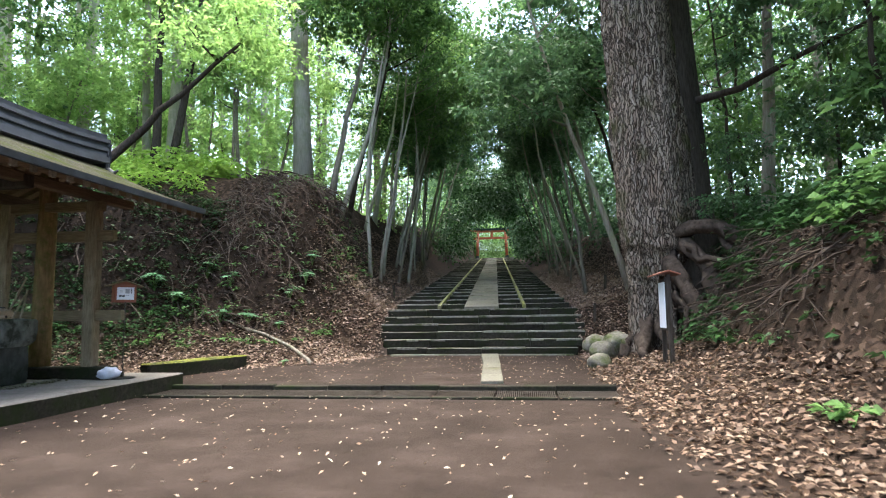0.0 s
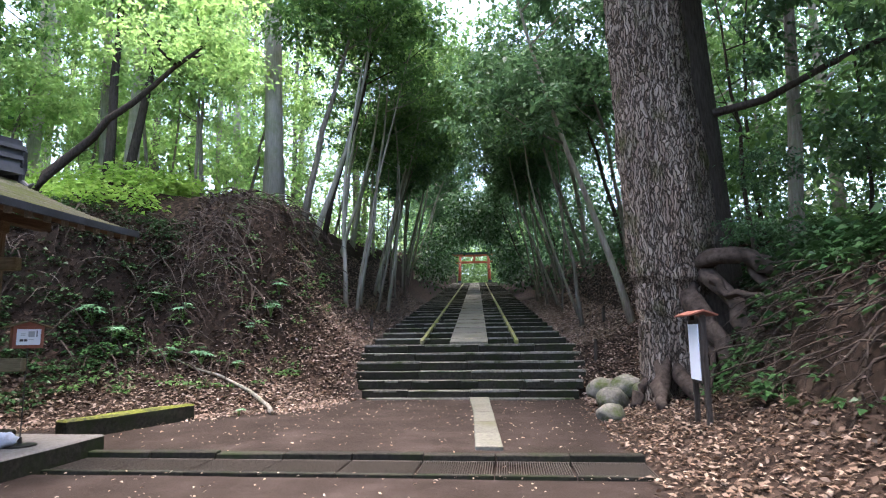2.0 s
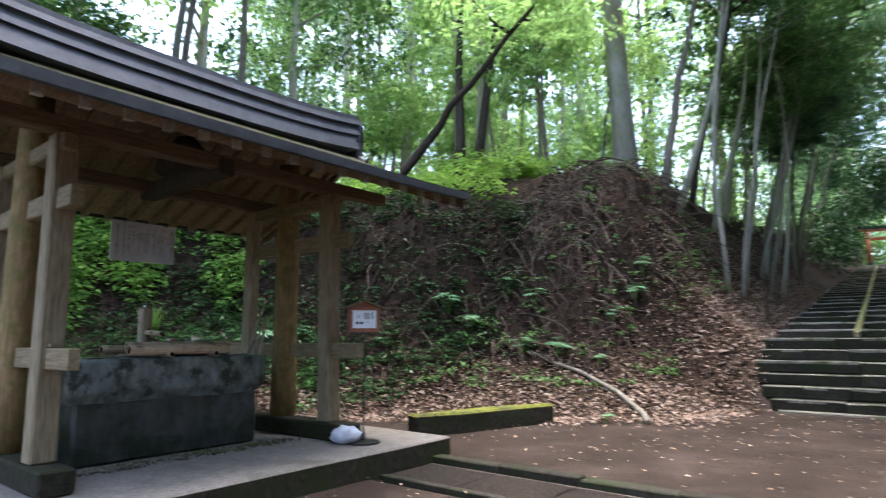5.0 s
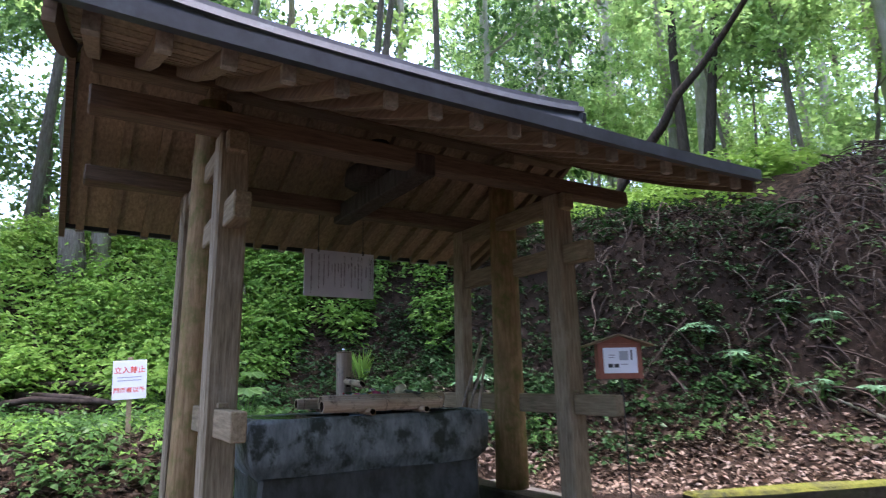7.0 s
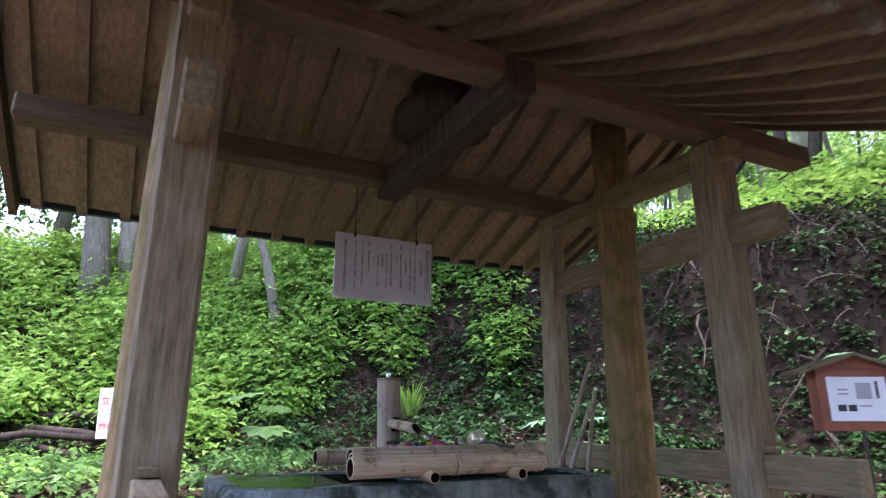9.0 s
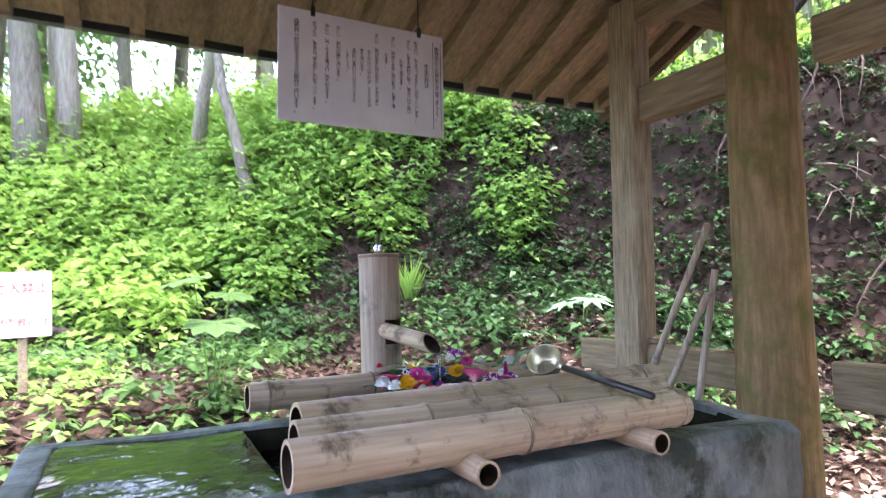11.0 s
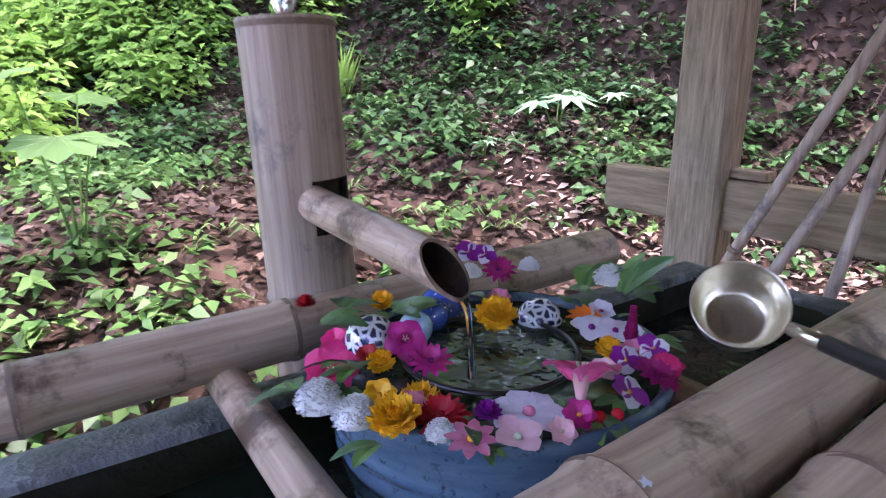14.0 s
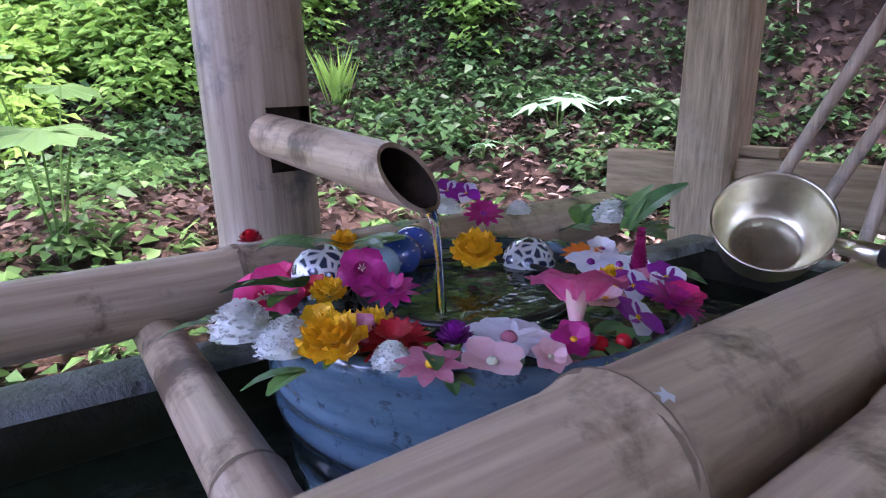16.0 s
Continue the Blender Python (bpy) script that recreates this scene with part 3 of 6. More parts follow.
def leaning_post(x, y, half, z0, z1, lean, seed, deep=None):
    deep = deep or half
    bm = box(x - half, x + half, y - deep, y + deep, z0, z1)
    bmesh.ops.subdivide_edges(bm, edges=bm.edges[:], cuts=2, use_grid_fill=True)
    for v in bm.verts:
        v.co.x += lean * (v.co.z - 1.6)
    roughen(bm, 0.006, 3, seed)
    bmesh.ops.bevel(bm, geom=[e for e in bm.edges if e.calc_face_angle(0) > 0.9], offset=0.016, segments=1, affect="EDGES")
    return bm


for i, yy in enumerate((Y0, Y1)):
    pv("sill_beam", block(CX - 1.25, CX + 1.25, yy - 0.13, yy + 0.13, 0.25, 0.45, 0.02, 3, 0.012, i), STONE, "mossy stone sill")
    for s in (-1, 1):
        if s < 0 and i == 1:
            pv("square_post", leaning_post(CX - 0.86, yy - 0.02, 0.1, 0.45, 3.185, 0.012, 1, 0.065), WOOD)
        else:
            pv("square_post", leaning_post(CX + s * 0.80, yy, 0.098, 0.45, 3.185, -s * 0.012, i * 2 + s), WOOD)
    pts = [(CX - 0.15 * i, yy + 0.06 * i, z) for z in (0.45, 0.9, 1.4, 2.0, 2.6, 3.2, 3.75)]
    pv("round_post", tube(pts, [0.165, 0.158, 0.152, 0.148, 0.145, 0.14, 0.135], 28, None, True, 0.05, i * 9), ROUND, "mossy round main post", True)
    for x0, x1 in ((CX - 1.275, CX - 0.14), (CX + 0.14, CX + 1.38)):
        pv("lower_tie", block(x0, x1, yy - 0.045, yy + 0.045, 1.19, 1.36, 0.008, 3, 0.005, i + x0), WOOD_X)
        pv("upper_tie", block(x0 + (0.36 if x0 < CX - 1 else 0.0), x1 - (0.2 if x1 > CX + 1 else 0.0), yy - 0.055, yy + 0.055, 2.51, 2.69, 0.01, 3, 0.006, i + x0), WOOD_X)
    for s in (-1, 1):
        pv("wedge", box(CX + s * 0.80 - 0.16, CX + s * 0.80 + 0.16, yy - 0.03, yy + 0.03, 1.365, 1.395, 0.006), WOOD_X)
    pv("gable_beam", block(CX - 0.95, CX + 0.95, yy - 0.07, yy + 0.07, 3.03, 3.186, 0.015, 3, 0.006, 7 + i), WOOD_X)
    king = box(CX - 0.1, CX + 0.1, yy - 0.07, yy + 0.07, 3.74, 3.87, 0.015)
    pv("ridge_block", king, WOOD_X)
for s in (-1, 1):
    pv("purlin", block(CX + s * 0.80 - 0.085, CX + s * 0.80 + 0.085, 6.12, 10.85, 3.19, 3.335, 0.012, 4, 0.006, s), WOOD_Y)
pv("ridge_beam", block(CX - 0.09, CX + 0.09, 6.1, 10.85, 3.86, 4.03, 0.012, 4, 0.006, 9), WOOD_Y)
bm = lathe([(0, 0), (0.32, 0), (0.30, 0.12), (0.18, 0.2), (0.2, 0.3), (0.1, 0.42), (0, 0.42)], 14, None, (CX, 8.48, 3.30))
pv("carved_strut", bm, DARK_BARK, "dark carved frog-leg strut", True)
pv("cross_beam", block(CX - 0.9, CX + 0.9, 8.39, 8.57, 3.12, 3.30, 0.012, 3, 0.006, 3), DARK_BARK)


def roof_z(u, y):
    """Underside of the roof at u metres from the ridge, slightly dished, its corners raised."""
    k = abs(y - 8.48) / 2.45
    return 4.03 - 0.56 * u + 0.055 * u * u + 0.02 * k ** 4 * (u / 2.1)


RUN = 2.08
for s in (-1, 1):
    for i in range(17):
        yy = 6.12 + i * (4.72 / 16)
        bm = bmesh.new()
        cols = []
        for u in (0.0, 0.7, 1.4, RUN - 0.06):
            zz = roof_z(u, yy)
            cols.append([bm.verts.new((CX + s * u, yy + a, zz + b)) for a, b in ((-0.035, -0.085), (0.035, -0.085), (0.035, 0), (-0.035, 0))])
        for p, q in zip(cols, cols[1:]):
            for k in range(4):
                bm.faces.new((p[k], p[(k + 1) % 4], q[(k + 1) % 4], q[k]))
        bm.faces.new(cols[0])
        bm.faces.new(cols[-1][::-1])
        bmesh.ops.recalc_face_normals(bm, faces=bm.faces[:])
        pv("rafter", bm, RAFTER)
        xe, ze = CX + s * (RUN - 0.06), roof_z(RUN - 0.06, yy)
        pv("rafter_end", box(min(xe, xe + s * 0.05), max(xe, xe + s * 0.05), yy - 0.037, yy + 0.037, ze - 0.105, ze - 0.006, 0.004), END_GRAIN, "pale weathered rafter end")
    for i in range(11):       # soffit boards, run along the eaves, lapped
        u0, u1 = i * RUN / 11, (i + 1) * RUN / 11 + 0.012
        bm = bmesh.new()
        rows = []
        for j in range(13):
            yy = 6.02 + j * (4.92 / 12)
            rows.append([bm.verts.new((CX + s * u, yy, roof_z(u, yy) + h)) for u, h in ((u0, 0.006), (u1, 0.002), (u1, 0.02), (u0, 0.026))])
        for p, q in zip(rows, rows[1:]):
            for k in range(4):
                bm.faces.new((p[k], p[(k + 1) % 4], q[(k + 1) % 4], q[k]))
        bm.faces.new(rows[0])
        bm.faces.new(rows[-1][::-1])
        bmesh.ops.recalc_face_normals(bm, faces=bm.faces[:])
        pv("soffit_board", bm, BOARD)
    for i in range(26):       # shingle courses
        u0, u1 = 0.1 + i * (RUN - 0.02) / 26, 0.1 + (i + 1) * (RUN - 0.02) / 26 + 0.02
        bm = bmesh.new()
        rows = []
        for j in range(25):
            yy = 5.98 + j * (5.0 / 24)
            jit = 0.006 * noise.noise(Vector((i * 3.1, j * 1.3, s)))
            rows.append([bm.verts.new((CX + s * u, yy, roof_z(u, yy) + h + jit)) for u, h in ((u0, 0.03), (u1, 0.03), (u1, 0.085), (u0, 0.066))])
        for p, q in zip(rows, rows[1:]):
            for k in range(4):
                bm.faces.new((p[k], p[(k + 1) % 4], q[(k + 1) % 4], q[k]))
        bm.faces.new(rows[0])
        bm.faces.new(rows[-1][::-1])
        bmesh.ops.recalc_face_normals(bm, faces=bm.faces[:])
        pv("shingle_course", bm, SHINGLE)
    bm = bmesh.new()          # metal drip edge along the eave
    rows = []
    for j in range(13):
        yy = 5.97 + j * (5.02 / 12)
        zz = roof_z(RUN, yy)
        rows.append([bm.verts.new((CX + s * (RUN + a), yy, zz + b)) for a, b in ((0.06, -0.035), (0.115, -0.035), (0.115, 0.055), (0.06, 0.055))])
    for p, q in zip(rows, rows[1:]):
        for k in range(4):
            bm.faces.new((p[k], p[(k + 1) % 4], q[(k + 1) % 4], q[k]))
    bm.faces.new(rows[0])
    bm.faces.new(rows[-1][::-1])
    bmesh.ops.recalc_face_normals(bm, faces=bm.faces[:])
    pv("drip_edge", bm, COPPER, "dark metal eave edge")
    for yy in (5.97, 10.95):  # barge boards
        bm = bmesh.new()
        cols = []
        for j in range(8):
            u = RUN * 1.03 * j / 7
            zz = roof_z(u, yy)
            cols.append([bm.verts.new((CX + s * u, yy + a, zz + b)) for a, b in ((-0.025, -0.115), (0.025, -0.115), (0.025, 0.028), (-0.025, 0.028))])
        for p, q in zip(cols, cols[1:]):
            for k in range(4):
                bm.faces.new((p[k], p[(k + 1) % 4], q[(k + 1) % 4], q[k]))
        bm.faces.new(cols[0])
        bm.faces.new(cols[-1][::-1])
        bmesh.ops.recalc_face_normals(bm, faces=bm.faces[:])
        pv("barge_board", bm, WOOD_Y)


def ridge_lift(y):
    return 0.10 * (abs(y - 8.48) / 2.45) ** 3


for i, (half, z0, z1) in enumerate([(0.36, 4.00, 4.10), (0.27, 4.10, 4.17), (0.24, 4.17, 4.24), (0.26, 4.24, 4.31), (0.22, 4.31, 4.40), (0.25, 4.40, 4.47), (0.14, 4.47, 4.58)]):
    bm = bmesh.new()
    rows = []
    ext = 2.36 + 0.03 * i
    for j in range(15):
        yy = 8.48 + ext * (j / 7 - 1)
        q = ridge_lift(yy)
        rows.append([bm.verts.new((CX + a * half, yy, zz + q)) for a, zz in ((-1, z0), (1, z0), (0.94, z1), (-0.94, z1))])
    for p, q in zip(rows, rows[1:]):
        for k in range(4):
            bm.faces.new((p[k], p[(k + 1) % 4], q[(k + 1) % 4], q[k]))
    bm.faces.new(rows[0])
    bm.faces.new(rows[-1][::-1])
    bmesh.ops.recalc_face_normals(bm, faces=bm.faces[:])
    pv("ridge_layer", bm, COPPER)
for s in (-1, 1):
    yy = 8.48 + s * 2.50
    bm = block(CX - 0.24, CX + 0.24, yy - 0.06, yy + 0.06, 3.98, 4.52, 0.03, 3, 0.03, s)
    for k in (-1, 1):
        tube([(CX + k * 0.2, yy, 4.0), (CX + k * 0.34, yy, 3.92), (CX + k * 0.42, yy, 3.98)], [0.06, 0.045, 0.02], 8, bm)
    pv("ridge_end", bm, COPPER, "carved grey ridge-end ornament")

# ---- stone basin ----
basin = thing("stone_basin", "large rough-hewn grey stone water basin", "basin", (-7.62, 8.36, 0.25))


def bs(name, bm, mt, label="", smooth=False):
    bmesh.ops.translate(bm, verts=bm.verts[:], vec=-Vector(basin.location))
    return part(name, bm, mt, basin, label, smooth)


BX0, BX1, BY0, BY1, RIM = -8.07, -7.2, 7.33, 9.41, 1.238
# Wet foot stone, its colour also deepened for the shadow below the trough.
bs("plinth", block(BX0 + 0.06, BX1 - 0.045, BY0 + 0.08, BY1 - 0.07, 0.25, 0.84, 0.03, 5, 0.02, 1), WET, "wet stone foot, darkened for the trough's shadow")
bm = bmesh.new()
rows = []
for z, gx_, gy_ in ((0.80, 0.07, 0.10), (0.92, 0.0, 0.02), (1.08, -0.01, 0.0), (RIM - 0.03, -0.01, 0.0), (RIM, 0.01, 0.02)):
    rows.append([(x, y, z) for x, y in ((BX0 + gx_, BY0 + gy_), (BX1 - gx_, BY0 + gy_), (BX1 - gx_, BY1 - gy_), (BX0 + gx_, BY1 - gy_))])
for z, t in ((RIM, 0.085), (RIM - 0.03, 0.10), (0.98, 0.11)):
    rows.append([(x, y, z) for x, y in ((BX0 + t, BY0 + t), (BX1 - t - 0.03, BY0 + t), (BX1 - t - 0.03, BY1 - t), (BX0 + t, BY1 - t))])
rings = [[bm.verts.new(c) for c in r] for r in rows]
for a, b in zip(rings, rings[1:]):
    for k in range(4):
        bm.faces.new((a[k], a[(k + 1) % 4], b[(k + 1) % 4], b[k]))
bm.faces.new(rings[0][::-1])
bm.faces.new(rings[-1])
bmesh.ops.subdivide_edges(bm, edges=bm.edges[:], cuts=6, use_grid_fill=True)
roughen(bm, 0.014, 5, 3)
roughen(bm, 0.006, 17, 8)
bm.normal_update()
for f in bm.faces:
    c = f.calc_center_median()
    # Inner walls take the dark mossy stone, deepening the pit's shade in colour.
    f.material_index = 1 if c.z < RIM - 0.012 and BX0 + 0.06 < c.x < BX1 - 0.06 and BY0 + 0.06 < c.y < BY1 - 0.06 and c.z > 1.0 else 0
bs("trough", bm, [BASIN, STONE], "", True)
bm = block(BX0 + 0.075, BX1 - 0.105, BY0 + 0.075, 7.905, 0.95, RIM - 0.004, 0.012, 6, 0.010, 6)
bs("wet_ledge", bm, LEDGE, "flat wet ledge of green algae")
bm = bmesh.new()
bmesh.ops.create_grid(bm, x_segments=1, y_segments=1, size=1)
for v in bm.verts:
    v.co = ((BX0 + BX1) / 2 - 0.015 + v.co.x * 0.335, 8.62 + v.co.y * 0.70, 1.165)
bs("water_surface", bm, DARK_WATER, "still dark water")


def bamboo(name, p0, p1, r, nodes, label, mt=BAMBOO, parent=None, category="bamboo", open_ends=True):
    """A hollow bamboo pole with joints; local x, y or z runs along the pole in the world's direction."""
    p0, p1 = Vector(p0), Vector(p1)
    ob = thing(name, label, category, p0) if parent is None else parent
    d = p1 - p0
    L = d.length
    seq = [0.0]
    for q in nodes:
        seq += [q - 0.022 / L, q - 0.006 / L, q, q + 0.008 / L, q + 0.02 / L]
    seq.append(1.0)
    rad = []
    for q in seq:
        k = min([abs(q - m) * L for m in nodes] or [9])
        rad.append(r * (1 + (0.085 if k < 0.003 else 0.05 if k < 0.009 else 0.0)))
    bm = tube([d * q for q in seq], rad, 28, None, False, 0.02, p0.x * 7)
    part("culm", bm, mt, ob, "", True)
    part("bore", tube([d * 0.0, d * 0.1, d * 0.5, d * 0.9, d * 1.0], [r * 0.8, r * 0.8, r * 0.02, r * 0.8, r * 0.8], 28, None, False), BAMBOO_IN, ob)
    a = d.normalized()
    for q in (0.0, 1.0):
        w = bmesh.new()
        u = a.cross(Vector((0.3, 0.2, 0.9))).normalized()
        v = a.cross(u)
        o, i2 = [], []
        for k in range(28):
            t = 2 * math.pi * k / 28
            e = u * math.cos(t) + v * math.sin(t)
            o.append(w.verts.new(d * q + e * r * 1.0))
            i2.append(w.verts.new(d * q + e * r * 0.8))
        for k in range(28):
            w.faces.new((o[k], o[(k + 1) % 28], i2[(k + 1) % 28], i2[k]))
        part("cut_end", w, mt, ob, "pale sawn end")
    for q in nodes:
        part("joint", tube([d * (q - 0.005 / L), d * (q + 0.002 / L)], [r * 1.06, r * 1.095], 28, None, False), NODE, ob, "", True)
    return ob


G = "bamboo poles laid over the basin"
tagged(bamboo("bamboo_pole", (-8.045, 7.925, 1.315), (-8.075, 9.09, 1.315), 0.047, (0.055, 0.36, 0.7), "thick weathered bamboo pole across the back rim"), group=G)
tagged(bamboo("bamboo_pole", (-7.428, 7.93, 1.343), (-7.492, 9.11, 1.343), 0.055, (0.39, 0.93), "brown bamboo pole with a pale patch by the bowl"), group=G)
tagged(bamboo("bamboo_pole", (-7.325, 7.90, 1.335), (-7.372, 9.01, 1.335), 0.045, (0.28, 0.62), "dark-stained bamboo pole between two others"), group=G)
tagged(bamboo("bamboo_pole", (-7.215, 7.86, 1.318), (-7.238, 8.94, 1.318), 0.050, (0.50, 0.97), "thick bamboo pole along the front rim"), group=G)
for y in (8.236, 8.728):
    tagged(bamboo("bamboo_rest", (-8.055, y, 1.270), (-7.115, y + 0.01, 1.270), 0.028, (0.42,), "thin bamboo cross pole resting on the basin rims", BAMBOO_X), group="bamboo cross poles")
bm = bmesh.new()
for i, (dx, dy) in enumerate([(0, 0.007), (0.004, 0.010), (0.010, 0.002), (0.004, 0.0), (0.006, -0.013), (-0.002, -0.006), (-0.007, -0.010), (-0.005, -0.001), (-0.011, 0.004), (-0.003, 0.005)]):
    bm.verts.new((-7.429 + dx * 0.5, 8.40 + dy * 0.55, 1.3975 - dx * 0.24))
bm.faces.new(bm.verts[:])
part("pale_patch", bm, plain("worn_white_patch", (0.62, 0.64, 0.70), 0.6), bpy.data.objects["bamboo_pole.001"]).location = (7.428, -7.93, -1.343)


# ---- trees ----
def crown_mesh(name, n, clumps, spread, leaf, material, flat=0.7, seed=0):
    """A crown of leaf clumps round twig ends, with gaps between them, in metres."""
    r = np.random.default_rng(seed)
    c = unit(r.normal(size=(clumps, 3))) * r.uniform(0.2, 1, (clumps, 1)) ** 0.6
    c[:, 2] *= flat
    size = r.uniform(0.10, 0.26, clumps)
    k = r.integers(0, clumps, n)
    off = r.normal(size=(n, 3)) * size[k][:, None] * np.array([0.6, 0.6, 0.25])
    P = (c[k] + off) * spread
    D = unit(off + 0.12 * r.normal(size=(n, 3))) + np.array([0, 0, -0.15])
    L = leaf * r.uniform(0.6, 1.3, n)
    V, F = leaf_data(P, D, L, L * 0.3, 0.2, 0.25)
    return leaf_mesh(name, V, F, material)


CROWN = {
    "dark": [crown_mesh("dark_crown", 1500, 34, 1.75, 0.17, CANOPY, 0.75, s) for s in (1, 2, 3)],
    "sunny": [crown_mesh("sunny_crown", 900, 26, 1.7, 0.16, SUNNY, 0.6, s) for s in (4, 5, 6)],
    "mid": [crown_mesh("green_crown", 1100, 28, 1.7, 0.16, MID, 0.65, s) for s in (7, 8, 9)],
}
FAR_CROWN = {k: [crown_mesh("far_crown", n, 30, 2.4, 0.27, m, 0.75, s + 20) for s in (1, 2)] for k, m, n in (("dark", CANOPY, 900), ("sunny", SUNNY, 520), ("mid", MID, 600))}


def tree(base, top, r, bark, crown, crowns, label, seed, limbs=4, bend=0.4, sides=9, far=False, crown_from=0.6, group="trees of the wood"):
    """A tapered, slightly bent trunk with limbs, and leafy crowns at the limbs' ends."""
    q = random.Random(seed)
    base, top = Vector(base), Vector(top)
    ob = thing("tree", label, "tree", base, group)
    d = top - base
    side = Vector((q.uniform(-1, 1), q.uniform(-1, 1), 0)) * bend
    n = 9
    pts = [d * (i / n) + side * math.sin(math.pi * i / n) + Vector((q.uniform(-1, 1), q.uniform(-1, 1), 0)) * 0.05 for i in range(n + 1)]
    pts[0] = Vector((0, 0, -0.3))
    part("trunk", tube(pts, [r * (1.25 if i == 0 else 1.0) * (1 - 0.75 * i / n) for i in range(n + 1)], sides, None, True, 0.12, seed), bark, ob, "", True)
    ends = [pts[-1]]
    for j in range(limbs):
        f = crown_from + (0.97 - crown_from) * (j + 0.5) / max(1, limbs)
        i = min(n - 1, int(f * n))
        p = pts[i].lerp(pts[i + 1], f * n - i)
        a = q.uniform(0, 6.28)
        ln = d.length * q.uniform(0.12, 0.22)
        e = p + Vector((math.cos(a) * ln, math.sin(a) * ln, ln * q.uniform(0.3, 0.9)))
        m = p.lerp(e, 0.5) + Vector((0, 0, -0.08 * ln))
        part("limb", tube([p, m, e], [r * 0.35, r * 0.22, r * 0.08], 6), bark, ob, "", True)
        ends.append(e)
    pool = (FAR_CROWN if far else CROWN)[crown]
    for j in range(crowns):
        c = new("crown", pool[q.randrange(len(pool))])
        c.parent = ob
        e = ends[j % len(ends)]
        s = q.uniform(0.75, 1.25)
        c.location = e + Vector((q.uniform(-0.4, 0.4), q.uniform(-0.4, 0.4), q.uniform(-0.2, 0.5)))
        c.rotation_euler = (q.uniform(-0.2, 0.2), q.uniform(-0.2, 0.2), q.uniform(0, 6.28))
        c.scale = (s, s, s * q.uniform(0.8, 1.1))
    return ob


q = random.Random(11)


def plant_tree(x, y, h, r, bark, crown, crowns, label, seed, dx=0, dy=0, **kw):
    z = on_ground(x, y)
    return tree((x, y, z), (x + dx, y + dy, z + h), r, bark, crown, crowns, label, seed, **kw)


# slender trees that lean over the western side of the stairs
plant_tree(-6.5, 21.5, 9.5, 0.12, BARK, "sunny", 5, "slim leaning grey tree on the bank edge", 1, 2.3, 0.5)
plant_tree(-6.3, 21.9, 9.0, 0.10, PALE_BARK, "mid", 4, "slim pale tree leaning beside another", 2, 2.0, 0.2)
for i in range(15):
    y = 23.5 + i * 2.6 + q.uniform(-0.6, 0.6)
    plant_tree(axis_x(y) - 3.6 - q.uniform(1.0, 2.2), y, q.uniform(9, 12), q.uniform(0.07, 0.13), q.choice([BARK, PALE_BARK, DARK_BARK]), "dark" if i > 5 else "mid", 5,
               "slender evergreen leaning over the stairs", 30 + i, q.uniform(1.6, 3.6), q.uniform(-1, 1), crown_from=0.42, limbs=6)
for i in range(17):
    y = 19.5 + i * 2.4 + q.uniform(-0.6, 0.6)
    plant_tree(axis_x(y) + 3.9 + q.uniform(0.4, 2.4), y, q.uniform(9, 12), q.uniform(0.06, 0.12), q.choice([BARK, DARK_BARK]), "dark", 5,
               "slender evergreen leaning over the stairs", 60 + i, -q.uniform(1.4, 3.6), q.uniform(-1, 1), crown_from=0.42, limbs=6)
for i in range(16):
    y, s = 22.5 + (i // 2) * 2.6 + q.uniform(-0.8, 0.8), 1 if i % 2 else -1
    plant_tree(axis_x(y) + s * q.uniform(3.5, 4.3), y, q.uniform(8, 11), q.uniform(0.04, 0.075), PALE_BARK if i % 4 == 0 else BARK, "dark" if i > 5 else "mid", 3,
               "slender pale trunk at the edge of the stairs", 700 + i, -s * q.uniform(0.2, 2.4), q.uniform(-0.6, 0.6), crown_from=0.72, limbs=3, bend=0.6)
edge = random.Random(31)
for i in range(10):
    y = 23.0 + i * 1.35
    plant_tree(axis_x(y) - edge.uniform(3.9, 5.8), y, edge.uniform(9, 12), edge.uniform(0.05, 0.1), PALE_BARK if i % 3 else BARK, "sunny" if i % 2 else "mid", 2,
               "slender pale trunk leaning over the bank", 820 + i, edge.uniform(0.8, 2.6), edge.uniform(-0.4, 0.4), crown_from=0.75, limbs=5, bend=0.5)
# the western wood: pale tall trunks, airy green canopy
plant_tree(-8.2, 23.3, 24, 0.36, PALE_BARK, "mid", 4, "tall pale cedar trunk on the bank", 90, 0.1, 0.3, crown_from=0.62, limbs=6)
plant_tree(-9.6, 26.5, 24, 0.25, PALE_BARK, "mid", 3, "tall pale grey trunk in the wood", 91, 0, 0, crown_from=0.62)
plant_tree(-12.45, 20.0, 12, 0.17, DARK_BARK, "sunny", 5, "dark slim trunk on the bank top", 92, -0.3, 0.6)
plant_tree(-12.1, 20.4, 12, 0.16, DARK_BARK, "sunny", 5, "dark slim leaning trunk on the bank top", 93, 0.9, 0.6)
lean = tree((-12.0, 16.4, 5.3), (-7.4, 17.0, 9.6), 0.14, DARK_BARK, "sunny", 3, "dark fallen-looking tree leaning far over", 94, 3, 0.15, crown_from=0.75)
for i in range(34):
    x, y = q.uniform(-34, -9), q.uniform(21, 48)
    plant_tree(x, y, q.uniform(18, 26), q.uniform(0.15, 0.3), q.choice([PALE_BARK, PALE_BARK, BARK]), q.choice(["sunny", "mid"]), 5, "tall pale trunk in the western wood", 100 + i, q.uniform(-0.8, 0.8), 0, far=True, crown_from=0.45, limbs=5)
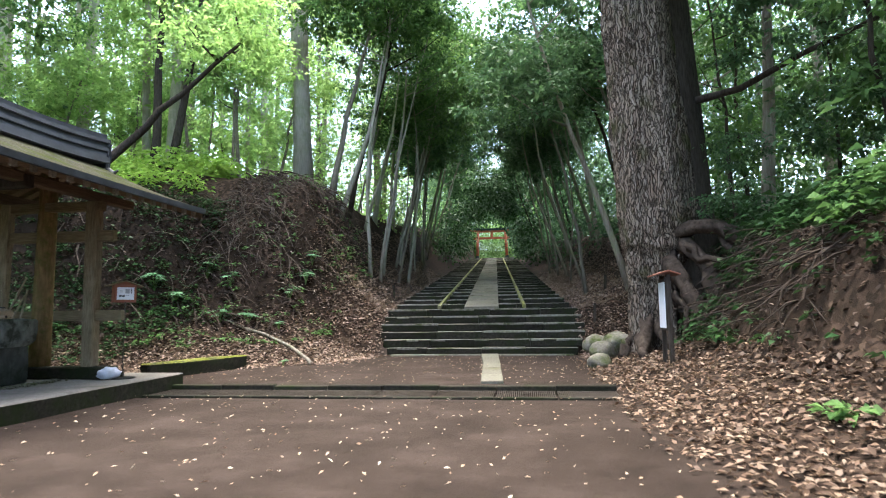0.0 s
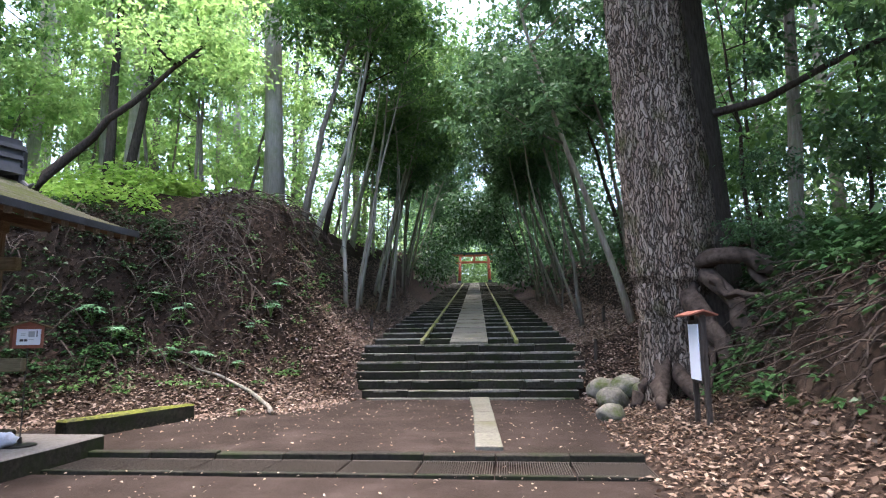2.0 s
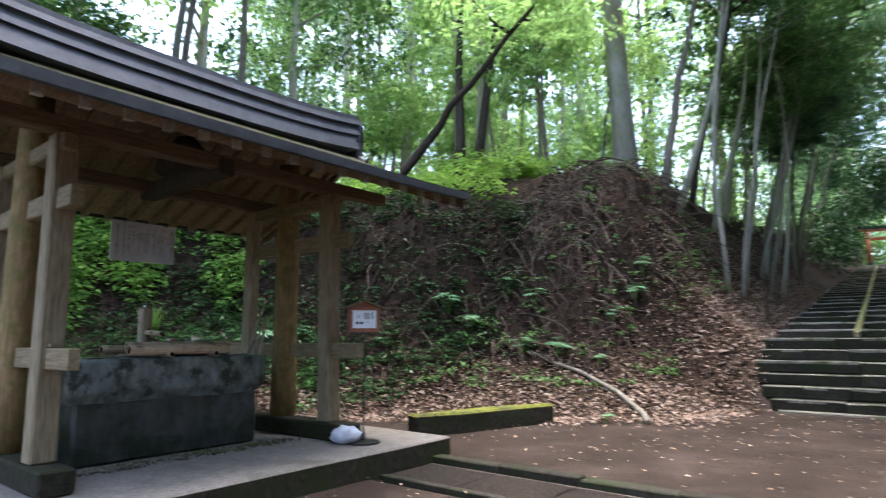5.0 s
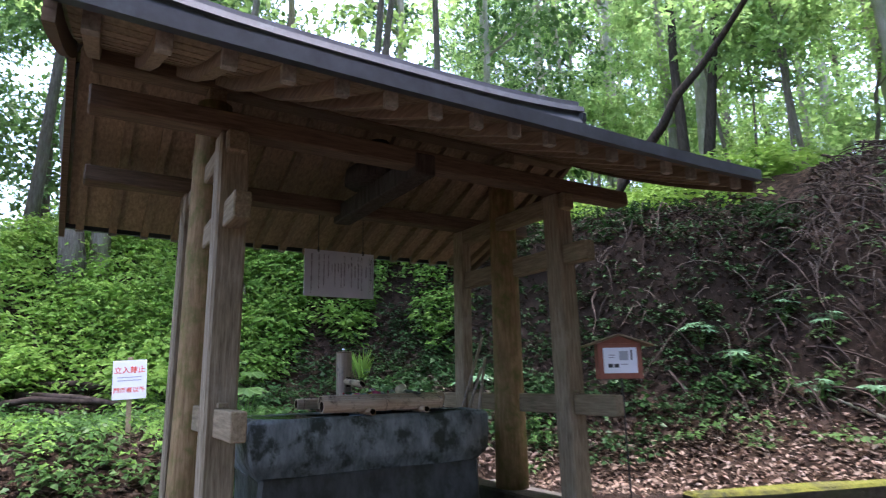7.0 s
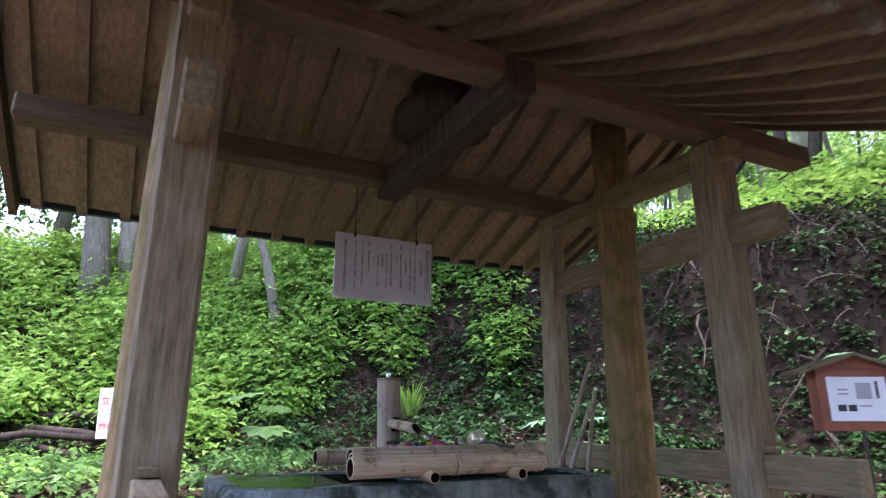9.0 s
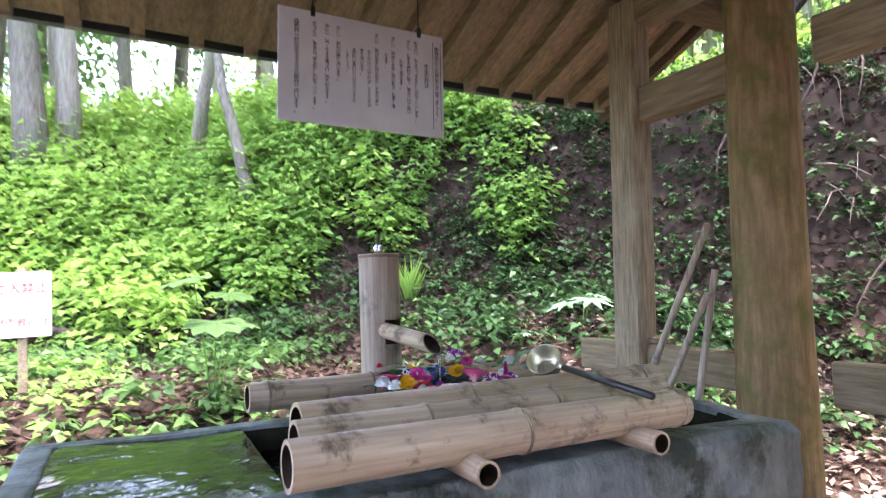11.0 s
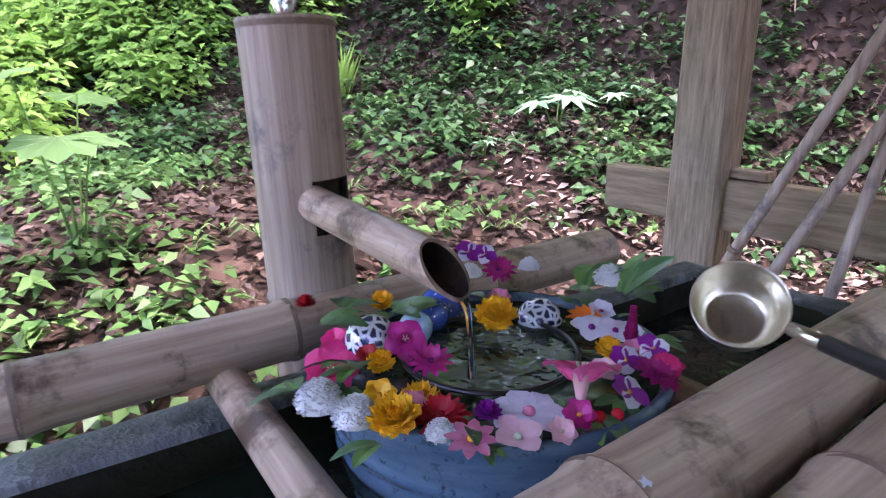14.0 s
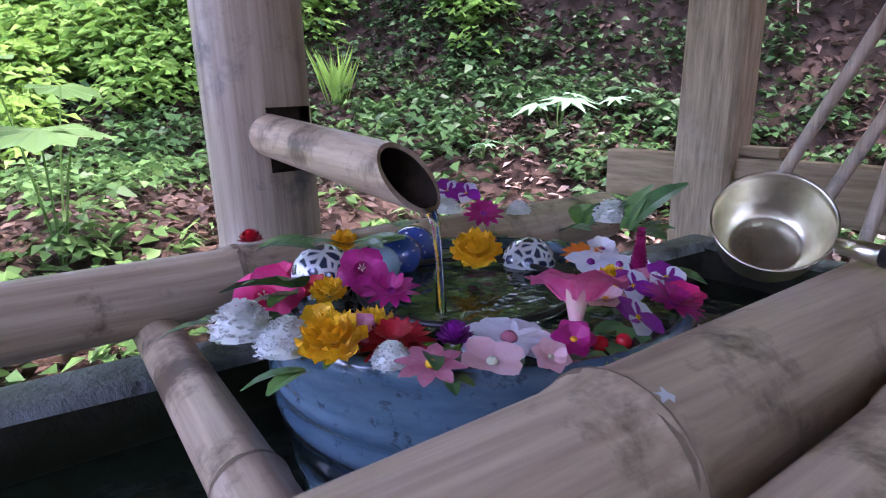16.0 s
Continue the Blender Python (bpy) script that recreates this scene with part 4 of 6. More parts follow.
for i in range(40):
    x, y = q.uniform(-32, -8), q.uniform(18, 40)
    plant_tree(x, y, q.uniform(5, 9), q.uniform(0.05, 0.09), BARK, "sunny", 4, "young bright green understorey tree", 150 + i, q.uniform(-1, 1), q.uniform(-1, 1), crown_from=0.4)
for i in range(22):
    x, y = q.uniform(-40, -19), q.uniform(-6, 20)
    plant_tree(x, y, q.uniform(12, 20), q.uniform(0.15, 0.3), q.choice([BARK, PALE_BARK]), q.choice(["sunny", "mid", "dark"]), 5, "grey trunk on the western slope", 190 + i, q.uniform(-1, 1), 0, far=True, crown_from=0.35, limbs=5)
for i in range(16):
    x, y = q.uniform(-34, -20), q.uniform(-10, 5)
    plant_tree(x, y, q.uniform(9, 15), q.uniform(0.12, 0.22), BARK, "mid", 5, "evergreen at the top of the slope", 740 + i, q.uniform(-1, 1), 0, far=True, crown_from=0.15, limbs=7)
# trees added to shade the foot of the slope
for i, (x, y, dx, dy, h) in enumerate([(-17.0, 12.5, 4.0, -1.2, 11), (-16.0, 14.5, 3.6, -2.2, 10.5), (-17.5, 13.0, 4.2, -0.6, 12), (-18.2, 8.6, 4.6, 0.4, 12.5)]):
    plant_tree(x, y, h, 0.13, BARK, "dark", 8, "slim tree added to shade the foot of the slope", 780 + i, dx, dy, crown_from=0.7, limbs=7)
# one more tree added to shade the eastern bank
for i, (x, y, dx, dy, h) in enumerate([(8.8, 12.6, -3.4, -0.6, 8.5)]):
    plant_tree(x, y, h, 0.12, DARK_BARK, "mid", 8, "small tree added to shade the eastern bank", 790 + i, dx, dy, crown_from=0.6, limbs=7)
# the eastern wood: dark and dense
plant_tree(5.8, 15.1, 13, 0.16, BARK, "dark", 5, "straight grey trunk on the eastern bank", 230, 0.3, 0.2)
for i in range(30):
    x, y = q.uniform(6.5, 30), q.uniform(9, 45)
    plant_tree(x, y, q.uniform(10, 18), q.uniform(0.1, 0.28), q.choice([BARK, DARK_BARK]), q.choice(["dark", "mid", "mid"]), 5, "dark trunk in the eastern wood", 240 + i, q.uniform(-1, 1), 0, far=i % 2 == 0, crown_from=0.3, limbs=5)
for i, (x, y) in enumerate([(5.6, 8.6), (6.6, 10.2), (7.2, 12.4), (5.9, 17.2), (7.6, 15.8), (5.4, 19.5), (8.4, 9.0), (6.9, 19.0)]):
    plant_tree(x, y, q.uniform(6, 8.5), q.uniform(0.05, 0.09), DARK_BARK, "mid", 2, "small evergreen on the eastern bank", 330 + i, q.uniform(-0.8, 0.3), q.uniform(-0.8, 0.3), crown_from=0.3, limbs=6)
for i in range(14):
    x, y = q.uniform(5, 20), q.uniform(-8, 9)
    plant_tree(x + 3, y, q.uniform(9, 15), q.uniform(0.1, 0.2), BARK, "dark", 5, "evergreen tree beside the court", 280 + i, 0, 0, far=True, crown_from=0.3)
# unseen trees added so that their limbs shade the court
for i, (x, y, dx, dy, h) in enumerate([(7.5, -1.5, -4.5, 0.5, 12), (8.0, 3.0, -5.0, 1.0, 12.5), (11.5, 10.5, -1.5, 0.0, 11)]):
    plant_tree(x, y, h, 0.2, BARK, "dark", 6, "unseen evergreen tree added to shade the court", 500 + i, dx, dy, far=True, crown_from=0.6, limbs=7)
# unseen trees added to the south to hold back low skylight
for i in range(26):
    x, y = q.uniform(-1, 32), q.uniform(-40, -11)
    plant_tree(x, y, q.uniform(11, 17), 0.2, BARK, q.choice(["dark", "mid"]), 7, "unseen tree added behind the court to block skylight", 520 + i, 0, 0, far=True, crown_from=0.2, limbs=7)
# beyond the top of the stairs
for i in range(12):
    x, y = q.uniform(-22, 14), q.uniform(88, 110)
    plant_tree(x, y, q.uniform(10, 18), 0.25, BARK, "sunny", 6, "bright tree beyond the gate", 300 + i, 0, 0, far=True, crown_from=0.15, limbs=6)


# ---- the old cedar by the stairs ----
cedar = thing("old_cedar", "huge old cedar with furrowed bark and bare roots", "tree", (3.55, 15.0, 0.6))


def cd(name, bm, mt, label="", smooth=True):
    bmesh.ops.translate(bm, verts=bm.verts[:], vec=-Vector(cedar.location))
    return part(name, bm, mt, cedar, label, smooth)


def furrowed(pts, radii, sides, seed, flare=0.0):
    bm = tube(pts, radii, sides, None, False)
    for v in bm.verts:
        a = math.atan2(v.co.y - 15.0, v.co.x - 3.4)
        k = abs(noise.fractal(Vector((a * 9, v.co.z * 0.45, seed)), 0.9, 2.0, 5)) * 0.11 - 0.05 + math.sin(a * 5 + seed) * 0.05 * (1 + 3 * flare * max(0, 2.5 - v.co.z) / 2.5)
        k += abs(noise.noise(Vector((a * 15, v.co.z * 1.3, seed + 7)))) * 0.06
        v.co += Vector((math.cos(a), math.sin(a), 0)) * k
    return bm


zk = [0.0, 0.4, 0.8, 1.3, 1.9, 2.6, 3.4, 4.3, 5.5, 7, 9, 12, 16, 21]
rad = [0.80, 0.68, 0.60, 0.58, 0.62, 0.80, 0.87, 0.86, 0.84, 0.8, 0.76, 0.68, 0.5, 0.3]
mid_x = [3.42, 3.36, 3.30, 3.28, 3.31, 3.42, 3.42, 3.36, 3.29, 3.2, 3.08, 2.9, 2.66, 2.36]
zs = list(np.arange(0, 10, 0.22)) + [10, 12, 16, 21]
rad = [float(np.interp(z, zk, rad)) for z in zs]
cd("trunk", furrowed([(float(np.interp(z, zk, mid_x)), 15.0, z) for z in zs], rad, 160, 2.0, 0.5), CEDAR, "furrowed grey-brown trunk")
zs2 = [1.2, 2.2, 3.4, 4.8, 6.5, 9, 12, 16]
cd("second_stem", furrowed([(4.15 - 0.03 * (z - 2), 15.35, z) for z in zs2], [0.95, 0.80, 0.68, 0.62, 0.56, 0.5, 0.4, 0.25], 40, 5.0), DARK_BARK, "dark second stem grown onto the trunk")
for r0, pts in [
    (0.21, [(3.6, 14.5, 2.9), (4.1, 13.7, 2.95), (4.7, 13.3, 2.7), (5.4, 13.0, 2.3), (6.0, 12.6, 1.9)]),
    (0.21, [(3.8, 14.4, 2.7), (4.0, 13.7, 2.2), (4.1, 13.3, 1.6), (4.25, 13.0, 1.0), (4.3, 12.7, 0.7)]),
    (0.24, [(3.5, 14.5, 2.4), (3.6, 13.9, 1.9), (3.72, 13.5, 1.4), (3.85, 13.2, 0.8), (4.0, 12.8, 0.5)]),
    (0.13, [(5.3, 12.9, 2.3), (5.15, 12.5, 1.9), (4.95, 12.1, 1.4), (4.7, 11.7, 0.85)]),
    (0.24, [(3.05, 14.7, 1.0), (2.85, 14.2, 0.6), (2.75, 13.6, 0.28)]),
    (0.22, [(3.3, 14.6, 0.9), (3.35, 14.0, 0.6), (3.55, 13.3, 0.3)]),
    (0.18, [(2.9, 14.9, 0.8), (2.6, 14.7, 0.5), (2.4, 14.5, 0.2)]),
    (0.13, [(4.4, 13.7, 2.7), (4.55, 13.3, 2.1), (4.5, 13.0, 1.5), (4.6, 12.7, 1.0)]),
    (0.10, [(4.9, 13.3, 2.6), (5.0, 12.8, 2.0), (5.3, 12.3, 1.7), (5.5, 11.9, 1.5)]),
    (0.09, [(3.5, 14.1, 1.6), (3.55, 13.6, 1.2), (3.4, 13.2, 0.6), (3.3, 12.9, 0.3)]),
    (0.10, [(3.75, 13.9, 2.5), (3.9, 13.5, 2.2), (4.3, 13.1, 2.2), (4.8, 12.8, 1.8), (5.0, 12.5, 1.3)]),
    (0.07, [(4.6, 13.3, 2.5), (4.75, 12.9, 2.2), (4.6, 12.6, 1.7), (4.5, 12.3, 1.0)]),
    (0.07, [(5.6, 12.8, 2.2), (5.5, 12.3, 2.0), (5.3, 11.9, 1.6), (5.0, 11.6, 1.1)]),
    (0.08, [(4.15, 13.5, 1.9), (4.5, 13.2, 1.6), (4.9, 12.7, 1.55), (5.2, 12.2, 1.45)]),
]:
    dense = []
    for a, b in zip(pts, pts[1:]):
        dense += [Vector(a).lerp(Vector(b), t) + Vector((q.uniform(-1, 1), q.uniform(-1, 1), q.uniform(-1, 1))) * 0.05 for t in (0, 0.33, 0.66)]
    dense.append(Vector(pts[-1]))
    cd("root", roughen(tube(dense, [r0 * 0.8 * (1 - 0.6 * k / len(dense)) for k in range(len(dense))], 14, None, True, 0.6, r0 * 90), 0.06, 4.0, r0 * 50), ROOT)
branch = [(4.4, 14.9, 6.0), (5.2, 14.4, 6.05), (6.2, 13.9, 6.5), (7.4, 13.2, 6.9), (8.5, 12.6, 7.6)]
cd("limb", tube(branch, [0.09, 0.075, 0.06, 0.045, 0.03], 8), DARK_BARK)
for j in range(7):
    c = new("crown", CROWN["dark"][j % 3])
    c.parent = cedar
    c.location = Vector([(4.6, 13.6, 3.4), (5.6, 13.4, 7.2), (2.0, 14.5, 11.5), (3.6, 13.5, 12.0), (5.5, 13.8, 10), (6.9, 13.3, 5.0), (4.9, 13.9, 4.6)][j]) - Vector(cedar.location)
    c.scale = [(0.45,) * 3, (0.8,) * 3, (1.5,) * 3, (1.6,) * 3, (1.3,) * 3, (0.8,) * 3, (0.4,) * 3][j]
    c.rotation_euler = (0, 0, j * 1.3)

# ---- gate at the head of the stairs ----
gate = thing("torii_gate", "vermilion wooden gate at the head of the stairs", "gate", (-3.62, 75.5, top_z))
for s in (-1, 1):
    part("pillar", tube([(s * 1.85, 0, -0.1), (s * 1.72, 0, 3.3)], [0.2, 0.17], 14), TORII, gate, "", True)
    part("footing", tube([(s * 1.85, 0, -0.1), (s * 1.85, 0, 0.35)], [0.26, 0.24], 14), COPPER, gate)
part("tie_beam", box(-2.3, 2.3, -0.09, 0.09, 2.45, 2.72, 0.01), TORII, gate)
part("centre_strut", box(-0.14, 0.14, -0.08, 0.08, 2.72, 3.3, 0.01), TORII, gate)
for nm, ext, z0, z1, dpt, mt in (("lower_lintel", 2.75, 3.3, 3.52, 0.16, TORII), ("upper_lintel", 3.15, 3.52, 3.80, 0.24, COPPER)):
    bm = box(-ext, ext, -dpt, dpt, z0, z1)
    bmesh.ops.subdivide_edges(bm, edges=[e for e in bm.edges if abs(e.verts[0].co.x - e.verts[1].co.x) > 1], cuts=10)
    for v in bm.verts:
        v.co.z += 0.22 * (abs(v.co.x) / ext) ** 3
    part(nm, bm, mt, gate)

# ---- notice post by the cedar ----
post = thing("notice_post", "dark roofed notice post with blank white panel", "sign", (2.72, 11.45, on_ground(2.72, 11.45)))
pz = post.location.z
for dy in (-0.24, 0.26):
    part("leg", box(-0.02, 0.05, dy - 0.03, dy + 0.03, -0.1, 1.82 - pz, 0.006), DARK_BARK, post)
part("backboard", box(-0.035, -0.005, -0.24, 0.26, 0.9 - pz, 1.76 - pz, 0.004), DARK_BARK, post)
part("panel", box(-0.05, -0.036, -0.2, 0.23, 0.94 - pz, 1.70 - pz, 0.003), WHITE, post, "blank white panel")
for s in (-1, 1):
    bm = box(-0.0, 0.2, -0.36, 0.38, -0.012, 0.012, 0.004)
    bmesh.ops.rotate(bm, verts=bm.verts[:], cent=(0, 0, 0), matrix=Matrix.Rotation(0.32 if s > 0 else math.pi - 0.32, 3, "Y"))
    bmesh.ops.translate(bm, verts=bm.verts[:], vec=(0, 0, 1.88 - pz))
    part("roof_board", bm, BROWN_BOX, post)

# ---- rocks at the foot of the stairs ----
for i, (x, y, z, sx, sy, sz) in enumerate([(1.90, 13.85, 0.16, 0.26, 0.24, 0.20), (2.08, 14.9, 0.32, 0.36, 0.3, 0.24), (2.5, 15.6, 0.5, 0.36, 0.3, 0.25), (2.05, 15.9, 0.42, 0.3, 0.3, 0.25), (2.75, 15.1, 0.45, 0.25, 0.22, 0.2)]):
    bm = bmesh.new()
    bmesh.ops.create_icosphere(bm, subdivisions=3, radius=1)
    for v in bm.verts:
        v.co *= 1 + 0.22 * noise.noise(v.co * 1.4 + Vector((i * 5, 0, 0))) + 0.05 * noise.noise(v.co * 5)
        v.co = Vector((v.co.x * sx, v.co.y * sy, v.co.z * sz))
    ob = part("boulder", bm, ROCK, None, "", True)
    ob.location, ob.rotation_euler = (x, y, z), (0, 0, i * 1.1)
    tagged(ob, "rounded mossy boulder at the foot of the stairs", "rock", "boulders by the stairs")
for i, (x, y) in enumerate([(2.32, 18.45), (3.0, 21.2), (-4.3, 22.0)]):
    z = on_ground(x, y)
    ob = part("stake", roughen(tube([(0, 0, -0.1), (0.01, 0, 0.28), (0.02, 0, 0.52)], [0.045, 0.045, 0.04], 8), 0.008, 8, i), DARK_BARK)
    ob.location = (x, y, z)
    tagged(ob, "short dark wooden stake in the leaf litter", "stake", "stakes on the banks")
bm = block(-0.13, 0.13, -1.25, 1.25, -0.3, 0.16, 0.03, 5, 0.02, 4)
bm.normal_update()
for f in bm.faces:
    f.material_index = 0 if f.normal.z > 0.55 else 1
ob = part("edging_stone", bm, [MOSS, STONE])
ob.location, ob.rotation_euler = (-6.38, 12.7, 0.2), (0, 0, radians(-19.5))
tagged(ob, "long mossy edging stone beside the slab", "kerb")
pts = [(-4.62, 14.5), (-4.89, 15.06), (-5.5, 15.5), (-6.3, 15.68), (-6.9, 15.65), (-7.4, 15.6)]
pts = [(x, y, on_ground(x, y) + 0.05) for x, y in pts]
bm = tube(pts, [0.055, 0.05, 0.045, 0.035, 0.025, 0.012], 8, None, True, 0.2, 3)
tagged(part("dead_branch", bm, BARK, None, "", True), "bare crooked dead branch lying down the bank", "branch")

# ---- writing ----
def letters(name, text, size, m, mt, parent, vertical=False, spacing=1.0):
    """Flat lettering in the built-in font at the pose m (x to the right, y up)."""
    c = bpy.data.curves.new(name, "FONT")
    c.body = "\n".join(text) if vertical else text
    c.size, c.space_line, c.align_x = size, spacing, "CENTER"
    c.offset = 0.018 * size
    tmp = bpy.data.objects.new(name, c)
    scene.collection.objects.link(tmp)
    bpy.context.view_layer.update()
    mesh = bpy.data.meshes.new_from_object(tmp.evaluated_get(bpy.context.evaluated_depsgraph_get()))
    bpy.data.objects.remove(tmp)
    mesh.materials.clear()
    mesh.materials.append(mt)
    ob = new(name, mesh)
    ob.parent = parent
    ob.matrix_local = m
    return ob


def bar(name, m, w, h, mt, parent):
    bm = box(-w / 2, w / 2, -h / 2, h / 2, 0, 0.0008)
    ob = part(name, bm, mt, parent)
    ob.matrix_local = m
    return ob


# ---- hanging notice in the pavilion ----
notice = thing("hanging_notice", "pale board hung by wires explaining hand washing", "sign", (-8.51, 8.5, 2.605))
part("board", box(-0.006, 0.006, -0.387, 0.387, -0.243, 0.243, 0.003), NOTICE, notice)
FACE = Matrix(((0, 0, 1, 0.0072), (1, 0, 0, 0), (0, 1, 0, 0), (0, 0, 0, 1)))
for s in (-0.24, 0.26):
    part("wire", tube([(0, s, 0.243), (0.0, s, 0.62)], 0.004, 6), BLACK, notice)
    part("clip", box(-0.012, 0.012, s - 0.01, s + 0.01, 0.22, 0.265, 0.003), BLACK, notice)
lines = [(0.352, 0.19, 0.0265, "御神前に進む前に手水を取りましょう。"), (0.298, 0.10, 0.031, "手水の作法"),
         (0.245, 0.20, 0.0235, "始めに一、手水舎（手水鉢）の前で一礼します。"), (0.207, 0.20, 0.0235, "次に一、右手で柄杓を取り、清水一杓を掬い"),
         (0.170, 0.10, 0.0235, "左手を清めます。"), (0.130, 0.20, 0.0235, "次に一、柄杓を左手に持ち替え、右手を清"), (0.096, 0.12, 0.0235, "めます。"),
         (0.050, 0.20, 0.0235, "次に一、再び右手に持ち替え、左手の掌に"), (0.014, 0.12, 0.0235, "水を受けて口を嗽ぎ、さらに左の"), (-0.020, 0.12, 0.0235, "手を洗います。"),
         (-0.056, 0.12, 0.0225, "※柄杓に直接口を付けないように"), (-0.086, 0.10, 0.0225, "しましょう。"), (-0.128, 0.20, 0.0235, "次に一、柄杓の柄を洗います。"),
         (-0.178, 0.20, 0.0235, "次に一、紙・タオル等で口、手を拭きます。"), (-0.232, 0.20, 0.0235, "終りに一、手水舎（手水鉢）の前で一礼します。"),
         (-0.310, 0.20, 0.0275, "◎柄杓一杯の水ですべての所作を行います。")]
for x, y, size, text in lines:
    size *= 0.86
    letters("lettering", text, size, FACE @ Matrix.Translation((x, y - size * 0.9, 0)), INK, notice, True, 0.86)
for x in (0.332, 0.372):
    bar("rule", FACE @ Matrix.Translation((x, 0.0, 0)), 0.0022, 0.42, INK, notice)

# ---- keep-out sign on the slope ----
right = Vector((0.066, 0.39, 0.02)).normalized()
up = Vector((-0.05, 0.0, 1.0)).normalized()
nrm = right.cross(up).normalized()
stop = thing("keep_out_sign", "white laminated keep-out sheet with red letters on a stake", "sign", (-11.645, 6.845, 1.58))
TURN_S = Matrix((right, nrm.cross(right), nrm)).transposed().to_4x4()
sheet = box(-0.2, 0.2, -0.25, 0.25, -0.006, 0.006, 0.002)
part("sheet", sheet, WHITE, stop).matrix_local = TURN_S
part("stake", box(-0.03, 0.03, -1.2, 0.29, -0.04, -0.008, 0.004), WOOD, stop).matrix_local = TURN_S
for k, (y, w) in enumerate(((0.11, "立入禁止"), (-0.14, "関係者以外"))):
    letters("lettering", w, 0.092 if k == 0 else 0.074, TURN_S @ Matrix.Translation((0, y - 0.02, 0.0072)), RED_INK, stop)
for y in (0.03, -0.01):
    bar("print_line", TURN_S @ Matrix.Translation((0, y, 0.0066)), 0.28, 0.012, GREY_INK, stop)

# ---- guide sign on its thin pole ----
guide = thing("guide_sign", "small red-brown roofed box with white printed sheet on a thin pole", "sign", (-6.155, 10.015, 0.25))
right = Vector((0.443, 0.896, 0.0))
nrm = Vector((0.896, -0.443, 0.0))
TURN_G = Matrix((right, (0, 0, 1), nrm)).transposed().to_4x4() @ Matrix.Translation((0, 1.385, 0))
part("housing", box(-0.185, 0.185, -0.15, 0.135, -0.08, 0.0, 0.004), BROWN_BOX, guide).matrix_local = TURN_G
bm = bmesh.new()
pr = [(-0.185, 0.135), (0.185, 0.135), (0.0, 0.195)]
f0, f1 = [bm.verts.new((x, y, 0.0)) for x, y in pr], [bm.verts.new((x, y, -0.08)) for x, y in pr]
bm.faces.new(f0)
bm.faces.new(f1[::-1])
for k in range(3):
    bm.faces.new((f0[k], f1[k], f1[(k + 1) % 3], f0[(k + 1) % 3]))
bmesh.ops.recalc_face_normals(bm, faces=bm.faces[:])
part("gable", bm, BROWN_BOX, guide).matrix_local = TURN_G
for s in (-1, 1):
    bm = box(0, 0.30, -0.008, 0.008, -0.12, 0.035, 0.003)
    rb = part("roof_board", bm, WOOD_X, guide)
    rb.matrix_local = TURN_G @ Matrix.Translation((0, 0.207, 0)) @ Matrix.Rotation(0, 4, "Y") @ (Matrix.Rotation(-0.31, 4, "Z") if s > 0 else Matrix.Rotation(math.pi + 0.31, 4, "Z"))
part("sheet", box(-0.142, 0.142, -0.105, 0.1, 0.001, 0.005, 0.001), WHITE, guide, "white printed sheet").matrix_local = TURN_G
for x, y, w, h, mt in ((0.03, 0.035, 0.075, 0.075, GREY_INK), (-0.085, -0.045, 0.04, 0.03, INK), (-0.035, -0.045, 0.04, 0.03, INK), (0.03, -0.035, 0.06, 0.008, GREY_INK), (-0.07, 0.04, 0.05, 0.008, GREY_INK), (-0.07, 0.02, 0.05, 0.008, GREY_INK), (0.095, 0.04, 0.014, 0.08, INK)):
    bar("print_mark", TURN_G @ Matrix.Translation((x, y, 0.0052)), w, h, mt, guide)
part("pole", tube([(0, 0, 0.02), (0, 0, 1.24)], 0.008, 8), BLACK, guide)
part("foot", lathe([(0.001, 0), (0.19, 0), (0.19, 0.02), (0.03, 0.035), (0.02, 0.12), (0.001, 0.12)], 20), BLACK, guide)
bm = bmesh.new()
bmesh.ops.create_uvsphere(bm, u_segments=20, v_segments=12, radius=1)
for v in bm.verts:
    v.co = Vector((v.co.x * 0.17, v.co.y * 0.12, max(-0.07, v.co.z * 0.105))) * (1 + 0.3 * noise.noise(v.co * 2.2))
bag = part("sandbag", bm, surf("white_bag", (0.42, 0.45, 0.54), (0.60, 0.63, 0.72), 9, (1, 1, 1), 0.6, 0.5, (0.3, 0.29, 0.28), 5.0, (0.5, 0.75)), None, "", True)
bag.location, bag.rotation_euler = (-6.28, 9.86, 0.34), (0, 0, 0.4)
tagged(bag, "white sandbag weighting the sign's foot", "sandbag")

# ---- brooms leaning by the posts ----
for i, (a, b) in enumerate((((-8.55, 9.66, 0.28), (-7.80, 9.80, 1.92)), ((-8.40, 9.62, 0.28), (-7.80, 9.78, 1.62)), ((-7.98, 9.68, 0.28), (-7.79, 9.82, 1.72)))):
    br = thing("bamboo_rod", "bare bamboo rod leaning on the round post", "rod", a, "leaning rods")
    part("rod", tube([(0, 0, 0), (Vector(b) - Vector(a)) * 0.5 + Vector((0, 0.01, 0)), Vector(b) - Vector(a)], [0.019, 0.017, 0.015], 10), BAMBOO_Z, br, "", True)
    part("joint", tube([(Vector(b) - Vector(a)) * 0.55, (Vector(b) - Vector(a)) * 0.558], 0.0195, 10), NODE, br)

# ---- bamboo water post, spout, running water ----
wp = thing("water_post", "upright weathered bamboo water post with a spout", "water post", (-8.122, 8.442, 0.25))
wp.rotation_euler = (0.02, -0.013, 0)
H, R = 1.535, 0.075
bm = bmesh.new()
SEG = 40
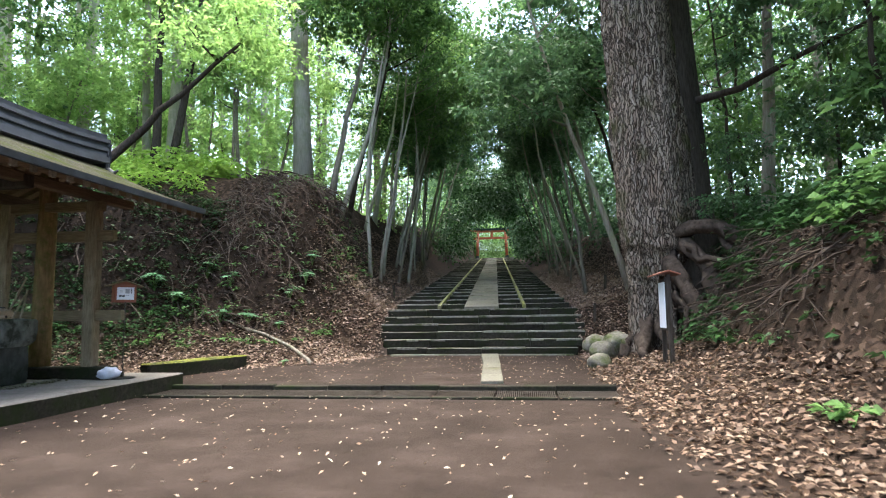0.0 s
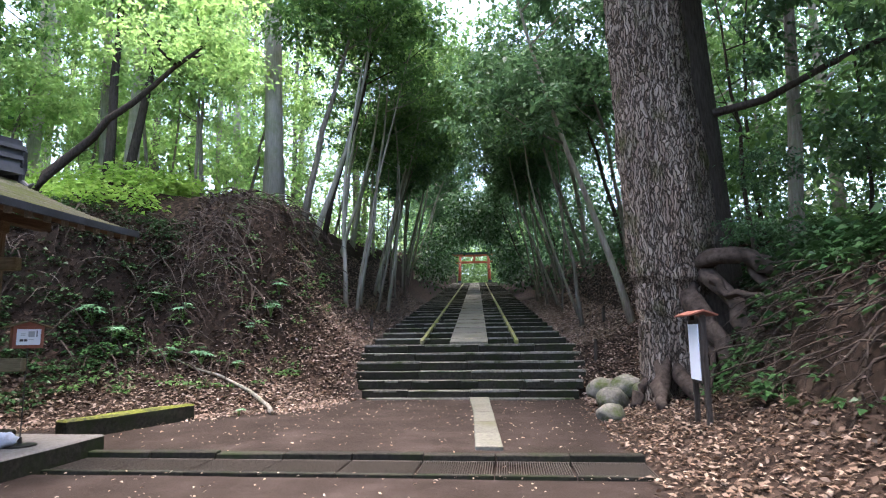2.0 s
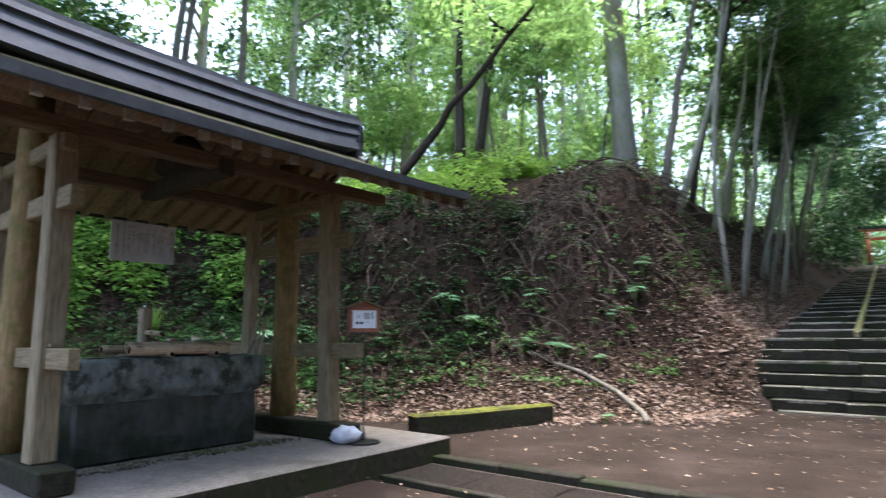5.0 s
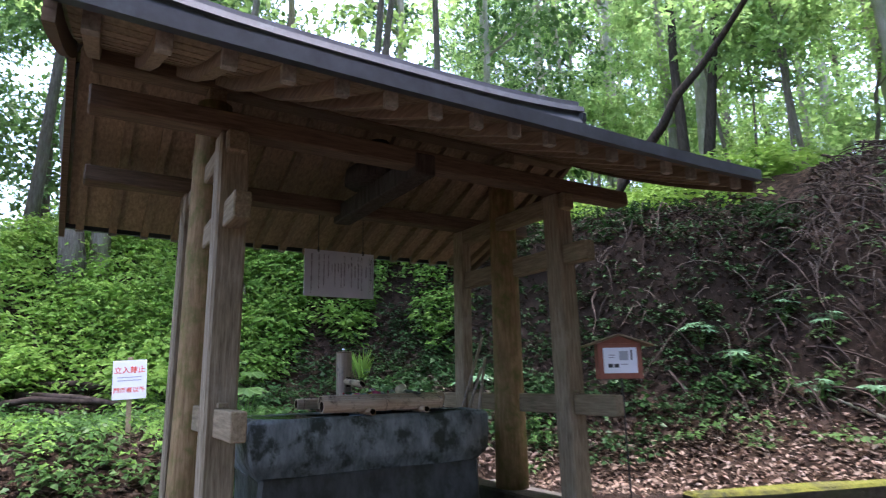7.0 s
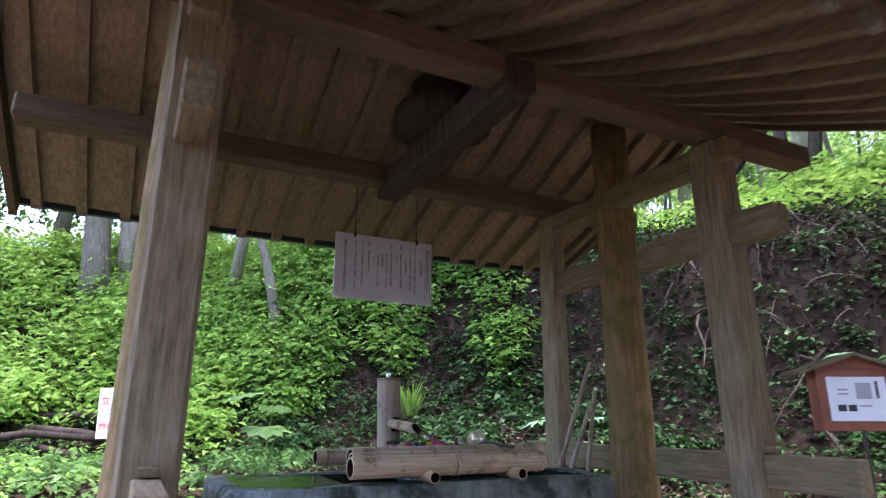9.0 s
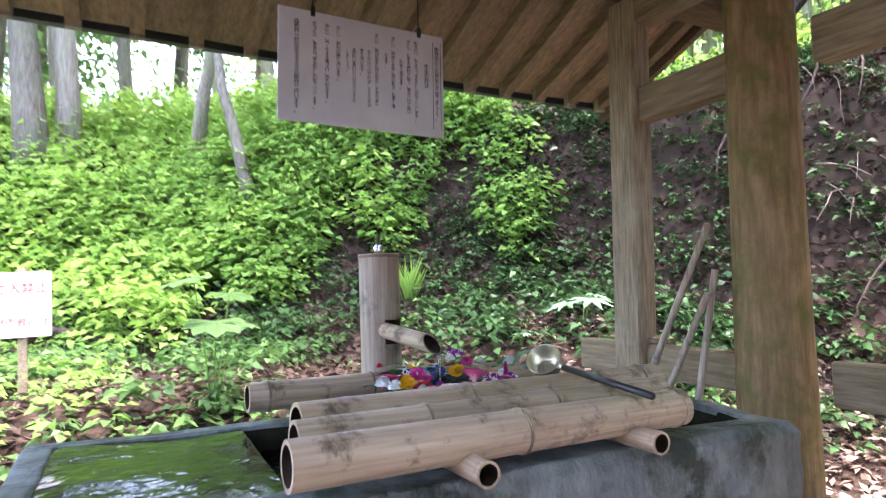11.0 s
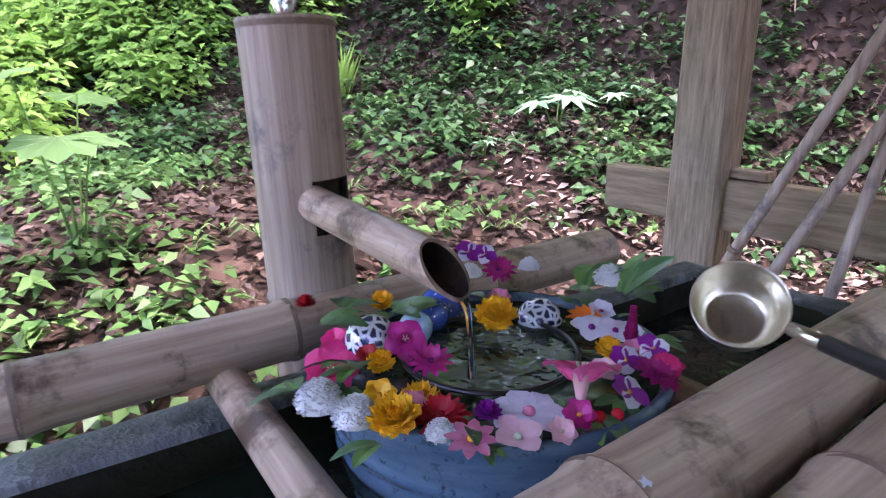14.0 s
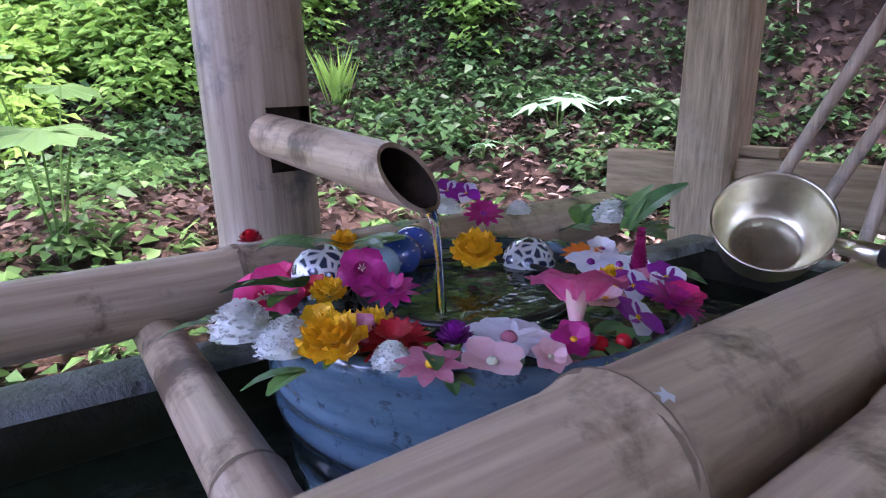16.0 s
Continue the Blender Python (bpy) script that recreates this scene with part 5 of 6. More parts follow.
zz = sorted([0.0, 0.3, 0.6, 0.9, 1.085, 1.092, 1.1, 1.16, 1.205, 1.22, 1.27, 1.292, 1.38, 1.45, H - 0.02, H])
hole_a = 0.5
ring = {}
for a, z in enumerate(zz):
    rr = R * (1.05 if abs(z - 1.092) < 0.004 else 1.015 if z == H else 1.0)
    for k in range(SEG):
        t = 2 * math.pi * k / SEG
        ring[a, k] = bm.verts.new((rr * math.cos(t), rr * math.sin(t), z))
for a in range(len(zz) - 1):
    for k in range(SEG):
        t = (2 * math.pi * (k + 0.5) / SEG + math.pi) % (2 * math.pi) - math.pi
        if 1.205 < (zz[a] + zz[a + 1]) / 2 < 1.292 and abs(t - 0.42) < hole_a:
            continue
        bm.faces.new((ring[a, k], ring[a, (k + 1) % SEG], ring[a + 1, (k + 1) % SEG], ring[a + 1, k]))
part("culm", bm, BAMBOO_Z, wp, "", True)
part("bore", tube([(0, 0, 0.0), (0, 0, H - 0.012)], R * 0.82, 28), BAMBOO_IN, wp)
part("joint", tube([(0, 0, 1.084), (0, 0, 1.094)], [R * 1.03, R * 1.065], 40, None, False), NODE, wp, "", True)
part("top_rim", lathe([(R * 0.82, H - 0.012), (R * 1.0, H), (R * 1.02, H - 0.008), (R * 1.005, H - 0.014)], 40), NODE, wp, "dark weathered rim", True)
bm = lathe([(0.001, 0), (0.02, 0), (0.014, 0.02), (0.022, 0.035), (0.01, 0.05), (0.006, 0.085), (0.001, 0.09)], 14, None, (0, 0, H - 0.012))
box(-0.03, 0.03, -0.006, 0.006, H + 0.02, H + 0.034, 0.003, bm)
part("tap", bm, plain("chrome", (0.75, 0.78, 0.85), 0.2, 1.0), wp, "small chrome tap", True)
sp = thing("bamboo_spout", "slanting bamboo spout cut at an angle", "spout", (-8.115, 8.407, 1.509))
tip = Vector((-7.742, 8.432, 1.479)) - Vector(sp.location)
d = tip.normalized()
sv = d.cross(Vector((0, 0, 1))).normalized()
uv = sv.cross(d)
outer, inner = bmesh.new(), bmesh.new()
for target, rr in ((outer, 0.0285), (inner, 0.0235)):
    prev = None
    for q2 in (0.0, 0.5, 1.0):
        cur = []
        for k in range(28):
            t = 2 * math.pi * k / 28
            o = sv * math.cos(t) * rr + uv * math.sin(t) * rr
            slant = d * (-0.034 * math.sin(t)) if q2 == 1.0 else Vector()
            cur.append(target.verts.new(tip * q2 + o + slant))
        if prev:
            for k in range(28):
                target.faces.new((prev[k], prev[(k + 1) % 28], cur[(k + 1) % 28], cur[k]))
        prev = cur
    if target is outer:
        lip = [v.co.copy() for v in prev]
    else:
        lip2 = [v.co.copy() for v in prev]
part("culm", outer, BAMBOO_X, sp, "", True)
part("bore", inner, BAMBOO_IN, sp, "", True)
bm = bmesh.new()
a, b = [bm.verts.new(c) for c in lip], [bm.verts.new(c) for c in lip2]
for k in range(28):
    bm.faces.new((a[k], a[(k + 1) % 28], b[(k + 1) % 28], b[k]))
part("cut_lip", bm, NODE, sp)
bm = tube([(-7.712, 8.434, 1.455), (-7.703, 8.435, 1.44), (-7.698, 8.436, 1.405), (-7.696, 8.436, 1.357)], [0.006, 0.0045, 0.0032, 0.0042], 12, None, True, 0.4, 2)
tagged(part("water_stream", bm, STREAM, None, "", True), "thin clear stream of water falling into the bowl", "water")

# ---- blue bowl ----
BC = Vector((-7.7345, 8.506, 1.03))
bowl = thing("glazed_bowl", "large blue glazed ribbed stoneware bowl full of water", "bowl", BC)
prof = [(0.001, 0.0), (0.10, 0.0), (0.125, 0.02)]
for i in range(97):
    t = i / 96
    r = 0.125 + (0.215 - 0.125) * math.sin(t * math.pi / 2) ** 0.8 + 0.0022 * math.sin(t * 62) * (t < 0.87)
    prof.append((r, 0.02 + 0.30 * t))
prof += [(0.2145, 0.328), (0.210, 0.334), (0.203, 0.333), (0.198, 0.325), (0.19, 0.27), (0.15, 0.2), (0.001, 0.18)]
part("body", lathe(prof, 72), GLAZE, bowl, "", True)
bm = bmesh.new()
bmesh.ops.create_circle(bm, cap_ends=True, segments=64, radius=0.197)
bmesh.ops.translate(bm, verts=bm.verts[:], vec=(0, 0, 0.322))
part("water_surface", bm, BOWL_WATER, bowl, "clear rippling water")
hoop = lathe([(0.112 + 0.0035 * math.cos(t), 0.0035 * math.sin(t)) for t in [2 * math.pi * k / 8 for k in range(9)]], 48, None, (-7.745, 8.50, 1.357))
tagged(part("wire_ring", hoop, plain("dark_wire", (0.05, 0.05, 0.05), 0.3, 0.8), None, "", True), "dark thin ring floating in the bowl", "ring")

# ---- ladle ----
lad = thing("ladle", "pale metal ladle with black handle resting on the bamboo", "ladle", (-7.545, 8.715, 1.432))
lad.scale = (1.06,) * 3
axis = Vector((0.42, -0.62, 0.66)).normalized()
TL = axis.to_track_quat("Z", "X").to_matrix().to_4x4()
cup = lathe([(0.001, -0.05), (0.03, -0.05), (0.044, -0.034), (0.05, 0.0), (0.0518, 0.0025), (0.0515, 0.0048), (0.0495, 0.0035), (0.048, -0.004), (0.0455, -0.022), (0.040, -0.036), (0.033, -0.0425), (0.030, -0.0445), (0.0285, -0.0440), (0.018, -0.0452), (0.001, -0.0455)], 48)
part("cup", cup, TIN, lad, "", True).matrix_local = TL
h0 = Vector((-7.492, 8.722, 1.420)) - Vector(lad.location)
h1 = Vector((-7.07, 8.64, 1.405)) - Vector(lad.location)
part("ferrule", tube([h0, h0.lerp(h1, 0.09)], [0.0075, 0.009], 14), TIN, lad, "", True)
part("handle", tube([h0.lerp(h1, 0.085), h0.lerp(h1, 0.5), h1], [0.0092, 0.0086, 0.0082], 12), BLACK, lad, "black stick handle", True)


# ---- leaf litter, undergrowth ----
def lay(n, x0, x1, y0, y1, keep):
    x, y = rng.uniform(x0, x1, n), rng.uniform(y0, y1, n)
    k = keep(x, y)
    x, y = x[k], y[k]
    return np.stack([x, y, height(x, y)], 1)


def stuff(name, V, F, mt, label, category):
    return tagged(new(name, leaf_mesh(name, V, F, mt)), label, category, kind="stuff")


def litter(P, size, tilt=0.35):
    L = size * rng.uniform(0.6, 1.35, len(P))
    return leaf_data(P + np.array([0, 0, 0.012]) + np.stack([0 * L, 0 * L, rng.uniform(0, 0.035, len(P))], 1), around(len(P), tilt), L, L * 0.24, 0.35, 0.05)


def clear_of_slab(x, y):
    return ~((x > -9.3) & (x < -5.6) & (y > 4.9) & (y < 11.0))


P = np.concatenate([
    lay(66000, 1.5, 8.5, -4, 20, lambda x, y: (x - toe_east(y) + rng.normal(0, 0.25, len(x)) > -0.05) & ((x - toe_east(y) < 1.6 + rng.normal(0, 0.25, len(x))) | (y > 15)) & (rng.random(len(x)) < np.exp(-np.maximum(y - 3, 0) / 22))),
])
stuff("leaf_litter", *litter(P, 0.086), LITTER, "thick layer of dry brown fallen leaves", "leaf litter")
P = np.concatenate([
    lay(40000, 0.2, 6.0, 16, 38, lambda x, y: (x - toe_east(y) > -0.15) & (x - toe_east(y) < 3.4)),
    lay(30000, -12, -3.4, 11.2, 20, lambda x, y: (bank_side(x, y) + rng.normal(0, 0.3, len(x)) > -0.35) & (bank_side(x, y) < np.where(x < -8.5, 1.0, 1.9) + rng.normal(0, 0.3, len(x)))),
    lay(26000, -8, -3.0, 17.5, 38, lambda x, y: (bank_side(x, y) > -0.2) & (bank_side(x, y) < 2.0)),
])
stuff("pale_leaf_litter", *litter(P, 0.095), PALE_LITTER, "pale dry leaves heaped on the banks by the stairs", "leaf litter")
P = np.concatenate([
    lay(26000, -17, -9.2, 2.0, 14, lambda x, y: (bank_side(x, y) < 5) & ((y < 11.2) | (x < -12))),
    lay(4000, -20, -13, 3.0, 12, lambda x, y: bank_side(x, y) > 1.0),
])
stuff("shaded_leaf_litter", *litter(P, 0.095, 0.45), SLOPE_LITTER, "damp dark brown leaf litter on the western slope", "leaf litter")
P = lay(2300, -6.5, 2.2, -7, 17.2, lambda x, y: clear_of_slab(x, y) & (x < toe_east(y)))
stuff("fallen_leaves", *litter(P, 0.048, 0.25), FALLEN, "pale dead leaves scattered over the earth court", "fallen leaves")


def plants(base, hlo, hhi, per, leaf, reach=0.16):
    """Leafy stems: leaves in loose tiers round each stem."""
    n = len(base)
    h = rng.uniform(hlo, hhi, n)
    k = np.repeat(np.arange(n), per)
    f = rng.uniform(0.35, 1.0, len(k)) ** 0.7
    d = around(len(k), 0.12)
    lean = rng.normal(0, 0.18, (n, 2))
    P = base[k] + np.stack([lean[k, 0] * h[k] * f, lean[k, 1] * h[k] * f, h[k] * f], 1) + d * reach * rng.uniform(0.1, 1.0, (len(k), 1))
    L = leaf * rng.uniform(0.55, 1.25, len(k))
    return leaf_data(P, d, L, L * 0.33, 0.22, 0.28, fine=False)


def stems(name, base, h, label):
    V = []
    for dx, dy in ((0.004, 0), (-0.002, 0.0035), (-0.002, -0.0035)):
        V += [base + np.array([dx, dy, -0.02]), base + np.array([dx * 0.5, dy * 0.5, 0]) + h[:, None] * np.array([0.05, 0.02, 1.0])]
    n = len(base)
    V = np.concatenate(V)
    F = np.concatenate([np.stack([np.arange(n) + a * n, np.arange(n) + b * n, np.arange(n) + (b + 1) * n, np.arange(n) + (a + 1) * n], 1) for a, b in ((0, 2), (2, 4), (4, 0))])
    return stuff(name, V, F, MID, label, "stems")


west = lambda x, y: bank_side(x, y)
up_slope = lay(6500, -22, -10.5, 1.5, 14.2, lambda x, y: (west(x, y) > np.where(y < 8.2, 0.5, 2.2) + 0.5 * np.sin(x * 1.1 + y)) & (west(x, y) < 8) & (y < 12.8) & ((y < 9.2) | (west(x, y) > 3.2)))
stuff("undergrowth", *plants(up_slope, 0.2, 1.05, 15, 0.15, 0.26), FRESH, "bright green leafy undergrowth on the western slope", "undergrowth")
stems("undergrowth_stems", up_slope, rng.uniform(0.15, 0.7, len(up_slope)), "thin green stems in the undergrowth")
low = lay(2300, -15.5, -9.3, 2.0, 13.5, lambda x, y: (west(x, y) < 1.9) & (np.sin(x * 2.3) + np.cos(y * 2.9 + x) + rng.normal(0, 0.5, len(x)) > -0.1 + 1.1 * smooth(8.8, 9.8, y)))
stuff("low_plants", *plants(low, 0.05, 0.32, 11, 0.105, 0.13), HERB, "low green herbs among the dead leaves", "undergrowth")
fresh_low = lay(420, -15, -10.6, 2.0, 7.6, lambda x, y: west(x, y) < 1.0)
stuff("low_sprouts", *plants(fresh_low, 0.05, 0.3, 9, 0.09, 0.1), LUSH, "fresh green sprouts among the dead leaves", "undergrowth")
mid_slope = lay(950, -16, -10.2, 8.0, 13.5, lambda x, y: (west(x, y) > -0.2) & (west(x, y) < 2.6) & (np.sin(x * 2.9 + y) + rng.normal(0, 0.7, len(x)) > -0.2))
upper = lay(3000, -18, -10.2, 7.8, 13.0, lambda x, y: (west(x, y) > 1.5 + 0.4 * np.sin(x * 2 + y * 3) + 1.0 * smooth(9.6, 10.6, y)) & (west(x, y) < 5.2))
stuff("slope_bushes", *plants(upper, 0.15, 0.75, 15, 0.14, 0.24), LUSH, "leafy green bushes covering the upper slope", "undergrowth")
bright = lay(3000, -18, -10.8, 6.5, 11.2, lambda x, y: (west(x, y) > 1.6 + 0.9 * smooth(9, 11, y) + 0.4 * np.sin(x * 2.2 + y)) & (west(x, y) < 5.5))
stuff("lush_bushes", *plants(bright[1::2], 0.2, 0.8, 14, 0.15, 0.28), LUSH, "green bushes between the brighter ones", "undergrowth")
stuff("bright_bushes", *plants(bright[::2], 0.3, 0.95, 14, 0.16, 0.26), FRESH, "bright fresh bushes standing out of the slope", "undergrowth")
# Plants low on the slope get the dark leaf colour to carry its shade.
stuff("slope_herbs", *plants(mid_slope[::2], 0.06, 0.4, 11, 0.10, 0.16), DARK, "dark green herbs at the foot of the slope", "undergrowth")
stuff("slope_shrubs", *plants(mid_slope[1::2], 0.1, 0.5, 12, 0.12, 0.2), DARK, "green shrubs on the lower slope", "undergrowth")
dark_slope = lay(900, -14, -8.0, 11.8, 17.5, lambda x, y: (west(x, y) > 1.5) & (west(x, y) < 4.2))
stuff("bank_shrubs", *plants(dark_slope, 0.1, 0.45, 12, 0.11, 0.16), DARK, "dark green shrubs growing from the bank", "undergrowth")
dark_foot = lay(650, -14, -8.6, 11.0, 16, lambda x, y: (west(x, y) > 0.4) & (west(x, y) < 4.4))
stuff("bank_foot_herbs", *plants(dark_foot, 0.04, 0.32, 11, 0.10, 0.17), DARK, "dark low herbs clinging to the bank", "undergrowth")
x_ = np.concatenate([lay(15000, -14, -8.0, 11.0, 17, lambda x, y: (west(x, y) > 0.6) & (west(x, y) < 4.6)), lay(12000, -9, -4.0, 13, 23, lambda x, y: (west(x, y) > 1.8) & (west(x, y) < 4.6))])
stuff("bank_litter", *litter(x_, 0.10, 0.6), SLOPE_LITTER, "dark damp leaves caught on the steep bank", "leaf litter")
face = lay(520, -8.5, -3.6, 13.8, 24, lambda x, y: (west(x, y) > 0.9) & (west(x, y) < 3.2) & (rng.random(len(x)) < 0.75))
stuff("bank_herbs", *plants(face, 0.06, 0.35, 12, 0.11, 0.15), MID, "scattered green herbs on the leafy bank", "undergrowth")
crest = lay(3800, -24, -5.0, 15, 30, lambda x, y: (west(x, y) > 5.0 + 0.4 * np.sin(x * 2 + y)) & (west(x, y) < 13))
stuff("crest_ferns", *plants(crest, 0.2, 0.9, 13, 0.19, 0.34), FRESH, "bright green ferns along the bank top", "undergrowth")
east_up = lay(2600, 3.4, 14, 6, 30, lambda x, y: x - toe_east(y) > 2.75)
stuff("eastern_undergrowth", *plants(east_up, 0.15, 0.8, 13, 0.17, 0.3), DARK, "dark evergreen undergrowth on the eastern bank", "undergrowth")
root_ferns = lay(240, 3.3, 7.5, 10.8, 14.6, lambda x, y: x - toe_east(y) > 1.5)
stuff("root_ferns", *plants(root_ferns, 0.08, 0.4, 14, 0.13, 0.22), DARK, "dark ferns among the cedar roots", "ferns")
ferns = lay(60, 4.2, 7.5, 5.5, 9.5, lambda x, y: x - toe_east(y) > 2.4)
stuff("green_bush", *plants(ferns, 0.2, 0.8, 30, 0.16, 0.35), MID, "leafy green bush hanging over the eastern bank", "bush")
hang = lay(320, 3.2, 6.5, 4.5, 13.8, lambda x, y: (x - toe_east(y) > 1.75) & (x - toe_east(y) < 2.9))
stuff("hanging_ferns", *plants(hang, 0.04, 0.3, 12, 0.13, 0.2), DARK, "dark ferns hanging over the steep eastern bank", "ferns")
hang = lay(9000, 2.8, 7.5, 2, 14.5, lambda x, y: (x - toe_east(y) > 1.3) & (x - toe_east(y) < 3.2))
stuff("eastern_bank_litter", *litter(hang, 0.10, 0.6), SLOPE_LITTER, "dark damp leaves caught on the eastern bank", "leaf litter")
sprig = np.array([(3.05, 6.35, on_ground(3.05, 6.35)), (2.95, 6.5, on_ground(2.95, 6.5))])
stuff("fern_tuft", *plants(sprig, 0.05, 0.14, 30, 0.13, 0.12), MID, "small fern tuft in the leaf litter", "fern")


def thicket(n, x0, x1, y0, y1, hi, leaf, mt, keep, name, label):
    """Woodland shrub layer: leaf clumps up to hi metres above the ground."""
    c = lay(n, x0, x1, y0, y1, keep)
    m = len(c)
    c[:, 2] += hi * rng.random(m) ** 1.3
    k = np.repeat(np.arange(m), 26)
    off = rng.normal(size=(len(k), 3)) * np.array([0.5, 0.5, 0.3])
    L = leaf * rng.uniform(0.6, 1.3, len(k))
    return stuff(name, *leaf_data(c[k] + off, unit(off) + np.array([0, 0, -0.1]), L, L * 0.32, 0.2, 0.25), mt, label, "thicket")


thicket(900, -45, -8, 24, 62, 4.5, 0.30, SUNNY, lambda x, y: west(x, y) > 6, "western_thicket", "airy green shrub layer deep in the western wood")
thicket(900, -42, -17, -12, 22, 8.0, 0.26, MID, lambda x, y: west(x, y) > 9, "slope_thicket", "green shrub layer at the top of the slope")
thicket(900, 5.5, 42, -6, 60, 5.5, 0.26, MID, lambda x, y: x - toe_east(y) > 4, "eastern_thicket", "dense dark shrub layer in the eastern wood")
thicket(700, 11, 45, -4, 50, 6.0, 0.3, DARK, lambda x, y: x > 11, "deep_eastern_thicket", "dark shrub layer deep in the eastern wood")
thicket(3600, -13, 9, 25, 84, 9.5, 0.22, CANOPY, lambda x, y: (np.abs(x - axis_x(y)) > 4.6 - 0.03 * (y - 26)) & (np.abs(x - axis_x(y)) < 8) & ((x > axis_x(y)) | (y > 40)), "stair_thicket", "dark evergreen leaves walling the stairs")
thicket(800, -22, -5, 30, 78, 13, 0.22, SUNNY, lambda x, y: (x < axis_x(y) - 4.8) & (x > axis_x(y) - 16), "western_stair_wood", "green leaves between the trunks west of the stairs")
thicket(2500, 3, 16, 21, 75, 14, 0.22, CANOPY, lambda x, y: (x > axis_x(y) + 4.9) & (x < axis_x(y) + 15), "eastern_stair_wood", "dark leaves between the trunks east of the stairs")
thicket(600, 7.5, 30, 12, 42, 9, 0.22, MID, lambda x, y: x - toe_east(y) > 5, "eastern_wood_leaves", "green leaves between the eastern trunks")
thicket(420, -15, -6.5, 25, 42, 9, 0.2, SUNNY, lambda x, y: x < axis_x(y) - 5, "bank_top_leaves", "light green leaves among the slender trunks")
# Unseen leaf mass added south of the court to cut the skylight.
thicket(700, -1, 40, -45, -12, 7, 0.6, DARK, lambda x, y: y < -10, "unseen_southern_thicket", "dense dark wood behind the court")
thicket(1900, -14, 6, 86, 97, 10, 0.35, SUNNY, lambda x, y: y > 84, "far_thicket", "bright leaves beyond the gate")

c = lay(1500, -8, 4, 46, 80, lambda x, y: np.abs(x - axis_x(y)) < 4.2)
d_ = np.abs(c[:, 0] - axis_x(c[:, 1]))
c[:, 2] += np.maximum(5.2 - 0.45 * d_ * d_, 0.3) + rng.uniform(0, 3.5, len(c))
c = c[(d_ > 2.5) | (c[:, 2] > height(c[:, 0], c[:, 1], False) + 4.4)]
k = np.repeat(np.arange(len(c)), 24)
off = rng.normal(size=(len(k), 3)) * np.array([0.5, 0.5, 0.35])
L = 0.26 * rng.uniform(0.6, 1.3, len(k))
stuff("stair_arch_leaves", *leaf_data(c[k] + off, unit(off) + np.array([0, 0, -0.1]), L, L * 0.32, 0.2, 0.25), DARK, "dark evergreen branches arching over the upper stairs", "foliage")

# ---- roots and dead brush hanging over the bank ----
bm = bmesh.new()
for i in range(1500):
    x, y = q.uniform(-11.5, -4.6), q.uniform(14.5, 22)
    d = float(bank_side(np.array([x]), np.array([y]))[0])
    if not 1.6 < d < 4.6 or (x < -8.6 and i % 4):
        continue
    z = on_ground(x, y)
    p = Vector((x, y, z + q.uniform(0.05, 0.3)))
    out = Vector((0.55, -0.8, 0)) if y < 18.5 else Vector((0.95, -0.2, 0))
    pts = [p]
    v = out * q.uniform(0.1, 0.5) + Vector((q.uniform(-0.5, 0.5), q.uniform(-0.4, 0.4), q.uniform(-0.4, 0.5)))
    for k in range(5):
        v += Vector((q.uniform(-0.3, 0.3), q.uniform(-0.3, 0.3), -0.2))
        pts.append(pts[-1] + v * 0.22)
    r = q.uniform(0.006, 0.026)
    tube(pts, [r, r, r * 0.8, r * 0.7, r * 0.5, r * 0.3], 4, bm, False)
tagged(part("hanging_roots", bm, ROOT, None), "tangle of dead roots and twigs over the bank edge", "roots", kind="stuff")
bm = bmesh.new()
for i in range(2700):
    x, y = q.uniform(-11.5, -4.4), q.uniform(14.8, 23)
    d = float(bank_side(np.array([x]), np.array([y]))[0])
    if not 2.7 < d < 4.5 or (x < -8.2 and i % 3):
        continue
    p = Vector((x, y, on_ground(x, y) + q.uniform(-0.05, 0.25)))
    out = Vector((0.5, -0.85, 0)) if y < 18.5 else Vector((0.9, -0.4, 0))
    v = out * q.uniform(0.2, 1.0) + Vector((q.uniform(-0.7, 0.7), q.uniform(-0.5, 0.5), q.uniform(-0.2, 0.5)))
    pts, r, step = [p], q.uniform(0.004, 0.013), q.uniform(0.10, 0.24)
    for k in range(4):
        v += Vector((q.uniform(-0.35, 0.35), q.uniform(-0.35, 0.35), q.uniform(-0.5, -0.05)))
        pts.append(pts[-1] + v * step)
    tube(pts, [r, r, r * 0.8, r * 0.6, r * 0.3], 4, bm, False)
tagged(part("dead_twigs", bm, TWIG, None), "tangle of dry twigs hanging over the bank edge", "twigs", kind="stuff")
bm = bmesh.new()
for i in range(260):
    y = q.uniform(8.5, 13.6)
    x = float(toe_east(np.array(y))) + q.uniform(1.9, 2.9)
    p = Vector((x, y, on_ground(x, y) + q.uniform(0.0, 0.12)))
    v, pts, r = Vector((q.uniform(-0.9, -0.1), q.uniform(-0.6, 0.3), 0.1)), [p], q.uniform(0.005, 0.018)
    for k in range(4):
        v += Vector((q.uniform(-0.6, 0.6), q.uniform(-0.6, 0.6), q.uniform(-0.5, 0.0)))
        pts.append(pts[-1] + v * 0.16)
    tube(pts, [r, r, r * 0.8, r * 0.6, r * 0.3], 4, bm, False)
tagged(part("bank_roots", bm, ROOT, None), "fine dark roots hanging down the eastern bank", "roots", kind="stuff")
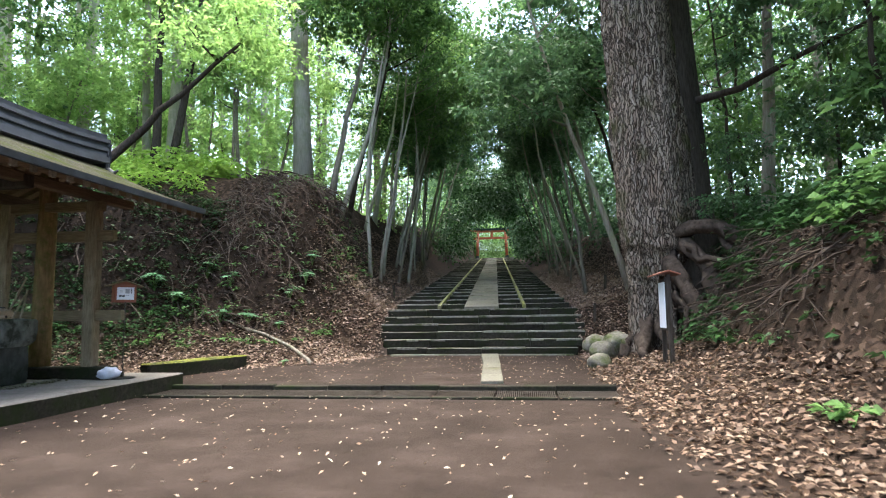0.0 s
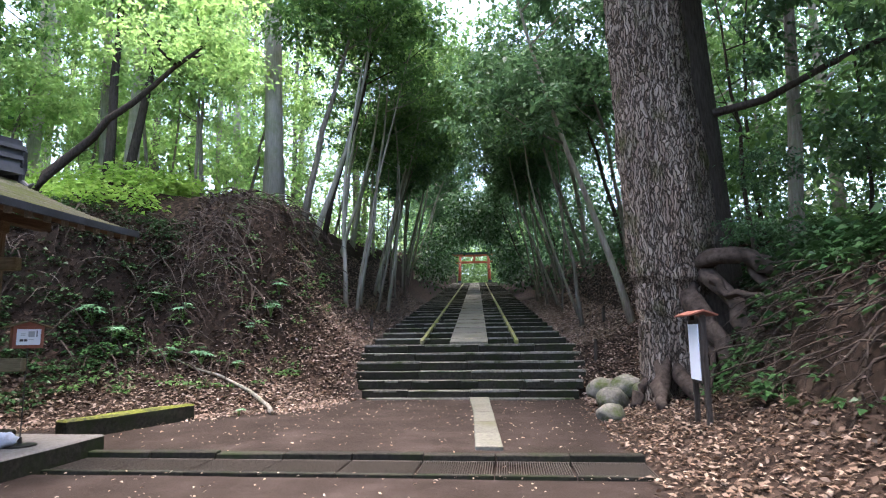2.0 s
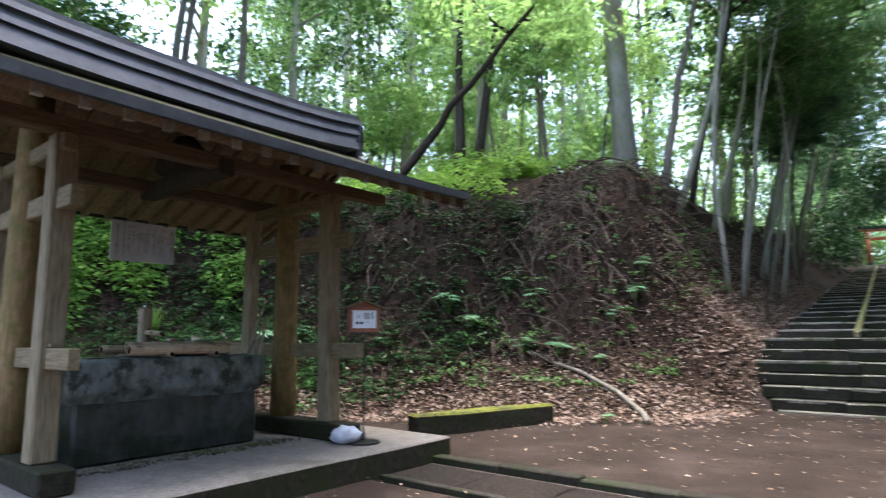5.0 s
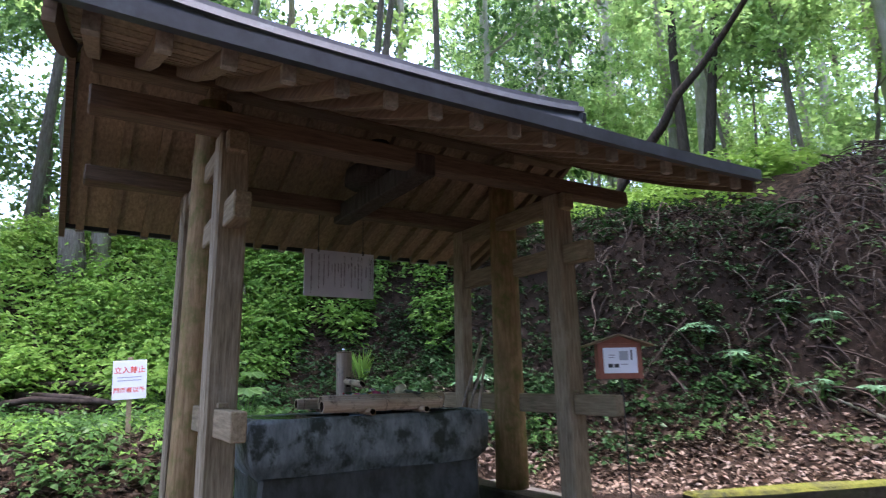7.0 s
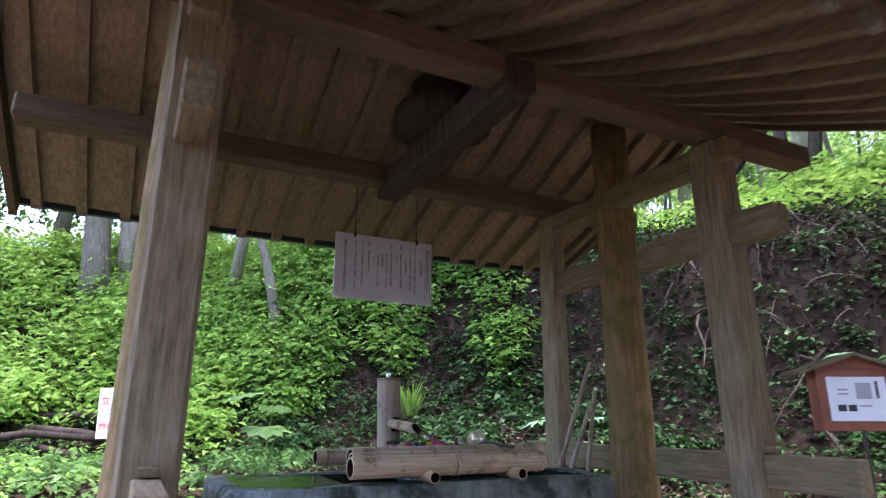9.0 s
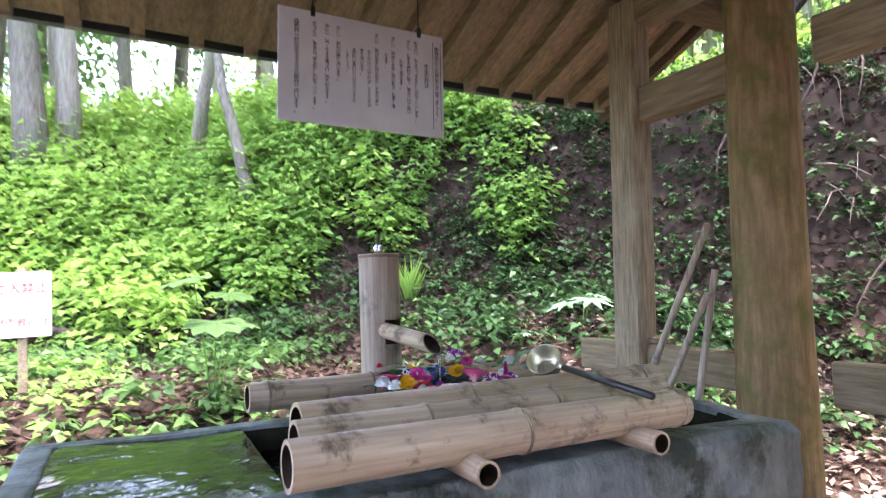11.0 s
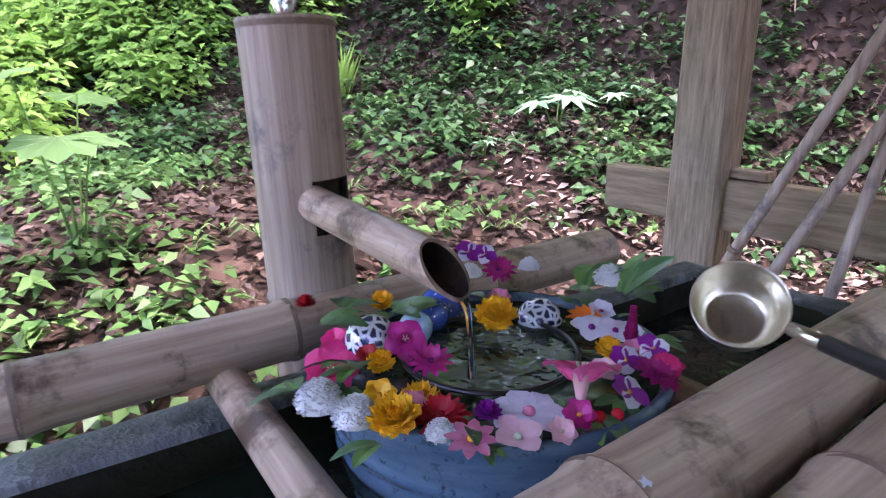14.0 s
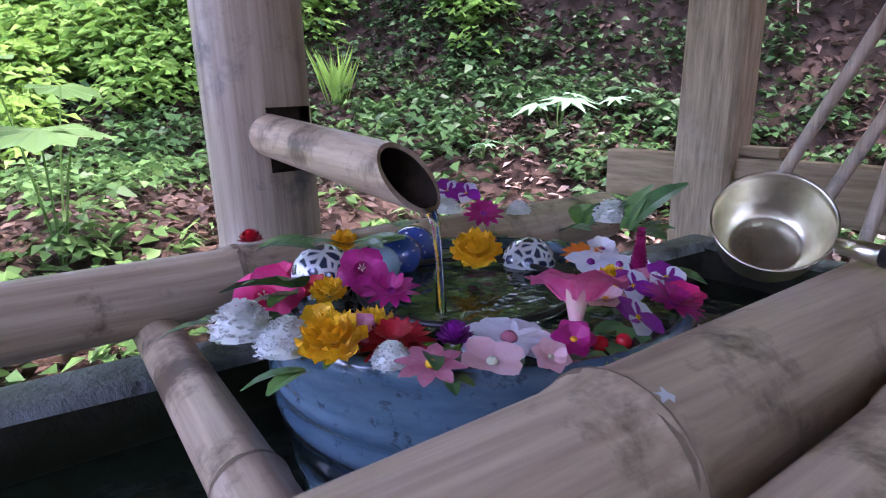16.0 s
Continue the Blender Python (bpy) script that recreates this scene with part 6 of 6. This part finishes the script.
for i, (x0, y0, x1, y1) in enumerate([(-16.2, 4.6, -14.6, 6.4), (-15.9, 5.4, -14.4, 7.3), (-16.4, 5.0, -15.0, 7.6), (-15.4, 4.4, -14.9, 6.9), (-15.8, 6.2, -14.8, 7.8)]):
    a, b = (x0, y0, on_ground(x0, y0) + 0.12), (x1, y1, on_ground(x1, y1) + 0.14)
    mid = (Vector(a) + Vector(b)) / 2 + Vector((0, 0, 0.06 * i))
    ob = part("log", tube([a, mid, b], [0.07, 0.06, 0.045], 8, None, True, 0.2, i), ROOT, None, "", True)
    tagged(ob, "dead branch in a heap on the slope", "log", "branch heap")
for i, (x, y, dx, r, h) in enumerate([(-19.0, 6.02, -0.1, 0.30, 9), (-19.2, 6.55, 0.0, 0.22, 14), (-16.1, 9.4, -2.2, 0.11, 7)]):
    plant_tree(x, y, h, r, BARK, "mid", 4, "grey trunk standing at the slope top", 400 + i, dx, -0.6, crown_from=0.6)


# ---- large-leaved plants ----
def palmate(bm, at, d, size, lobes=7, notch=0.45):
    """One hand-shaped leaf with pointed lobes."""
    d = Vector(d).normalized()
    s = d.cross(Vector((0, 0, 1))).normalized()
    u = s.cross(d)
    c = bm.verts.new(at)
    rim = []
    for k in range(lobes * 2 + 1):
        t = (k / (lobes * 2) - 0.5) * 4.2
        r = size * ((1.0 if k % 2 else notch) * (1 - 0.12 * abs(t)))
        rim.append(bm.verts.new(Vector(at) + (d * math.cos(t) + s * math.sin(t)) * r + u * (-0.12 * r + (0.05 * size if k % 2 == 0 else 0))))
    for a, b in zip(rim, rim[1:]):
        bm.faces.new((c, a, b))


def fatsia(x, y, size, n, h, seed, mt=BROAD, notch=0.45, label="shrub with large glossy hand-shaped leaves"):
    z = on_ground(x, y)
    ob = thing("large_leaved_shrub", label, "shrub", (x, y, z), "large-leaved shrubs")
    qq = random.Random(seed)
    for k in range(n):
        a = k * 2.4 + qq.uniform(-0.4, 0.4)
        e = Vector((math.cos(a), math.sin(a), 0)) * qq.uniform(0.1, 0.3) * size * 3 + Vector((0, 0, h * qq.uniform(0.6, 1.1)))
        part("stalk", tube([(0, 0, -0.05), e * 0.6 + Vector((0, 0, 0.05)), e], [0.008, 0.006, 0.004], 5), MID, ob)
        bm = bmesh.new()
        palmate(bm, e, (math.cos(a), math.sin(a), -0.25), size * qq.uniform(0.7, 1.15), 7, notch)
        part("leaf", bm, mt, ob)


for i, (x, y, s, n, h) in enumerate([(-9.15, 15.3, 0.26, 8, 0.4), (-8.6, 15.35, 0.24, 8, 0.4), (-8.15, 16.1, 0.2, 7, 0.4), (-7.55, 16.2, 0.22, 7, 0.4), (-7.45, 15.5, 0.24, 9, 0.35), (-6.85, 15.85, 0.22, 8, 0.35), (-5.9, 17.5, 0.22, 8, 0.4), (-5.85, 17.9, 0.2, 7, 0.4), (-6.1, 16.8, 0.2, 6, 0.35), (-6.05, 16.0, 0.14, 6, 0.2),
                                      (-5.2, 14.3, 0.1, 5, 0.15), (-11.2, 12.0, 0.30, 4, 0.35), (-11.3, 13.0, 0.26, 4, 0.3), (-11.3, 11.25, 0.12, 5, 0.15)]):
    fatsia(x, y, s, n, h, i + 3)
fatsia(-10.95, 8.17, 0.27, 4, 1.78 - on_ground(-10.95, 8.17), 41, MID, 0.82, "tall herb with broad bright green lobed leaves")
# grass tuft behind the post
gx_, gy_ = -13.5, 10.95
n = 60
P = np.tile([[gx_, gy_, on_ground(gx_, gy_)]], (n, 1)) + rng.normal(0, 0.05, (n, 3)) * np.array([1, 1, 0])
L = rng.uniform(0.4, 0.8, n)
stuff("grass_tuft", *leaf_data(P, around(n, 0.3) * np.array([0.35, 0.35, 0]) + np.array([0, 0, 1.0]), L, 0.016, 0.3, 0.12), FRESH, "tuft of bright green sword-shaped leaves", "grass")
P = lay(140, -14, -9.4, 3, 12.5, lambda x, y: west(x, y) < 1.0)
k = np.repeat(np.arange(len(P)), 7)
L = rng.uniform(0.15, 0.34, len(k))
stuff("strap_grass", *leaf_data(P[k], around(len(k), 0.3) * np.array([0.9, 0.9, 0]) + np.array([0, 0, 0.6]), L, 0.012, 0.3, 0.5), MID, "arching strap-leaved grass among the litter", "grass")


# ---- floating flowers ----
FZ = 1.362


def petal(bm, ang, tilt, L, W, curl=0.3, r0=0.0, z0=0.0, ruffle=0.0, mat=0, inner=None):
    """One rounded petal, three columns by four rows."""
    ca, sa = math.cos(ang), math.sin(ang)
    rows = []
    for i in range(5):
        t = i / 4
        w = W * math.sin(math.pi * min(1.0, 0.16 + t * 0.74)) * (1 if t < 1 else 0.55)
        r = r0 + L * t * math.cos(tilt + curl * t)
        z = z0 + L * t * math.sin(tilt + curl * t)
        row = []
        for j in (-1, 0, 1):
            zz = z + abs(j) * 0.18 * w + (ruffle * L * math.sin(i * 2.1 + j * 2.0 + ang * 5) if i > 2 else 0)
            row.append(bm.verts.new((r * ca - j * w * sa, r * sa + j * w * ca, zz)))
        rows.append(row)
    for i, (a, b) in enumerate(zip(rows, rows[1:])):
        for j in (0, 1):
            f = bm.faces.new((a[j], a[j + 1], b[j + 1], b[j]))
            f.material_index = inner if inner is not None and i < 2 else mat


def pet(name, c1, c2, rough=0.5):
    m = surf(name, c1, c2, 60, (1, 1, 1), rough, 0.1, vary=0.06, dist=0.001)
    n, l = m.node_tree.nodes, m.node_tree.links
    p, out = n["Principled BSDF"], n["Material Output"]
    tr, mx = n.new("ShaderNodeBsdfTranslucent"), n.new("ShaderNodeMixShader")
    l.new(p.inputs["Base Color"].links[0].from_socket, tr.inputs[0])
    mx.inputs[0].default_value = 0.25
    l.new(p.outputs[0], mx.inputs[1])
    l.new(tr.outputs[0], mx.inputs[2])
    l.new(mx.outputs[0], out.inputs[0])
    return m


YELLOW, ORANGE = pet("marigold_yellow", (0.85, 0.42, 0.005), (0.95, 0.60, 0.01)), pet("marigold_orange", (0.80, 0.16, 0.01), (0.9, 0.28, 0.02))
PINK, LILY = pet("hot_pink", (0.70, 0.015, 0.14), (0.85, 0.05, 0.25)), pet("lily_pink", (0.82, 0.10, 0.32), (0.93, 0.26, 0.50))
MAGENTA, PURPLE = pet("magenta", (0.40, 0.01, 0.14), (0.58, 0.03, 0.26)), pet("violet", (0.22, 0.008, 0.22), (0.36, 0.02, 0.36))
CRIMSON, BLUSH = pet("crimson", (0.42, 0.006, 0.015), (0.62, 0.02, 0.04)), pet("blush", (0.80, 0.42, 0.45), (0.9, 0.62, 0.64))
PALE, CREAM = pet("white_petal", (0.72, 0.70, 0.80), (0.86, 0.84, 0.90)), pet("cream_throat", (0.75, 0.80, 0.55), (0.85, 0.88, 0.7))
LILY_TUBE = pet("lily_tube", (0.66, 0.50, 0.36), (0.85, 0.42, 0.50))
ROSE = pet("rose", (0.55, 0.12, 0.22), (0.72, 0.28, 0.38))
CALYX = surf("calyx_green", (0.05, 0.14, 0.025), (0.12, 0.26, 0.05), 40, (1, 1, 1), 0.5, 0.1)
GF = "flowers floating in the bowl"


def flower(name, label, x, y, dz=0.0, tip=(0, 0), turn=0.0, size=1.0):
    ob = thing(name, label, "flower", (x, y, FZ + dz), GF)
    aim = Vector((tip[0], -tip[1], 1)).to_track_quat("Z", "Y") @ Euler((0, 0, turn)).to_quaternion()
    ob.rotation_euler = aim.to_euler()
    ob.scale = (size,) * 3
    return ob


def marigold(x, y, r, mt, dz=0.012, tip=(0, 0), label="ruffled yellow marigold head"):
    ob = flower("marigold", label, x, y, dz, tip, x * 40)
    for tier, (n, L, tilt, z) in enumerate([(13, 1.0, 0.05, -0.12), (12, 0.92, 0.35, 0.0), (10, 0.75, 0.65, 0.08), (8, 0.55, 0.95, 0.16), (6, 0.35, 1.2, 0.2)]):
        for k in range(n):
            bm = bmesh.new()
            petal(bm, 2 * math.pi * (k + 0.5 * tier) / n + 0.1 * math.sin(k * 3), tilt, r * L, r * 0.27, 0.35, r * 0.08, r * z, 0.12)
            part("petal", bm, mt, ob)
    part("calyx", lathe([(0.001, -0.45 * r), (0.18 * r, -0.4 * r), (0.24 * r, -0.12 * r), (0.001, -0.05 * r)], 10), CALYX, ob, "", True)


def daisy(name, label, x, y, r, n, mt, heart, dz=0.01, tip=(0, 0), tilt=0.15, tiers=1, curl=-0.1):
    ob = flower(name, label, x, y, dz, tip, y * 50)
    for t in range(tiers):
        for k in range(n):
            bm = bmesh.new()
            petal(bm, 2 * math.pi * (k + 0.5 * t) / n, tilt + 0.35 * t, r * (1 - 0.22 * t), r * (2.9 if 4 < n < 8 else 2.2) / n, curl, r * 0.1, 0.04 * r * t, 0.03)
            part("petal", bm, mt, ob, "", True)
    part("heart", lathe([(0.001, 0.2 * r), (0.1 * r, 0.18 * r), (0.17 * r, 0.1 * r), (0.18 * r, 0.0), (0.001, 0.0)], 12), heart, ob, "", True)


def trumpet(name, label, x, y, r, mt, throat, n=5, dz=0.02, tip=(0, 0), turn=0.0, long=1.2, wide=0.62, flare=0.75):
    """A funnel-shaped bloom with flared petals and a pale tube."""
    ob = flower(name, label, x, y, dz, tip, turn)
    for k in range(n):
        bm = bmesh.new()
        petal(bm, 2 * math.pi * k / n, flare, r, r * wide * 0.72, -0.75, r * 0.12, 0.0, 0.06)
        part("petal", bm, mt, ob, "", True)
    part("tube", lathe([(0.05 * r, -long * r), (0.09 * r, -0.6 * long * r), (0.2 * r, 0.0), (0.34 * r, 0.28 * r)], 14), throat, ob, "pale tube", True)
    bm = bmesh.new()
    for k in range(5):
        a = 2 * math.pi * k / 5
        tube([(0, 0, 0), (0.06 * r * math.cos(a), 0.06 * r * math.sin(a), 0.3 * r), (0.14 * r * math.cos(a), 0.14 * r * math.sin(a), 0.5 * r)], [0.012 * r, 0.012 * r, 0.03 * r], 5, bm)
    part("stamen_tuft", bm, CREAM, ob)


def viola(x, y, r, dz, tip, turn, label="violet and white wishbone bloom"):
    ob = flower("viola", label, x, y, dz, tip, turn)
    for nm, angs, mt in (("petal", (1.2, 2.0), PURPLE), ("side_petal", (-0.1, 3.25), PALE), ("lip", (-1.57,), PURPLE)):
        for a in angs:
            bm = bmesh.new()
            petal(bm, a, 0.15, r, r * 0.5, -0.1, 0.0, 0.002 if nm == "lip" else 0.0, 0.04)
            part(nm, bm, mt, ob, "", True)
    part("throat", lathe([(0.001, 0.12 * r), (0.12 * r, 0.08 * r), (0.15 * r, 0), (0.001, 0)], 8), YELLOW, ob, "", True)


def lace(x, y, r, dz, label="lacy head of tiny white blossoms"):
    ob = flower("white_blossom", label, x, y, dz)
    bm = bmesh.new()
    qq = random.Random(int(abs(x * y) * 1e4))
    for k in range(260):
        a, b = qq.uniform(0, 6.28), math.sqrt(qq.random())
        c = Vector((math.cos(a) * b * r, math.sin(a) * b * r, (1 - b * b) * r * 0.9 - 0.3 * r + qq.uniform(-0.12, 0.12) * r))
        n0 = len(bm.verts)
        for j in range(5):
            petal(bm, j * 1.257 + a, 0.2 + 0.9 * qq.random() * b, r * 0.12, r * 0.06, 0.0)
        bm.verts.ensure_lookup_table()
        for v in bm.verts[n0:]:
            v.co += c
    part("blossom_head", bm, LACE_WHITE, ob)
    part("blossom_core", lathe([(0.92 * r, -0.32 * r), (0.8 * r, 0.0), (0.5 * r, 0.34 * r), (0.001, 0.5 * r)], 14), LACE_WHITE, ob, "", True)
    part("stalk", tube([(0, 0, -r * 0.6), (0, 0, 0.3 * r)], [0.0015, 0.004], 6), CALYX, ob)


def spray(x, y, dz, turn, n, L, tip=(0, 0), label="fresh green sprig of pointed leaves"):
    ob = thing("leaf_sprig", label, "leaf", (x, y, FZ + dz), "green leaves round the bowl")
    ob.rotation_euler = (tip[0], tip[1], turn)
    for k in range(n):
        a = (k - (n - 1) / 2) * 0.75
        bm = bmesh.new()
        petal(bm, a, 0.25, L * (1 - 0.15 * (k % 2)), L * 0.24, -0.35, 0.004)
        part("leaf", bm, CALYX if k % 2 else LEAFY, ob)


LACE_WHITE = pet("lace_white", (0.80, 0.82, 0.80), (0.90, 0.91, 0.88))
LEAFY = surf("dark_leaf", (0.025, 0.085, 0.025), (0.06, 0.16, 0.045), 50, (1, 1, 1), 0.35, 0.15, dist=0.001)
marigold(-7.787, 8.545, 0.030, YELLOW, 0.016, (0.5, 0.35))
marigold(-7.650, 8.308, 0.027, YELLOW, 0.012, (0.35, 0.25))
marigold(-7.760, 8.352, 0.018, YELLOW, 0.012, (0.3, 0.2))
marigold(-7.680, 8.356, 0.022, YELLOW, 0.002, (0.05, 0))
marigold(-7.932, 8.447, 0.018, YELLOW, 0.015, (0.5, 0.4))
marigold(-7.634, 8.597, 0.018, YELLOW, 0.01, (0.4, 0.2))
daisy("zinnia", "flat orange zinnia flower head", -7.725, 8.655, 0.026, 10, ORANGE, ORANGE, 0.008, (0.2, 0.1), 0.1, 2)
trumpet("lily", "open pink lily lying on its side", -7.574, 8.485, 0.042, LILY, LILY_TUBE, 6, 0.028, (-0.30, -0.30), 0.4, 0.85, 0.9, 1.15)
trumpet("azalea", "hot pink open azalea bloom", -7.785, 8.302, 0.031, PINK, PINK, 5, 0.010, (1.3, 0.9), 0.2, 0.8, 0.8)
trumpet("azalea", "deep pink open azalea bloom", -7.785, 8.400, 0.025, MAGENTA, MAGENTA, 5, 0.020, (1.1, 0.6), 1.0, 0.8, 0.8)
daisy("zinnia", "magenta zinnia with crumpled petals", -7.735, 8.405, 0.026, 12, MAGENTA, PURPLE, 0.01, (0.25, 0.2), 0.2, 3)
daisy("zinnia", "magenta zinnia with crumpled petals", -7.556, 8.585, 0.027, 12, MAGENTA, PURPLE, 0.012, (0.35, -0.2), 0.2, 3)
daisy("zinnia", "magenta zinnia with crumpled petals", -7.912, 8.652, 0.027, 12, MAGENTA, PURPLE, 0.03, (0.5, 0.3), 0.2, 2)
daisy("zinnia", "crimson zinnia head lying flat", -7.635, 8.352, 0.030, 14, CRIMSON, CRIMSON, 0.006, (0.1, 0.1), 0.12, 3)
daisy("cosmos", "white flat bloom beaded with water drops", -7.588, 8.427, 0.038, 7, PALE, ROSE, 0.006, (0.1, 0.0), 0.08, 1)
daisy("dahlia", "small rose pink open bloom", -7.585, 8.353, 0.024, 8, ROSE, YELLOW, 0.006, (0.15, 0.1), 0.15, 1)
daisy("cosmos", "pale pink loose petals floating", -7.560, 8.388, 0.024, 4, BLUSH, CREAM, 0.008, (0.2, 0), 0.35, 1)
daisy("hydrangea", "loose white hydrangea florets floating", -7.690, 8.628, 0.026, 4, PALE, PURPLE, 0.012, (0.25, 0.1), 0.1, 1)
daisy("hydrangea", "loose white hydrangea florets floating", -7.665, 8.645, 0.024, 4, PALE, PURPLE, 0.012, (0.3, 0.1), 0.1, 1)
viola(-7.550, 8.532, 0.023, 0.012, (0.75, -0.2), 0.4)
viola(-7.588, 8.572, 0.021, 0.022, (0.7, 0.1), 0.7)
viola(-7.594, 8.628, 0.022, 0.018, (0.6, 0.2), 0.2)
viola(-7.925, 8.600, 0.022, 0.066, (0.9, 0.4), 0.6)
viola(-7.905, 8.618, 0.020, 0.064, (0.9, 0.3), 0.9)
lace(-7.728, 8.262, 0.027, 0.014)
lace(-7.688, 8.285, 0.025, 0.008)
lace(-7.755, 8.735, 0.026, 0.045)
lace(-7.893, 8.70, 0.018, 0.035)
lace(-7.615, 8.338, 0.016, 0.006)
lace(-7.872, 8.565, 0.018, 0.055)
for x, y, mt, lb in ((-7.604, 8.387, PURPLE, "round violet globe flower head"), (-7.952, 8.338, CRIMSON, "round red globe flower head")):
    ob = flower("globe_amaranth", lb, x, y, 0.012 if mt is PURPLE else 0.03)
    for t in range(6):
        for k in range(10):
            bm = bmesh.new()
            petal(bm, 2 * math.pi * (k + 0.5 * t) / 10, 0.1 + t * 0.26, 0.016, 0.004, 0.1, 0.0, -0.002)
            part("bract", bm, mt, ob)
ob = flower("celosia", "upright magenta cockscomb plume flower", -7.632, 8.634, 0.01, (0.1, 0.1))
bm = bmesh.new()
for t in range(12):
    for k in range(9):
        petal(bm, 2 * math.pi * (k + 0.37 * t) / 9, 0.7, 0.016 * (1 - t / 14), 0.0045, 0.2, 0.0, 0.0045 * t)
part("plume", bm, MAGENTA, ob)
for dx, dy in ((0, 0), (0.018, 0.006)):
    ob = flower("berry", "small shiny red berry floating", -7.545 + dx * 0.4, 8.482 + dy * 3, 0.004)
    bm = bmesh.new()
    bmesh.ops.create_uvsphere(bm, u_segments=16, v_segments=10, radius=0.0065)
    part("skin", bm, plain("red_berry", (0.55, 0.01, 0.02), 0.12), ob, "", True)
for x, y, dz, turn, n, L, tip in ((-7.755, 8.318, 0.02, 4.3, 4, 0.045, (0.2, 0.1)), (-7.735, 8.30, 0.012, 5.2, 3, 0.035, (0.1, 0)), (-7.905, 8.515, 0.03, 2.6, 2, 0.05, (0, 0)), (-7.790, 8.715, 0.02, 1.0, 2, 0.075, (0.0, -0.7)),
                                  (-7.80, 8.69, 0.02, 0.3, 2, 0.055, (0, -0.3)), (-7.632, 8.283, 0.004, 4.8, 2, 0.045, (0.2, 0)), (-7.93, 8.385, 0.02, 2.2, 3, 0.055, (0, 0)), (-7.735, 8.76, 0.02, 0.9, 4, 0.05, (0, -0.3)), (-7.84, 8.52, 0.005, 1.6, 1, 0.04, (0, 0)),
                                  (-7.575, 8.36, 0.0, 0.4, 3, 0.022, (0, 0)), (-7.60, 8.48, 0.0, 5.1, 2, 0.03, (0, 0)), (-7.62, 8.66, 0.012, 0.6, 2, 0.04, (0, 0)), (-7.78, 8.255, 0.0, 3.6, 3, 0.05, (0, 0.2)),
                                  (-7.74, 8.315, 0.03, 5.0, 3, 0.06, (0.3, -0.4)), (-7.84, 8.31, 0.045, 1.0, 2, 0.065, (0, -0.2)), (-7.845, 8.49, 0.03, 4.4, 2, 0.06, (0, 0)), (-7.72, 8.72, 0.03, 1.2, 2, 0.085, (0, -0.9)), (-7.77, 8.70, 0.03, 2.0, 2, 0.07, (0, -0.4)), (-7.86, 8.42, 0.03, 0.6, 2, 0.055, (0, -0.2))):
    spray(x, y, dz, turn, n, L, tip)


def porcelain(name, ground_c, ink, scale, lo, hi):
    m = bpy.data.materials.new(name)
    t, n, l, p = links(m)
    tc, v = n.new("ShaderNodeTexCoord"), n.new("ShaderNodeTexVoronoi")
    v.feature = "DISTANCE_TO_EDGE"
    v.inputs["Scale"].default_value = scale
    l.new(tc.outputs["Object"], v.inputs["Vector"])
    l.new(ramp(n, l, v.outputs["Distance"], [(lo, ground_c), (hi, ink)]), p.inputs["Base Color"])
    p.inputs["Roughness"].default_value, p.inputs["Coat Weight"].default_value = 0.12, 1.0
    return m


CHINA_A = porcelain("blue_white_china", (0.70, 0.74, 0.80), (0.03, 0.045, 0.10), 75, 0.10, 0.20)
CHINA_B = porcelain("white_blue_china", (0.03, 0.07, 0.26), (0.62, 0.68, 0.78), 120, 0.30, 0.42)
CHINA_C = surf("pale_blue_ball_glaze", (0.30, 0.50, 0.66), (0.42, 0.62, 0.76), 20, (1, 1, 1), 0.12, 0.03, coat=1.0)
for x, y, z, r, mt, lb in ((-7.835, 8.378, 0.008, 0.034, CHINA_A, "dark floral blue and white porcelain ball"), (-7.895, 8.525, 0.0, 0.033, CHINA_B, "blue patterned porcelain ball"), (-7.79, 8.628, -0.012, 0.034, CHINA_A, "blue and white floral porcelain ball"),
                           (-7.838, 8.447, 0.006, 0.024, CHINA_C, "pale blue glazed ball"), (-7.865, 8.49, 0.006, 0.026, CHINA_B, "blue patterned porcelain ball")):
    bm = bmesh.new()
    bmesh.ops.create_uvsphere(bm, u_segments=28, v_segments=18, radius=r)
    ob = part("porcelain_ball", bm, mt, None, "", True)
    ob.location = (x, y, FZ + z)
    tagged(ob, lb + " floating in the bowl", "ball", "porcelain balls")

qq = random.Random(21)
for k in range(30):
    a = 2 * math.pi * k / 30 + qq.uniform(-0.1, 0.1)
    rr = qq.uniform(0.165, 0.2)
    spray(-7.737 + rr * math.cos(a), 8.50 + rr * math.sin(a), qq.uniform(-0.002, 0.008), a + qq.uniform(-1.2, 1.2), qq.choice((1, 2, 3)), qq.uniform(0.022, 0.042), (qq.uniform(-0.3, 0.3), qq.uniform(-0.3, 0.3)))
for x, y, r, mt, h in ((-7.70, 8.318, 0.018, YELLOW, YELLOW), (-7.66, 8.335, 0.015, ROSE, YELLOW), (-7.545, 8.43, 0.014, BLUSH, CREAM), (-7.552, 8.46, 0.016, MAGENTA, YELLOW), (-7.61, 8.615, 0.018, ROSE, CREAM), (-7.57, 8.62, 0.02, PINK, YELLOW),
                       (-7.60, 8.55, 0.02, BLUSH, YELLOW), (-7.72, 8.68, 0.018, PALE, PURPLE), (-7.66, 8.67, 0.016, PALE, YELLOW), (-7.86, 8.61, 0.018, ROSE, CREAM), (-7.79, 8.35, 0.016, CRIMSON, CRIMSON), (-7.86, 8.34, 0.02, PINK, YELLOW)):
    daisy("small_bloom", "small loose bloom among the leaves", x, y, r, 6, mt, h, qq.uniform(0.004, 0.014), (qq.uniform(0, 0.7), qq.uniform(0, 0.5)), 0.3, 2)
